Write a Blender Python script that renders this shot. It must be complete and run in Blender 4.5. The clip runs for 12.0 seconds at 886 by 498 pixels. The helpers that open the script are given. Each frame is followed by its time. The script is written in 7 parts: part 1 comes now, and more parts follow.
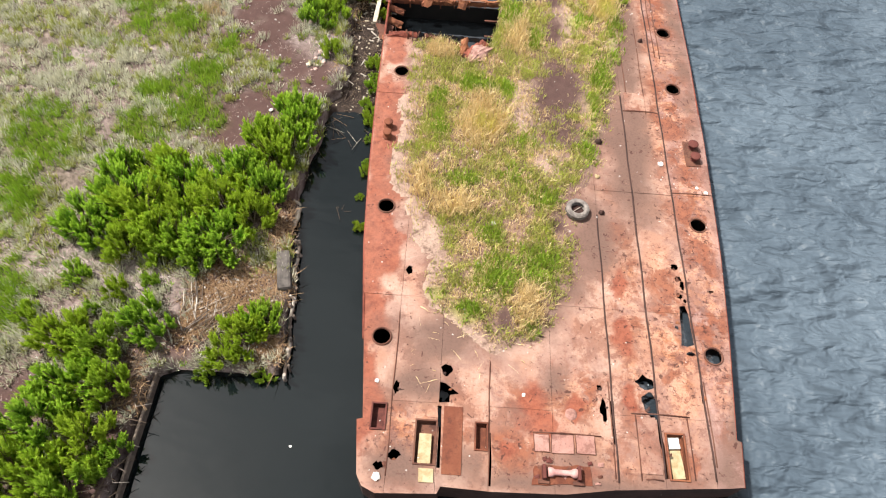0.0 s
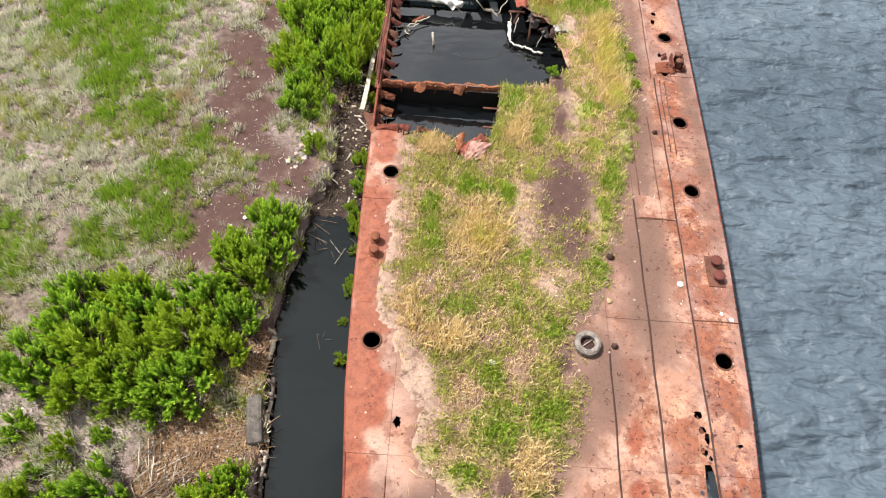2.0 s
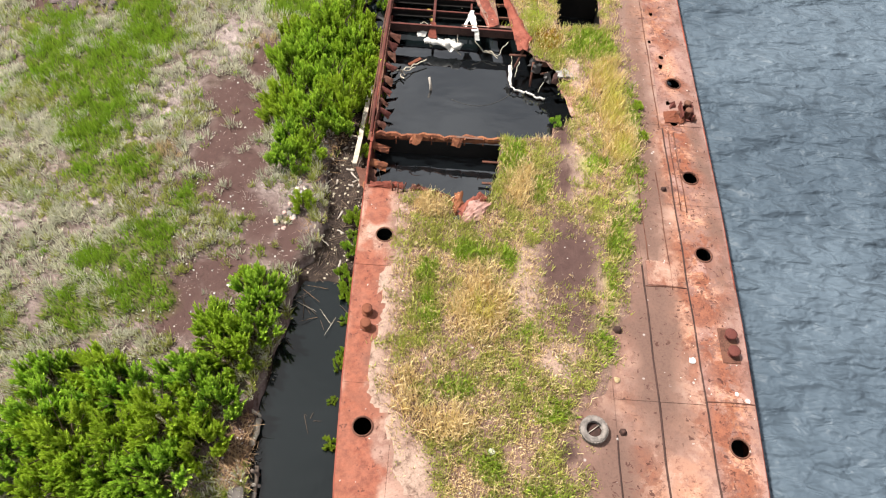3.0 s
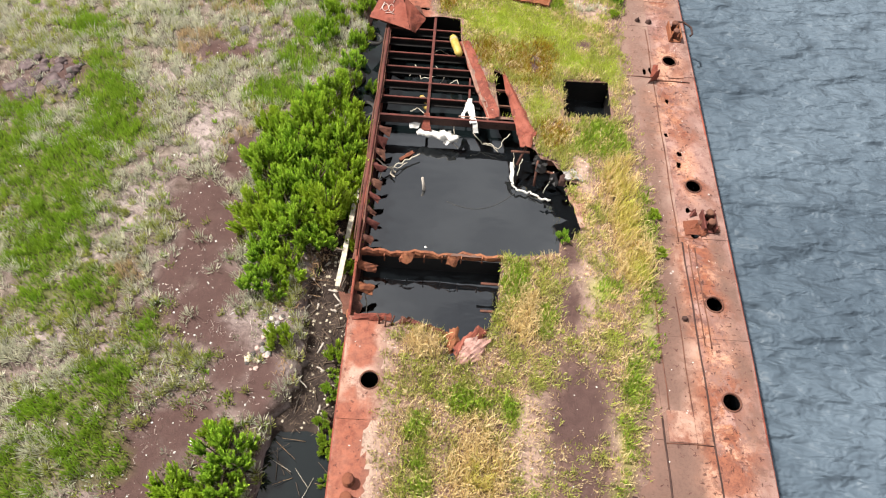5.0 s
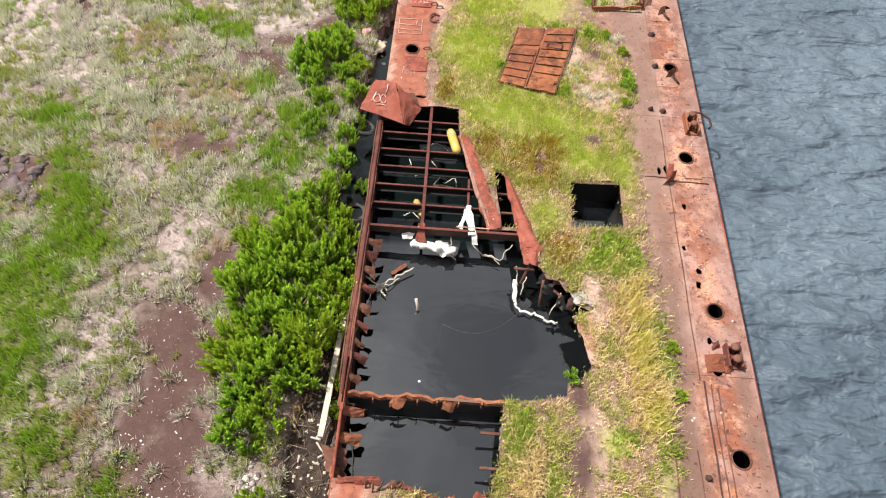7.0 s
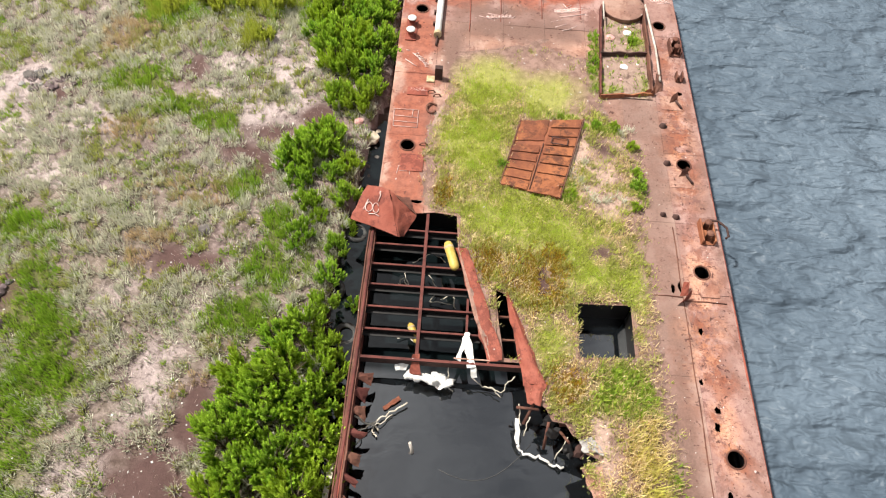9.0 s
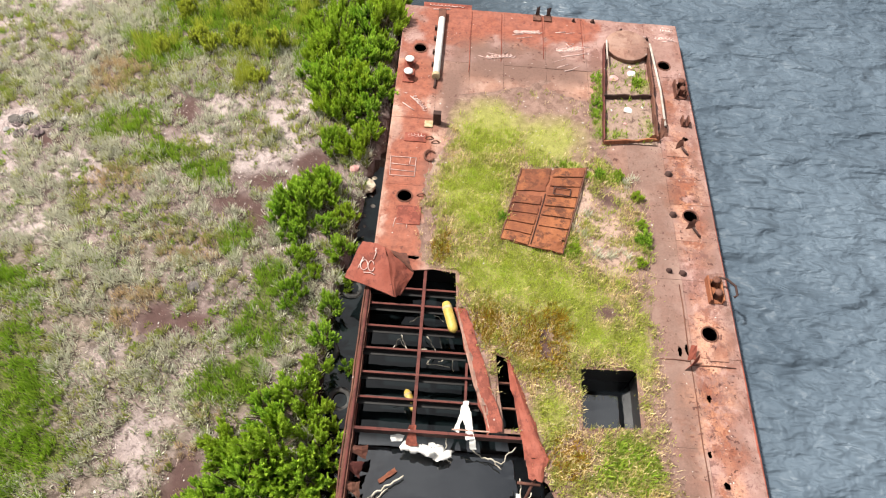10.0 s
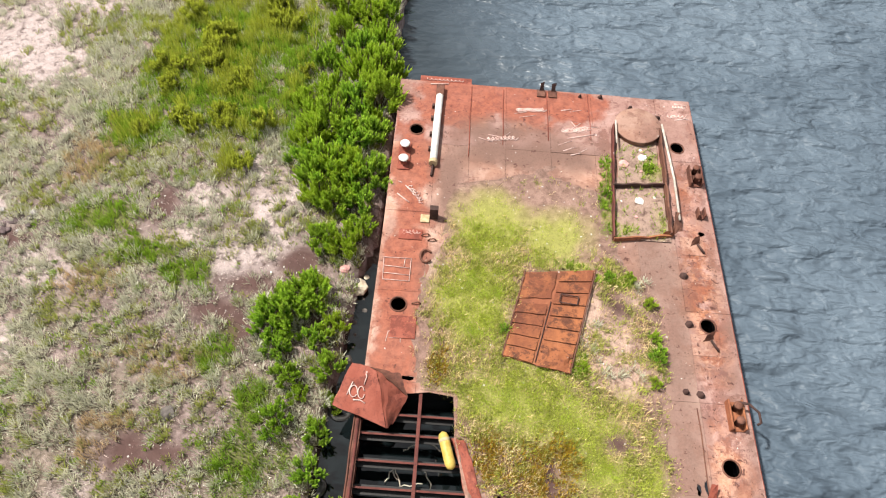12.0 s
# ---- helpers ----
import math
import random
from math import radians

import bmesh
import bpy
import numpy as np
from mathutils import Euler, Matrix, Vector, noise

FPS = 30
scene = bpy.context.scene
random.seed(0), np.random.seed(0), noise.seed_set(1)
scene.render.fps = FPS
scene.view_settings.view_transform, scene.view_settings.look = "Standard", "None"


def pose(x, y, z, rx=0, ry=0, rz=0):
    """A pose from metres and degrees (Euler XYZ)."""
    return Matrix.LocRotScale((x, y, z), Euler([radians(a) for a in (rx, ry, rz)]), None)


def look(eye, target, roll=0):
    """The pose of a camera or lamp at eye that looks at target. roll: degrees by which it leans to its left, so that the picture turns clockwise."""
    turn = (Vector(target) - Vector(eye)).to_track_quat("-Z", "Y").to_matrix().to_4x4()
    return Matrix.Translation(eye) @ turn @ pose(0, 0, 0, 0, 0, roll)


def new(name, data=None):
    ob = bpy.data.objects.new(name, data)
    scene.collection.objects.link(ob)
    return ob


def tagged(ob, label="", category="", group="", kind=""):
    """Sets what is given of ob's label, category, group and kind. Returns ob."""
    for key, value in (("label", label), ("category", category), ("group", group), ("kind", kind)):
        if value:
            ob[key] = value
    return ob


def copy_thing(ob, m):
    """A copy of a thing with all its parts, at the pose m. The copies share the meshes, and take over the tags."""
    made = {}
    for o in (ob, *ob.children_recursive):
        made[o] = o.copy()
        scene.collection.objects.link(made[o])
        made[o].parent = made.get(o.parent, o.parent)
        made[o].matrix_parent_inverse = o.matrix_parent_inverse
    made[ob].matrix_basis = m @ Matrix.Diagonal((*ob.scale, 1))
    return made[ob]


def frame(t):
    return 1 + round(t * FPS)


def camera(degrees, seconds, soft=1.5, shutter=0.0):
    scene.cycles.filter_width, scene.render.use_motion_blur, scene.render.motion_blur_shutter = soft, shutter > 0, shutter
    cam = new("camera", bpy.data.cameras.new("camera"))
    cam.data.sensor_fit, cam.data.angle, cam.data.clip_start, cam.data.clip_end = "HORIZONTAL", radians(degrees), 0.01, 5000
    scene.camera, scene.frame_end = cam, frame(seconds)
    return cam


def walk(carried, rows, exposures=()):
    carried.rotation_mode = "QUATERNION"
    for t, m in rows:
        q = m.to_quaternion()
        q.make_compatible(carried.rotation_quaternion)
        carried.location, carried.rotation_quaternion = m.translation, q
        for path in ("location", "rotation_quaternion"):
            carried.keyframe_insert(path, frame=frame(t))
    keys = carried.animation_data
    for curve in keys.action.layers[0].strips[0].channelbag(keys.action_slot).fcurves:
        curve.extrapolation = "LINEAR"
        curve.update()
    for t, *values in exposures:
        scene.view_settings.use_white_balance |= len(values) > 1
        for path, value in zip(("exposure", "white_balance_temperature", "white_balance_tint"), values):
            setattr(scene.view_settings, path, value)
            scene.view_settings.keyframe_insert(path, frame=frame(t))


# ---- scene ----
cam = camera(66.0, 12.0, 1.15)
# seconds, eye x y z in metres, yaw to the left, pitch, lean to the left in degrees
ROWS = [
    (0.0, 1.772, -14.267, 19.480, -1.469, -57.892, 5.161),
    (0.5, 1.783, -13.106, 19.398, -1.418, -57.828, 5.107),
    (1.0, 1.784, -11.854, 19.385, -1.371, -57.771, 5.061),
    (1.5, 1.780, -10.547, 19.402, -1.327, -57.720, 5.022),
    (2.0, 1.775, -9.212, 19.424, -1.288, -57.676, 4.989),
    (2.5, 1.770, -7.870, 19.437, -1.251, -57.637, 4.962),
    (3.0, 1.765, -6.531, 19.440, -1.218, -57.603, 4.940),
    (3.5, 1.759, -5.206, 19.434, -1.188, -57.573, 4.923),
    (4.0, 1.752, -3.897, 19.426, -1.160, -57.547, 4.911),
    (4.5, 1.740, -2.607, 19.425, -1.135, -57.524, 4.903),
    (5.0, 1.724, -1.335, 19.439, -1.112, -57.505, 4.898),
    (5.5, 1.702, -0.082, 19.477, -1.090, -57.487, 4.896),
    (6.0, 1.675, 1.154, 19.543, -1.070, -57.471, 4.897),
    (6.5, 1.642, 2.374, 19.641, -1.052, -57.456, 4.899),
    (7.0, 1.604, 3.577, 19.770, -1.034, -57.442, 4.904),
    (7.5, 1.563, 4.764, 19.927, -1.018, -57.428, 4.909),
    (8.0, 1.522, 5.935, 20.104, -1.002, -57.413, 4.915),
    (8.5, 1.481, 7.087, 20.292, -0.986, -57.397, 4.922),
    (9.0, 1.443, 8.221, 20.482, -0.971, -57.380, 4.928),
    (9.5, 1.408, 9.337, 20.662, -0.956, -57.361, 4.933),
    (10.0, 1.378, 10.436, 20.822, -0.940, -57.339, 4.937),
    (10.5, 1.350, 11.522, 20.958, -0.923, -57.314, 4.939),
    (11.0, 1.320, 12.602, 21.067, -0.906, -57.285, 4.938),
    (11.5, 1.282, 13.688, 21.158, -0.887, -57.252, 4.935),
    (12.0, 1.226, 14.798, 21.248, -0.867, -57.214, 4.929),
]


def aimed(x, y, z, yaw, pitch, lean):
    a, b = radians(yaw), radians(pitch)
    ahead = Vector((-math.sin(a) * math.cos(b), math.cos(a) * math.cos(b), math.sin(b)))
    return look((x, y, z), Vector((x, y, z)) + ahead * 5, lean)


walk(cam, [(t, aimed(*row)) for t, *row in ROWS])

# ---- sky, sun, exposure ----
SUN_HIGH, SUN_ROUND = radians(58), radians(-70)
world = bpy.data.worlds.new("world")
scene.world = world
world.use_nodes = True
wn, wl = world.node_tree.nodes, world.node_tree.links
sky = wn.new("ShaderNodeTexSky")
sky.sky_type, sky.sun_disc = "NISHITA", False
sky.sun_elevation, sky.sun_rotation = SUN_HIGH, SUN_ROUND
sky.dust_density, sky.air_density = 4.0, 1.0
grey = wn.new("ShaderNodeHueSaturation")
grey.inputs["Saturation"].default_value = 0.45
wl.new(sky.outputs[0], grey.inputs["Color"])
# thin broken cloud
cloud, edge_of, veil = wn.new("ShaderNodeTexNoise"), wn.new("ShaderNodeMapRange"), wn.new("ShaderNodeMix")
cloud.inputs["Scale"].default_value, cloud.inputs["Detail"].default_value, cloud.inputs["Roughness"].default_value = 2.6, 4.0, 0.5
edge_of.inputs[1].default_value, edge_of.inputs[2].default_value = 0.4, 0.68
veil.data_type = "RGBA"
veil.inputs[7].default_value = (13.0, 13.2, 13.4, 1.0)
wl.new(cloud.outputs["Fac"], edge_of.inputs[0])
wl.new(edge_of.outputs[0], veil.inputs[0])
wl.new(grey.outputs[0], veil.inputs[6])
wl.new(veil.outputs[2], wn["Background"].inputs["Color"])
wn["Background"].inputs["Strength"].default_value = 0.047
sun = new("sun", bpy.data.lights.new("sun", "SUN"))
sun.data.energy, sun.data.angle, sun.data.color = 3.95, radians(3), (1.0, 0.955, 0.88)
sun.matrix_world = look((math.sin(SUN_ROUND) * 40, math.cos(SUN_ROUND) * 40, 40 * math.tan(SUN_HIGH)), (0, 0, 0))
scene.view_settings.exposure = 1.3


# ---- materials ----
def material(name, rough=0.85, metal=0.0, spec=0.3):
    m = bpy.data.materials.new(name)
    m.use_nodes = True
    b = m.node_tree.nodes["Principled BSDF"]
    b.inputs["Roughness"].default_value = rough
    b.inputs["Metallic"].default_value = metal
    b.inputs["Specular IOR Level"].default_value = spec
    return m, m.node_tree.nodes, m.node_tree.links, b


def put(n, l, socket, value):
    if isinstance(value, (int, float)):
        socket.default_value = value
    elif isinstance(value, tuple):
        socket.default_value = (*value, 1.0)
    else:
        l.new(value, socket)


def mix(n, l, f, a, b):
    k = n.new("ShaderNodeMix")
    k.data_type = "RGBA"
    put(n, l, k.inputs[0], f), put(n, l, k.inputs[6], a), put(n, l, k.inputs[7], b)
    return k.outputs[2]


def arith(n, l, op, a, b=0.0, c=0.0):
    k = n.new("ShaderNodeMath")
    k.operation = op
    k.use_clamp = True
    for s, v in zip(k.inputs, (a, b, c)):
        put(n, l, s, v)
    return k.outputs[0]


def ramp(n, l, f, lo, hi):
    k = n.new("ShaderNodeMapRange")
    k.interpolation_type = "SMOOTHSTEP"
    put(n, l, k.inputs[0], f)
    k.inputs[1].default_value, k.inputs[2].default_value = lo, hi
    return k.outputs[0]


def place(n, l, stretch=(1, 1, 1)):
    g, mp = n.new("ShaderNodeNewGeometry"), n.new("ShaderNodeMapping")
    mp.inputs["Scale"].default_value = stretch
    l.new(g.outputs["Position"], mp.inputs[0])
    return mp.outputs[0]


def grain(n, l, where, scale, detail=4.0, rough=0.6, warp=0.0):
    k = n.new("ShaderNodeTexNoise")
    k.inputs["Scale"].default_value, k.inputs["Detail"].default_value = scale, detail
    k.inputs["Roughness"].default_value, k.inputs["Distortion"].default_value = rough, warp
    l.new(where, k.inputs["Vector"])
    return k.outputs["Fac"]


def cells(n, l, where, scale):
    k = n.new("ShaderNodeTexVoronoi")
    k.inputs["Scale"].default_value = scale
    l.new(where, k.inputs["Vector"])
    return k.outputs["Distance"]


def relief(n, l, b, height, strength=0.5, deep=0.02):
    k = n.new("ShaderNodeBump")
    k.inputs["Strength"].default_value, k.inputs["Distance"].default_value = strength, deep
    l.new(height, k.inputs["Height"])
    l.new(k.outputs[0], b.inputs["Normal"])


def zone(n, l):
    a, s = n.new("ShaderNodeAttribute"), n.new("ShaderNodeSeparateColor")
    a.attribute_name = "zone"
    l.new(a.outputs["Color"], s.inputs[0])
    return s.outputs


def rust_steel(name, pale, mid, dark, use_zone=False, rough=0.82):
    m, n, l, b = material(name, rough, 0.0, 0.25)
    p = place(n, l)
    pale, mid, dark = [tuple(v * 0.6 for v in c) for c in (pale, mid, dark)]
    big, fine, blot = grain(n, l, p, 0.5, 6, 0.7, 0.3), grain(n, l, p, 11, 6, 0.75), grain(n, l, p, 1.5, 9, 0.78, 0.15)
    rash, run = grain(n, l, p, 3.4, 8, 0.8), grain(n, l, place(n, l, (3.5, 0.35, 1.0)), 1.0, 7, 0.75)
    col = mix(n, l, ramp(n, l, big, 0.38, 0.62), mid, pale)
    info = n.new("ShaderNodeObjectInfo")
    col = mix(n, l, arith(n, l, "MULTIPLY", info.outputs["Random"], 0.35), col, mid)
    col = mix(n, l, arith(n, l, "MULTIPLY", ramp(n, l, run, 0.52, 0.68), 0.45), col, tuple(0.75 * a + 0.25 * c for a, c in zip(mid, dark)))
    if use_zone:
        z = zone(n, l)
        worn = arith(n, l, "MULTIPLY", z[2], ramp(n, l, blot, 0.34, 0.52))
        col = mix(n, l, worn, col, mix(n, l, ramp(n, l, rash, 0.38, 0.6), (0.3, 0.125, 0.06), (0.17, 0.06, 0.035)))
        plum = arith(n, l, "MULTIPLY", z[2], ramp(n, l, grain(n, l, p, 0.85, 7, 0.7, 0.3), 0.49, 0.58))
        col = mix(n, l, arith(n, l, "MULTIPLY", plum, 0.8), col, mix(n, l, ramp(n, l, fine, 0.3, 0.7), (0.1, 0.042, 0.034), (0.16, 0.072, 0.06)))
        bright = arith(n, l, "MULTIPLY", z[2], ramp(n, l, grain(n, l, p, 0.6, 7, 0.75, 0.2), 0.47, 0.57))
        col = mix(n, l, arith(n, l, "MULTIPLY", bright, 0.8), col, mix(n, l, ramp(n, l, fine, 0.35, 0.65), (0.47, 0.27, 0.19), (0.37, 0.175, 0.11)))
        more = arith(n, l, "MULTIPLY", z[2], 0.06)
        col = mix(n, l, arith(n, l, "MULTIPLY", ramp(n, l, arith(n, l, "ADD", rash, more), 0.585, 0.64), 0.75), col, dark)
    else:
        col = mix(n, l, arith(n, l, "MULTIPLY", ramp(n, l, rash, 0.57, 0.66), 0.65), col, dark)
    col = mix(n, l, arith(n, l, "MULTIPLY", ramp(n, l, blot, 0.545, 0.6), 0.7), col, tuple(1.25 * v for v in dark))
    grime = grain(n, l, p, 0.8, 10, 0.8, 0.2)
    col = mix(n, l, arith(n, l, "MULTIPLY", ramp(n, l, grime, 0.5, 0.56), 0.72), col, tuple(0.35 * a + 0.65 * c for a, c in zip(mid, dark)))
    fade = grain(n, l, p, 1.1, 8, 0.7, 0.4)
    col = mix(n, l, arith(n, l, "MULTIPLY", ramp(n, l, fade, 0.56, 0.66), 0.5), col, tuple(1.15 * a + 0.008 for a in pale))
    if use_zone:
        dusk = ramp(n, l, grain(n, l, p, 0.42, 8, 0.68, 0.6), 0.47, 0.6)
        col = mix(n, l, arith(n, l, "MULTIPLY", dusk, 0.6), col, mix(n, l, ramp(n, l, rash, 0.3, 0.7), (0.14, 0.075, 0.06), (0.25, 0.15, 0.125)))
        scab = arith(n, l, "MULTIPLY", arith(n, l, "ADD", z[2], 0.22), ramp(n, l, grain(n, l, p, 0.8, 10, 0.7, 0.5), 0.5, 0.56))
        col = mix(n, l, arith(n, l, "MULTIPLY", scab, 0.8), col, mix(n, l, ramp(n, l, rash, 0.35, 0.65), (0.1, 0.03, 0.018), (0.24, 0.08, 0.04)))
        red = arith(n, l, "MULTIPLY", ramp(n, l, arith(n, l, "ADD", arith(n, l, "MULTIPLY", z[0], 0.62), arith(n, l, "MULTIPLY", blot, 0.5)), 0.36, 0.62), 0.85)
        col = mix(n, l, red, col, mix(n, l, ramp(n, l, rash, 0.35, 0.65), (0.13, 0.032, 0.018), (0.25, 0.075, 0.042)))
        film = arith(n, l, "MULTIPLY", z[1], arith(n, l, "ADD", ramp(n, l, rash, 0.25, 0.5), 0.45))
        col = mix(n, l, film, col, mix(n, l, ramp(n, l, fine, 0.05, 0.95), (0.075, 0.041, 0.032), (0.162, 0.096, 0.075)))
    speck = ramp(n, l, cells(n, l, p, 4.3), 0.13, 0.07)
    col = mix(n, l, arith(n, l, "MULTIPLY", speck, ramp(n, l, blot, 0.48, 0.54)), col, (0.05, 0.02, 0.015))
    col = mix(n, l, arith(n, l, "MULTIPLY", ramp(n, l, fine, 0.5, 0.75), 0.5), col, dark)
    drop = arith(n, l, "MULTIPLY", ramp(n, l, cells(n, l, p, 1.7), 0.085, 0.05), ramp(n, l, big, 0.5, 0.55))
    col = mix(n, l, arith(n, l, "MULTIPLY", drop, 0.6), col, (0.45, 0.41, 0.39))
    if use_zone:
        pit = arith(n, l, "MULTIPLY", ramp(n, l, arith(n, l, "ADD", grain(n, l, p, 5.5, 4, 0.6, 0.6), arith(n, l, "MULTIPLY", z[2], 0.02)), 0.62, 0.66), ramp(n, l, arith(n, l, "ADD", grime, arith(n, l, "MULTIPLY", z[2], 0.1)), 0.45, 0.53))
        col = mix(n, l, arith(n, l, "MULTIPLY", pit, 0.85), col, (0.05, 0.018, 0.013))
        dash = arith(n, l, "MULTIPLY", ramp(n, l, cells(n, l, place(n, l, (1.4, 4.2, 1.0)), 1.5), 0.2, 0.12), ramp(n, l, arith(n, l, "ADD", fade, arith(n, l, "MULTIPLY", z[2], 0.1)), 0.47, 0.53))
        col = mix(n, l, arith(n, l, "MULTIPLY", dash, arith(n, l, "ADD", arith(n, l, "MULTIPLY", z[2], 0.5), 0.22)), col, (0.07, 0.026, 0.018))
    l.new(col, b.inputs["Base Color"])
    relief(n, l, b, arith(n, l, "ADD", arith(n, l, "MULTIPLY", fine, 0.4), arith(n, l, "MULTIPLY", blot, 0.6)), 0.7, 0.03)
    return m


PINKISH = rust_steel("pink_steel", (0.56, 0.33, 0.28), (0.44, 0.22, 0.18), (0.2, 0.09, 0.07))
DECK = rust_steel("deck_steel", (0.64, 0.42, 0.335), (0.48, 0.255, 0.18), (0.17, 0.07, 0.05), True)
DECK_D = rust_steel("dusty_deck_steel", (0.5, 0.34, 0.285), (0.42, 0.275, 0.225), (0.3, 0.17, 0.135), True)
DECK_M = rust_steel("mauve_deck_steel", (0.52, 0.335, 0.295), (0.35, 0.195, 0.165), (0.14, 0.06, 0.05), True)
RED = rust_steel("red_steel", (0.37, 0.112, 0.075), (0.28, 0.068, 0.042), (0.11, 0.03, 0.022))
BROWN = rust_steel("brown_steel", (0.22, 0.1, 0.065), (0.16, 0.06, 0.04), (0.06, 0.025, 0.02))
ORANGE = rust_steel("orange_steel", (0.42, 0.165, 0.075), (0.3, 0.1, 0.05), (0.11, 0.04, 0.028))
MAROON = rust_steel("maroon_steel", (0.19, 0.058, 0.045), (0.14, 0.039, 0.031), (0.055, 0.018, 0.015))
DARK = rust_steel("dark_steel", (0.1, 0.05, 0.04), (0.07, 0.035, 0.03), (0.03, 0.018, 0.015))
RUSTRED = rust_steel("rust_red_steel", (0.27, 0.095, 0.05), (0.2, 0.058, 0.03), (0.09, 0.027, 0.018))


def earth(name, low, high, mossy, chalky):
    m, n, l, b = material(name, 0.95, 0.0, 0.1)
    p = place(n, l)
    big, blot, fine = grain(n, l, p, 0.7, 5, 0.65, 0.8), grain(n, l, p, 3.2, 6, 0.7, 0.5), grain(n, l, p, 22, 5, 0.75)
    z = zone(n, l)
    col = mix(n, l, ramp(n, l, blot, 0.3, 0.7), low, high)
    col = mix(n, l, arith(n, l, "MULTIPLY", z[0], ramp(n, l, big, 0.1, 0.4)), col, mix(n, l, blot, (0.045, 0.025, 0.023), (0.105, 0.062, 0.055)))
    col = mix(n, l, arith(n, l, "MULTIPLY", z[2], ramp(n, l, blot, 0.3, 0.55)), col, mix(n, l, fine, *chalky))
    col = mix(n, l, arith(n, l, "MULTIPLY", z[1], 0.85), col, mix(n, l, blot, *mossy))
    col = mix(n, l, arith(n, l, "MULTIPLY", ramp(n, l, fine, 0.5, 0.66), 0.6), col, (0.045, 0.033, 0.025))
    peb = arith(n, l, "MULTIPLY", ramp(n, l, cells(n, l, p, 7), 0.13, 0.08), ramp(n, l, blot, 0.5, 0.56))
    col = mix(n, l, arith(n, l, "MULTIPLY", peb, 0.7), col, (0.42, 0.39, 0.36))
    col = mix(n, l, arith(n, l, "MULTIPLY", z[0], arith(n, l, "MULTIPLY", z[2], z[2])), col, mix(n, l, ramp(n, l, blot, 0.35, 0.7), (0.022, 0.016, 0.014), (0.055, 0.04, 0.033)))
    l.new(col, b.inputs["Base Color"])
    relief(n, l, b, arith(n, l, "ADD", arith(n, l, "MULTIPLY", fine, 0.5), arith(n, l, "MULTIPLY", blot, 0.5)), 0.9, 0.06)
    return m


EARTH = earth("earth", (0.065, 0.045, 0.04), (0.25, 0.19, 0.175), ((0.05, 0.06, 0.015), (0.14, 0.15, 0.04)), ((0.24, 0.19, 0.178), (0.46, 0.385, 0.37)))
DECK_SOIL = earth("deck_soil", (0.12, 0.072, 0.056), (0.25, 0.16, 0.13), ((0.14, 0.15, 0.035), (0.31, 0.32, 0.07)), ((0.28, 0.185, 0.14), (0.5, 0.37, 0.3)))


def leafy(name, low, high, third, rough=0.6, tip=None, clumped=False, thin=0.27, warm=None):
    m, n, l, b = material(name, rough, 0.0, 0.2)
    g, info = n.new("ShaderNodeNewGeometry"), n.new("ShaderNodeObjectInfo")
    tone = g.outputs["Random Per Island"]
    if clumped:
        tone = arith(n, l, "ADD", arith(n, l, "MULTIPLY", tone, 0.4), arith(n, l, "MULTIPLY", zone(n, l)[1], 0.6))
    col = mix(n, l, tone, low, high)
    p = place(n, l)
    col = mix(n, l, ramp(n, l, grain(n, l, p, 1.3, 3), 0.45, 0.7), col, third)
    col = mix(n, l, arith(n, l, "MULTIPLY", info.outputs["Random"], 0.25), col, low)
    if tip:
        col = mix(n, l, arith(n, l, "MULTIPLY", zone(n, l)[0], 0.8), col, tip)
    if warm:
        col = mix(n, l, arith(n, l, "MULTIPLY", ramp(n, l, info.outputs["Random"], 0.15, 0.85), 0.58), col, warm)
    l.new(col, b.inputs["Base Color"])
    t, k = n.new("ShaderNodeBsdfTranslucent"), n.new("ShaderNodeMixShader")
    l.new(col, t.inputs["Color"])
    k.inputs[0].default_value = thin
    l.new(b.outputs[0], k.inputs[1]), l.new(t.outputs[0], k.inputs[2])
    l.new(k.outputs[0], n["Material Output"].inputs["Surface"])
    return m


# young tips are paler; inner leaf colours also carry the shade between shoots
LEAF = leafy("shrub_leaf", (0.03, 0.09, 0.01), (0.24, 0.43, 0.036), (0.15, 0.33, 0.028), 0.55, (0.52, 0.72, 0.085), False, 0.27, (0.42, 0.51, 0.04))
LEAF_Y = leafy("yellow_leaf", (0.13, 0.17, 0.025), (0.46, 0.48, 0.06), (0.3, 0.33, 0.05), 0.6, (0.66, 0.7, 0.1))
GREEN = leafy("green_blade", (0.13, 0.22, 0.02), (0.4, 0.5, 0.06), (0.27, 0.4, 0.04))
OLIVE = leafy("olive_blade", (0.18, 0.2, 0.045), (0.6, 0.57, 0.2), (0.42, 0.42, 0.11))
LIME = leafy("lime_blade", (0.29, 0.36, 0.045), (0.7, 0.74, 0.13), (0.46, 0.58, 0.07))
STRAW = leafy("straw_blade", (0.52, 0.38, 0.17), (0.86, 0.7, 0.42), (0.68, 0.53, 0.25))
SAGE = leafy("sage_blade", (0.19, 0.2, 0.105), (0.62, 0.58, 0.44), (0.38, 0.37, 0.23))
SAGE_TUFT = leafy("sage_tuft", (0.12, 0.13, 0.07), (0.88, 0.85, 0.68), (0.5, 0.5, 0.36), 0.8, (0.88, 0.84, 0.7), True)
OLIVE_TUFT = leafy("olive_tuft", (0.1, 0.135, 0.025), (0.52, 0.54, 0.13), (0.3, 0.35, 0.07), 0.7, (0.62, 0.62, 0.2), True)
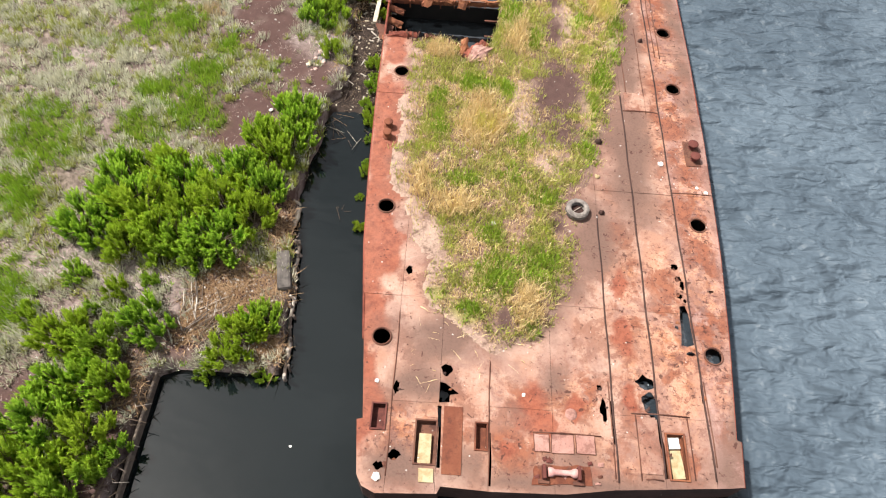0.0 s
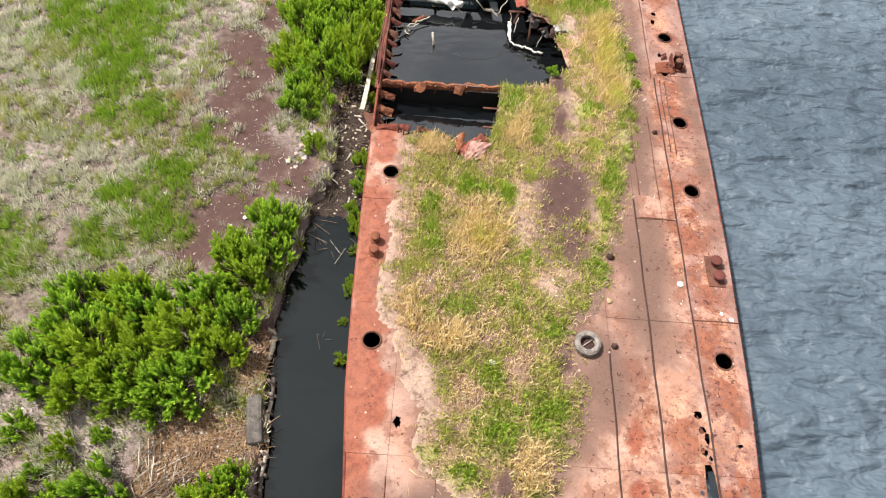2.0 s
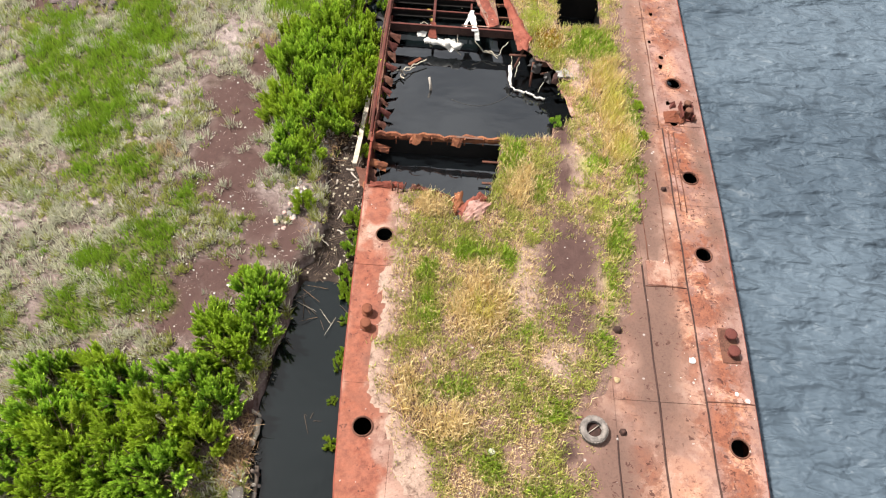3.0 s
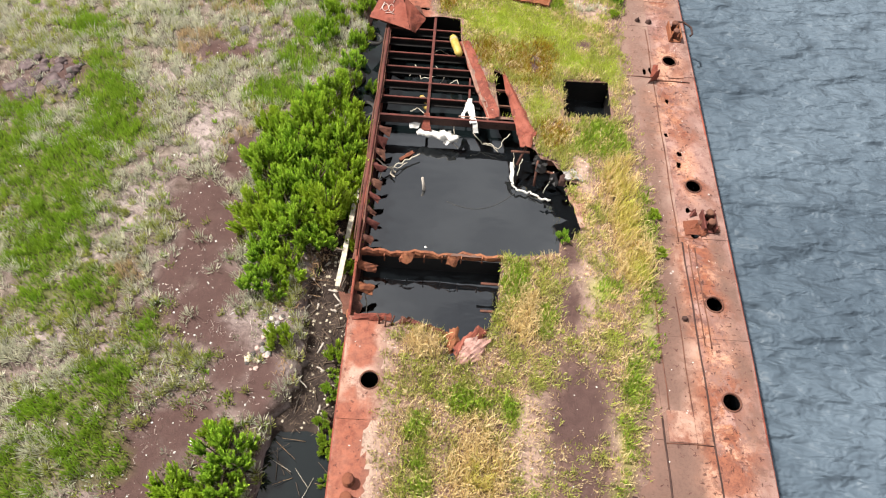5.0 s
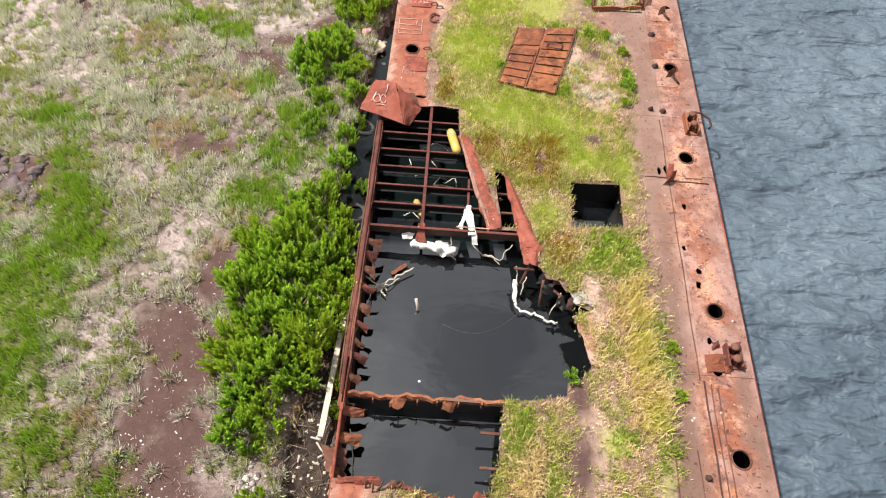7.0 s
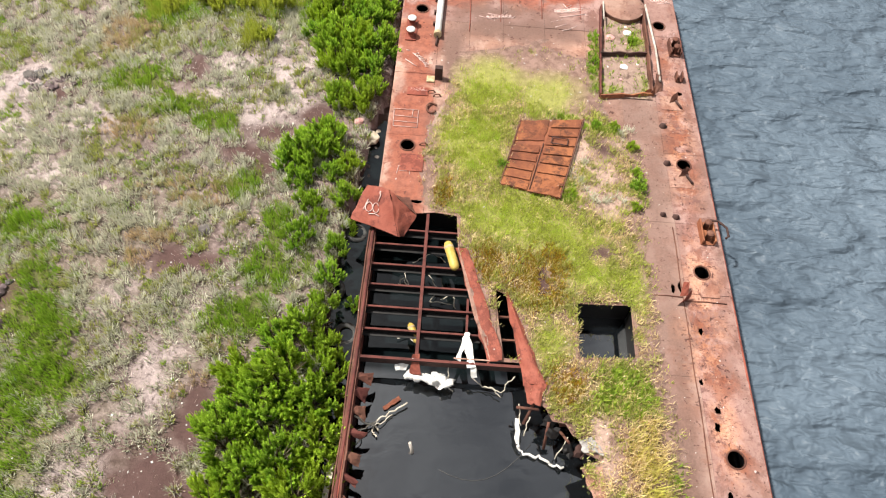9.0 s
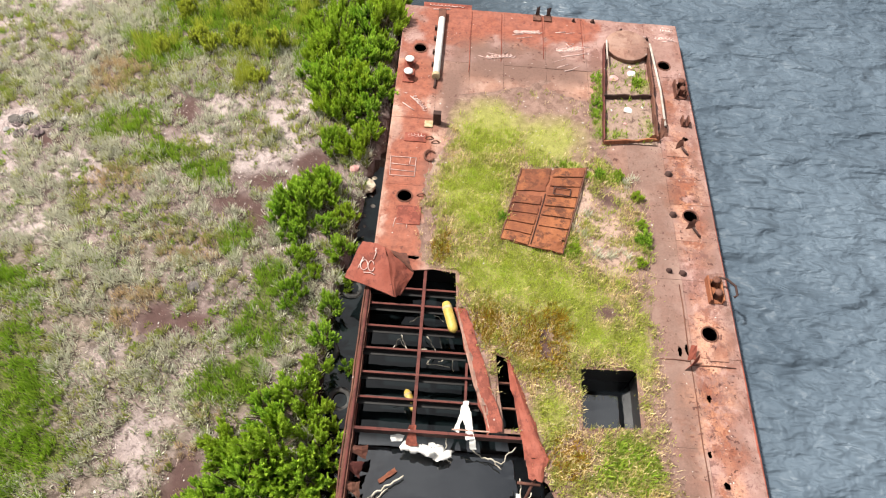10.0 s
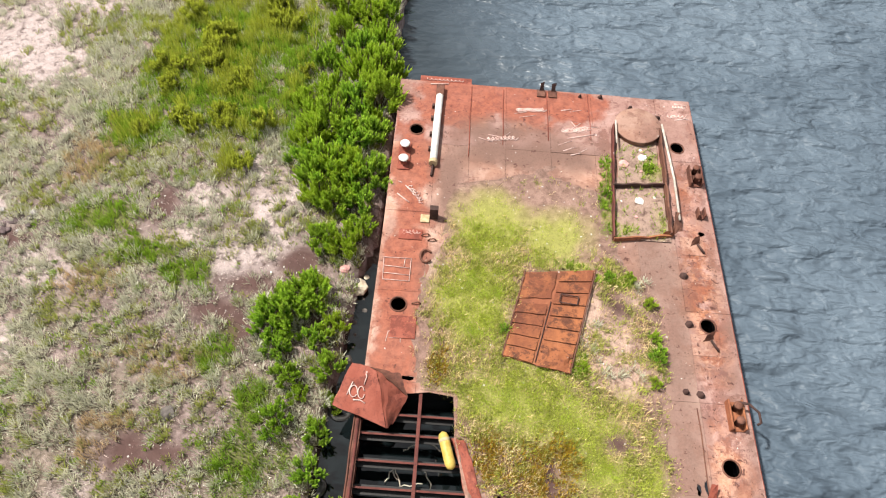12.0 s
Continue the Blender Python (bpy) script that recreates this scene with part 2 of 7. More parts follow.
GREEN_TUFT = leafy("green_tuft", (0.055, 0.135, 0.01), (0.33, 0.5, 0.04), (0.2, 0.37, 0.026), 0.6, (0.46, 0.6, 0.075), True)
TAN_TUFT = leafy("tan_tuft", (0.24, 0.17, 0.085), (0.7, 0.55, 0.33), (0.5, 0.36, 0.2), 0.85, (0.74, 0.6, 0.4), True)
DRY = leafy("dry_blade", (0.37, 0.29, 0.25), (0.8, 0.68, 0.62), (0.58, 0.47, 0.43))
REED = leafy("reed_straw", (0.16, 0.09, 0.05), (0.5, 0.34, 0.2), (0.28, 0.17, 0.09))
WOODY = leafy("woody_stem", (0.1, 0.07, 0.05), (0.2, 0.15, 0.11), (0.14, 0.1, 0.08), 0.9)


def plain(name, a, b_, scale=8.0, rough=0.8, spec=0.3, bump=0.4):
    m, n, l, b = material(name, rough, 0.0, spec)
    p = place(n, l)
    f, g = grain(n, l, p, scale, 5, 0.65, 0.4), grain(n, l, p, scale * 5, 4)
    col = mix(n, l, ramp(n, l, f, 0.3, 0.7), a, b_)
    l.new(mix(n, l, arith(n, l, "MULTIPLY", ramp(n, l, g, 0.55, 0.75), 0.35), col, tuple(v * 0.4 for v in a)), b.inputs["Base Color"])
    relief(n, l, b, g, bump, 0.01)
    return m


# wet hold steel, with the shade below deck put into its near-black colour
SHADED = plain("shaded_wet_steel", (0.003, 0.0025, 0.0024), (0.008, 0.006, 0.0055), 3, 0.5)
WHITE = plain("white_cloth", (0.446, 0.418, 0.382), (0.59, 0.576, 0.547), 5, 0.9)
ROPE = plain("pale_rope", (0.324, 0.274, 0.209), (0.475, 0.432, 0.36), 9, 0.9)
YELLOW = plain("yellow_plastic", (0.3, 0.19, 0.03), (0.42, 0.31, 0.08), 4, 0.5)
RUBBER = plain("weathered_rubber", (0.1, 0.085, 0.078), (0.22, 0.19, 0.17), 6, 0.9)
RUBBER_D = plain("dark_rubber", (0.02, 0.02, 0.02), (0.05, 0.048, 0.045), 6, 0.7)
CREAM = plain("cream_wood", (0.25, 0.18, 0.09), (0.4, 0.32, 0.2), 4, 0.85)
GREYWOOD = plain("grey_wood", (0.259, 0.216, 0.18), (0.418, 0.374, 0.331), 4, 0.9)
DARKWOOD = plain("dark_wood", (0.06, 0.045, 0.038), (0.14, 0.11, 0.09), 4, 0.95)
STONE = plain("grey_stone", (0.144, 0.13, 0.122), (0.331, 0.31, 0.295), 3, 0.9)
SLAB = plain("dark_stone", (0.04, 0.034, 0.032), (0.11, 0.095, 0.085), 3, 0.9)
PALESTONE = plain("pale_stone", (0.36, 0.302, 0.216), (0.504, 0.454, 0.36), 3, 0.9)
CHALK = plain("chalk_paint", (0.36, 0.22, 0.19), (0.55, 0.42, 0.38), 6, 0.9)
MAUVE = plain("mauve_rubble", (0.045, 0.03, 0.03), (0.13, 0.095, 0.096), 3, 0.95)
PINK = plain("faded_pink", (0.36, 0.173, 0.158), (0.446, 0.259, 0.238), 6, 0.8)


def water_material():
    m, n, l, b = material("river_water", 0.06, 0.0, 1.0)
    b.inputs["IOR"].default_value = 1.68
    z = zone(n, l)
    p, q = place(n, l, (0.55, 1.0, 1.0)), place(n, l, (0.42, 1.0, 1.0))
    soft, fine, wide = grain(n, l, q, 0.8, 2, 0.5, 0.3), grain(n, l, p, 2.5, 2, 0.5, 0.3), grain(n, l, p, 0.12, 3)
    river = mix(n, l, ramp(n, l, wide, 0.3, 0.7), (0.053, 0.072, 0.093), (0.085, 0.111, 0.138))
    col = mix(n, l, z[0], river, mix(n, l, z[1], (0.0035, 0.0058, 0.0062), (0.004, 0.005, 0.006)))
    l.new(col, b.inputs["Base Color"])
    k = n.new("ShaderNodeBump")
    k.inputs["Distance"].default_value = 1.8
    l.new(arith(n, l, "ADD", arith(n, l, "MULTIPLY", soft, 0.77), arith(n, l, "MULTIPLY", fine, 0.23)), k.inputs["Height"])
    l.new(arith(n, l, "SUBTRACT", 0.5, arith(n, l, "MULTIPLY", z[0], 0.46)), b.inputs["Roughness"])
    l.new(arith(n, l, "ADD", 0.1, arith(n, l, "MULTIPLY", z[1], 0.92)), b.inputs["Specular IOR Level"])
    l.new(arith(n, l, "SUBTRACT", 0.9, arith(n, l, "MULTIPLY", z[0], 0.885)), k.inputs["Strength"])
    l.new(k.outputs[0], b.inputs["Normal"])
    return m


WATER = water_material()


# ---- mesh helpers ----
def fast_mesh(name, verts, tris, mat, colors=None, smooth=False):
    me = bpy.data.meshes.new(name)
    verts, tris = np.asarray(verts, np.float32), np.asarray(tris, np.int32)
    me.vertices.add(len(verts)), me.loops.add(tris.size), me.polygons.add(len(tris))
    me.vertices.foreach_set("co", verts.ravel())
    me.loops.foreach_set("vertex_index", tris.ravel())
    me.polygons.foreach_set("loop_start", np.arange(0, tris.size, 3, dtype=np.int32))
    me.polygons.foreach_set("use_smooth", np.full(len(tris), smooth))
    if colors is not None:
        at = me.attributes.new("zone", "FLOAT_COLOR", "POINT")
        at.data.foreach_set("color", np.c_[colors, np.ones(len(verts))].astype(np.float32).ravel())
    me.materials.append(mat)
    me.update(calc_edges=True)
    return me


def thing(name, x, y, z, label, category, group="", kind="", turn=0.0):
    ob = new(name)
    ob.matrix_basis = pose(x, y, z, 0, 0, turn)
    ob.empty_display_size = 0.2
    return tagged(ob, label, category, group, kind)


def part(name, bm, mat, parent=None, label="", m=None):
    if isinstance(bm, bpy.types.Mesh):
        me = bm
    else:
        me = bpy.data.meshes.new(name)
        bmesh.ops.recalc_face_normals(bm, faces=bm.faces[:])
        bm.to_mesh(me)
        bm.free()
        me.materials.append(mat)
    ob = new(name, me)
    if parent is not None:
        ob.parent = parent
    if m is not None:
        ob.matrix_basis = m
    return tagged(ob, label) if label else ob


def box(bm, x0, y0, z0, x1, y1, z1, m=None, bevel=0.0):
    r = bmesh.ops.create_cube(bm, size=1.0)
    bmesh.ops.transform(bm, verts=r["verts"], matrix=Matrix.Translation(((x0 + x1) / 2, (y0 + y1) / 2, (z0 + z1) / 2)) @ Matrix.Diagonal((x1 - x0, y1 - y0, z1 - z0, 1)))
    if bevel:
        es = list({e for v in r["verts"] for e in v.link_edges})
        vs = bmesh.ops.bevel(bm, geom=es, offset=bevel, segments=2, affect="EDGES", profile=0.5)["verts"]
    if m is not None:
        vv = [v for v in bm.verts] if bevel else r["verts"]
        bmesh.ops.transform(bm, verts=vv, matrix=m)
    return bm


def a_box(*size, m=None, bevel=0.0):
    return box(bmesh.new(), *size, m=m, bevel=bevel)


def lathe(profile, sides=20, m=None, rough=0.0):
    """A turned shape from (radius, height) pairs."""
    bm = bmesh.new()
    rings = []
    for r, z in profile:
        rings.append([bm.verts.new((r * math.cos(2 * math.pi * k / sides), r * math.sin(2 * math.pi * k / sides), z + random.uniform(-rough, rough))) for k in range(sides)])
    for a, b in zip(rings, rings[1:]):
        for k in range(sides):
            bm.faces.new((a[k], a[(k + 1) % sides], b[(k + 1) % sides], b[k]))
    for ring in (rings[0], rings[-1]):
        if (Vector(profile[0] if ring is rings[0] else profile[-1])).x > 0.001 and profile[0] != profile[-1]:
            bm.faces.new(ring)
    if profile[0] == profile[-1]:
        bmesh.ops.remove_doubles(bm, verts=bm.verts[:], dist=0.0005)
    if m is not None:
        bmesh.ops.transform(bm, verts=bm.verts[:], matrix=m)
    for f in bm.faces:
        f.smooth = True
    return bm


def tube(points, radius, sides=7, bm=None, taper=1.0):
    bm = bm or bmesh.new()
    pts = [Vector(p) for p in points]
    rings = []
    for i, p in enumerate(pts):
        d = (pts[min(i + 1, len(pts) - 1)] - pts[max(i - 1, 0)]).normalized()
        u = d.cross(Vector((0, 0, 1)) if abs(d.z) < 0.9 else Vector((1, 0, 0))).normalized()
        v = d.cross(u)
        r = radius * (1 + (taper - 1) * i / max(1, len(pts) - 1))
        rings.append([bm.verts.new(p + (u * math.cos(2 * math.pi * k / sides) + v * math.sin(2 * math.pi * k / sides)) * r) for k in range(sides)])
    for a, b in zip(rings, rings[1:]):
        for k in range(sides):
            bm.faces.new((a[k], a[(k + 1) % sides], b[(k + 1) % sides], b[k])).smooth = True
    bm.faces.new(rings[0]), bm.faces.new(rings[-1][::-1])
    return bm


def wavy(points, steps=4, jit=0.03):
    """More points along a line, with small bends."""
    out = []
    for a, b in zip(points, points[1:]):
        for k in range(steps):
            p = Vector(a).lerp(Vector(b), k / steps)
            if out:
                p += Vector((random.uniform(-jit, jit), random.uniform(-jit, jit), random.uniform(-jit, jit) * 0.5))
            out.append(p)
    return out + [Vector(points[-1])]


def sheet(grid, thick):
    """A bent plate from rows of points, with thickness."""
    bm = bmesh.new()
    top = [[bm.verts.new(p) for p in row] for row in grid]
    low = [[bm.verts.new((p[0], p[1], p[2] - thick)) for p in row] for row in grid]
    R, C = len(grid), len(grid[0])
    for i in range(R - 1):
        for j in range(C - 1):
            bm.faces.new((top[i][j], top[i][j + 1], top[i + 1][j + 1], top[i + 1][j]))
            bm.faces.new((low[i][j], low[i + 1][j], low[i + 1][j + 1], low[i][j + 1]))
    rim = [(0, j) for j in range(C)] + [(i, C - 1) for i in range(1, R)] + [(R - 1, j) for j in range(C - 2, -1, -1)] + [(i, 0) for i in range(R - 2, 0, -1)]
    for a, b in zip(rim, rim[1:] + rim[:1]):
        bm.faces.new((top[a[0]][a[1]], low[a[0]][a[1]], low[b[0]][b[1]], top[b[0]][b[1]]))
    return bm


def plate(corners, thick=0.03, nx=6, ny=6, bow=0.0, jit=0.0, edge=0.0):
    """A bent plate between four corners (x, y, z), bowed upwards, with uneven edges."""
    a, b, c, d = [Vector(p) for p in corners]
    rows = []
    for i in range(ny + 1):
        v, row = i / ny, []
        for j in range(nx + 1):
            u = j / nx
            p = a.lerp(b, u).lerp(d.lerp(c, u), v)
            p.z += bow * math.sin(math.pi * u) * (0.4 + 0.6 * math.sin(math.pi * v)) + random.uniform(-jit, jit)
            if i in (0, ny) or j in (0, nx):
                p += Vector((random.uniform(-edge, edge), random.uniform(-edge, edge), 0))
            row.append(p)
        rows.append(row)
    return sheet(rows, thick)


def rock(radius, flat=0.7, seed=0, cuts=2):
    bm = bmesh.new()
    bmesh.ops.create_icosphere(bm, subdivisions=cuts, radius=radius)
    for v in bm.verts:
        k = noise.noise(v.co * (1.7 / radius) + Vector((seed * 7.3, seed, 0)))
        v.co *= 1 + 0.35 * k
        v.co.z *= flat
    return bm


# ---- fields over the plan ----
def hash01(i, j, s):
    h = (i.astype(np.int64) * 374761393 + j.astype(np.int64) * 668265263 + s * 2147483647) & 0x7FFFFFFF
    h = ((h ^ (h >> 13)) * 1274126177) & 0x7FFFFFFF
    return ((h ^ (h >> 16)) & 0xFFFF) / 65535.0


def value_noise(x, y, s=0):
    i, j = np.floor(x), np.floor(y)
    u, v = x - i, y - j
    u, v = u * u * (3 - 2 * u), v * v * (3 - 2 * v)
    a, b, c, d = hash01(i, j, s), hash01(i + 1, j, s), hash01(i, j + 1, s), hash01(i + 1, j + 1, s)
    return (a * (1 - u) + b * u) * (1 - v) + (c * (1 - u) + d * u) * v


def fbm(x, y, s=0, octaves=4):
    t, amp = 0.0, 0.5
    for k in range(octaves):
        t = t + amp * value_noise(x * 2 ** k, y * 2 ** k, s + k)
        amp *= 0.5
    return t / (1 - 0.5 ** octaves)


def blobs(spots, x, y, wobble=0.8, grow=1.0):
    """1 inside the spots (x, y, radius x, radius y), 0 outside, with ragged soft edges."""
    t = np.zeros_like(x)
    n = (fbm(x * 0.9, y * 0.9, 31) - 0.5) * 2 * wobble + (fbm(x * 3.1, y * 3.1, 57) - 0.5) * wobble
    for cx, cy, rx, ry in spots:
        d = np.sqrt(((x - cx) / rx) ** 2 + ((y - cy) / ry) ** 2) / grow
        t = np.maximum(t, np.clip((1.2 + n - d) / 0.8, 0, 1))
    return t


def inside(poly, x, y):
    c = np.zeros(x.shape, bool)
    for (x0, y0), (x1, y1) in zip(poly, poly[1:] + poly[:1]):
        if y0 != y1:
            c ^= ((y0 > y) != (y1 > y)) & (x < (x1 - x0) * (y - y0) / (y1 - y0) + x0)
    return c


def tris_of(nx, ny):
    i, j = np.meshgrid(np.arange(ny - 1), np.arange(nx - 1), indexing="ij")
    a = (i * nx + j).ravel()
    return np.concatenate([np.c_[a, a + 1, a + nx + 1], np.c_[a, a + nx + 1, a + nx]])


WATER_Z = -1.15
# the shore: y, and the x where land ends
SHORE = [(-400, -9), (-30, -7.6), (-10.3, -6.8), (-8.1, -6.7), (-6.75, -6.45), (-6.6, -6.1), (-6.5, -2.7), (-5, -2.75), (-3.1, -2.85), (-1.3, -3.15), (0.2, -3.35), (1.3, -3.2), (3.2, -2.85), (4.7, -2.8),
         (5.2, -2.95), (5.9, -2.45), (7.0, -2.2), (8.9, -2.65), (10, -2.4), (13, -1.9), (16, -1.95), (19, -2.2), (21, -2.2), (24, -1.9), (27, -1.7), (29, -1.15), (37, -1.0), (38, -1.25), (46, -1.1), (60, -1.5), (400, -30)]


def land_height(x, y):
    sx = np.interp(y, [p[0] for p in SHORE], [p[1] for p in SHORE]) + (fbm(y * 0.9, y * 0 + 3.3, 5) - 0.5) * 0.35
    d = sx - x
    h = -0.62 + (fbm(x * 0.35, y * 0.35, 11) - 0.5) * 0.3 + (fbm(x * 1.7, y * 1.7, 12) - 0.5) * 0.14
    shelf = np.interp(y, [4.2, 5.0, 9, 12.5, 14.5, 27.5, 29.5, 46], [-1.6, -1.07, -1.0, -1.02, -1.3, -1.3, -0.9, -1.3]) + (fbm(x * 2.1, y * 2.1, 17) - 0.5) * 0.14
    low = np.where(x < -1.0, np.maximum(shelf, -2.6), -2.6)
    low = np.where((y < 4.2) | (y > 37.3), -2.2, low)
    k = np.clip(d / 0.35 + 0.5, 0, 1)
    k = k * k * (3 - 2 * k)
    out = low * (1 - k) + h * k
    return np.where(x > 0.3, -2.6 - 0.02 * np.clip(x, 0, 200), out)

# ---- ground and water ----
BARE = [(-7.2, -6.6, 0.5, 1.0), (-7.3, -9.0, 0.5, 2.0), (-9.0, -11.5, 1.2, 1.2), (-7.4, 8.2, 1.0, 0.7), (-5.2, 4.4, 0.9, 0.6), (-9.0, 8.6, 0.5, 0.6), (-13.0, 18.9, 0.8, 0.7), (-4.8, -4.2, 1.3, 1.0), (-5.9, -5.6, 0.8, 0.8), (-3.4, -0.2, 0.5, 1.0), (-5.8, 14.8, 0.7, 1.4), (-5.6, 11.8, 1.0, 1.5), (-4.9, 7.6, 0.9, 0.9), (-6.9, 9.6, 0.7, 1.0), (-3.9, 27.8, 0.9, 0.8), (-6.5, 25.6, 1.1, 0.5), (-15.4, 17.2, 1.1, 1.0), (-14.6, 28.0, 1.0, 0.5), (-7.2, 5.6, 0.9, 0.6), (-6.6, 3.9, 2.0, 1.4), (-4.4, 6.5, 0.9, 1.2), (-6.5, 12.8, 1.3, 1.3), (-6.3, 10.8, 1.2, 1.5), (-5.5, 9.4, 0.9, 1.3), (-6.0, 4.5, 1.6, 1.1), (-5.1, 5.1, 1.1, 1.0), (-13.8, 18.5, 1.7, 1.3), (-6.9, 20.6, 1.0, 0.6), (-6.4, 2.7, 1.0, 0.9), (-6.1, 8.4, 0.9, 1.2),
        (-5.5, 26.8, 1.4, 0.6), (-9.5, 30.0, 0.6, 1.2), (-5.6, 24.9, 0.8, 0.9), (-8.0, 20.6, 0.8, 0.6), (-3.5, -0.9, 0.8, 1.0), (-10.5, -8.2, 1.0, 1.2), (-3.2, 6.2, 0.9, 1.4), (-2.6, 25.0, 0.5, 0.8)]
PALE = [(-5.5, 30.3, 1.2, 1.8), (-6.7, 32.1, 0.8, 0.7), (-4.7, 28.5, 0.8, 0.8), (-16.4, 24.6, 1.7, 2.4), (-15.8, 28.4, 1.8, 1.5), (-6.2, 27.4, 1.8, 1.0), (-4.6, 31.0, 0.9, 1.4), (-13.2, 6.6, 0.9, 1.0), (-10.6, 7.0, 0.9, 0.5), (-10.0, 10.2, 0.6, 0.4), (-13.6, 11.0, 0.8, 0.6), (-8.2, 28.6, 1.6, 1.0), (-5.6, 30.6, 1.2, 1.0), (-13.0, 26.8, 1.6, 1.0), (-17.6, 36.6, 1.6, 1.2), (-9.5, 18.8, 1.0, 0.9), (-9.0, 12.5, 1.0, 1.0), (-10.2, -3.3, 2.0, 0.9), (-7.5, -3.8, 2.0, 0.6), (-4.7, 8.1, 0.7, 0.6), (-10.8, 10.7, 0.8, 0.5), (-7.2, 15.6, 0.9, 1.0), (-6.1, 18.7, 0.8, 0.7), (-6.3, 28.2, 1.7, 0.9),
        (-4.9, 29.2, 1.0, 1.5), (-8.0, 30.8, 1.2, 0.7), (-7.0, 16.9, 0.9, 0.9), (-18.2, 38.5, 3.6, 4.2), (-15.7, 28.3, 1.5, 0.9), (-13.5, 24.0, 1.4, 0.7), (-3.4, 7.6, 0.5, 0.8)]
LUSH = [(-13.6, 21.6, 1.1, 0.8), (-12.4, 19.6, 0.7, 0.8), (-4.9, 18.6, 0.8, 0.9), (-4.1, 20.2, 0.6, 0.9), (-3.2, 20.6, 0.4, 0.6), (-11.9, 11.4, 1.6, 1.4), (-7.3, 7.6, 0.35, 0.9), (-9.5, 36.0, 2.4, 1.4), (-8.0, 39.0, 2.4, 1.6), (-11.3, 38.0, 1.2, 1.5), (-5.2, 35.5, 0.7, 2.0), (-9.2, 5.0, 1.0, 0.6), (-9.5, 3.0, 1.2, 0.7), (-7.5, 36.0, 1.8, 2.2), (-9.5, 39.5, 1.8, 2.0), (-5.6, 38.0, 0.9, 3.0), (-13.2, -0.5, 1.0, 1.2), (-12.6, 13.6, 2.6, 2.2), (-14.4, 15.0, 1.5, 1.8), (-11.4, 17.5, 1.0, 1.1), (-11.0, 8.6, 0.9, 0.7), (-9.6, 9.0, 1.0, 0.9), (-7.9, 6.0, 1.0, 0.7), (-8.2, 3.9, 1.4, 1.2), (-11.8, 29.2, 1.5, 0.8), (-11.5, 34.0, 1.4, 1.0),
        (-10.0, 27.8, 1.0, 0.6), (-6.0, 24.0, 0.6, 0.9), (-4.9, 20.4, 0.6, 0.7), (-5.7, 18.3, 0.7, 0.8), (-11.8, 17.9, 1.1, 0.9), (-10.8, 15.8, 1.4, 0.9), (-4.6, 22.2, 0.6, 0.9), (-13.0, 2.2, 1.6, 1.6), (-12.2, -4.6, 1.2, 1.2),
        (-11.3, 9.9, 1.5, 1.0), (-7.9, 27.2, 0.9, 0.5)]
LITTER = [(-7.0, -7.5, 0.35, 1.6), (-7.05, -10.0, 0.35, 1.8), (-4.6, -3.9, 1.9, 1.1), (-3.5, -1.3, 0.5, 1.0), (-3.4, -5.6, 0.6, 0.9), (-6.0, -5.4, 0.7, 0.5)]
MUD = [(-1.6, 6.5, 1.0, 2.2), (-1.8, 9.6, 1.0, 1.6), (-2.0, 11.5, 1.0, 1.0)]

gx = np.concatenate([[-1500, -600, -250, -110, -60, -40, -30], np.arange(-25, 1.01, 0.2), [2, 6, 12, 20, 40, 90, 250, 600, 1500]])
gy = np.concatenate([[-1500, -600, -250, -110, -60, -35, -22], np.arange(-14, 52.01, 0.2), [56, 64, 80, 110, 250, 600, 1500]])
GX, GY = [a.ravel() for a in np.meshgrid(gx, gy)]
GZ = land_height(GX, GY)


def land_zone(x, y):
    bare, pale, lush, mud = blobs(BARE, x, y, 0.55, 1.15), blobs(PALE, x, y, 0.8, 1.1), blobs(LUSH, x, y, 0.6, 1.1), blobs(MUD, x, y, 0.4, 1.2)
    mud = np.maximum(mud, ((land_height(x, y) < -0.88) & (x > -9)).astype(float))
    scrub = np.clip((fbm(x * 0.6, y * 0.6, 71) - 0.45) * 4, 0, 1) * 0.22
    return np.c_[np.maximum(bare, mud), np.clip(np.maximum(lush, scrub * (1 - pale) * (1 - bare)), 0, 1) * (1 - mud), np.maximum(np.where(((x < -13) & (y > 21)) | ((x > -8.5) & (y > 27)), 1.0, 0.72) * pale * (1 - bare), mud)]


tagged(new("ground", fast_mesh("ground", np.c_[GX, GY, GZ], tris_of(len(gx), len(gy)), EARTH, land_zone(GX, GY), True)), "brown and pale earth of a rough river bank", "ground", kind="structure")

wx = np.concatenate([[-200, -60, -25, -12], np.arange(-8, 12.0, 0.8), np.arange(12.0, 27, 0.22), [28, 31, 36, 45, 70, 150, 400, 1500]])
wy = np.concatenate([[-1500, -400, -120, -50, -25], np.arange(-14, 37, 0.3), np.arange(37, 52, 0.22), [53, 56, 62, 75, 110, 250, 600, 1500]])
WX, WY = [a.ravel() for a in np.meshgrid(wx, wy)]
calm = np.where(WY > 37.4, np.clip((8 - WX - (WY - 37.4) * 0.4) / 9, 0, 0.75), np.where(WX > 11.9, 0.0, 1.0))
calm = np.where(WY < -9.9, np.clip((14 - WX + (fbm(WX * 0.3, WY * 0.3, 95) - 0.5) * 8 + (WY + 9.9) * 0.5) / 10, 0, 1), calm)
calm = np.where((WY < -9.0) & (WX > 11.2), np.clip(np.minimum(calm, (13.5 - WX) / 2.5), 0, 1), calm)
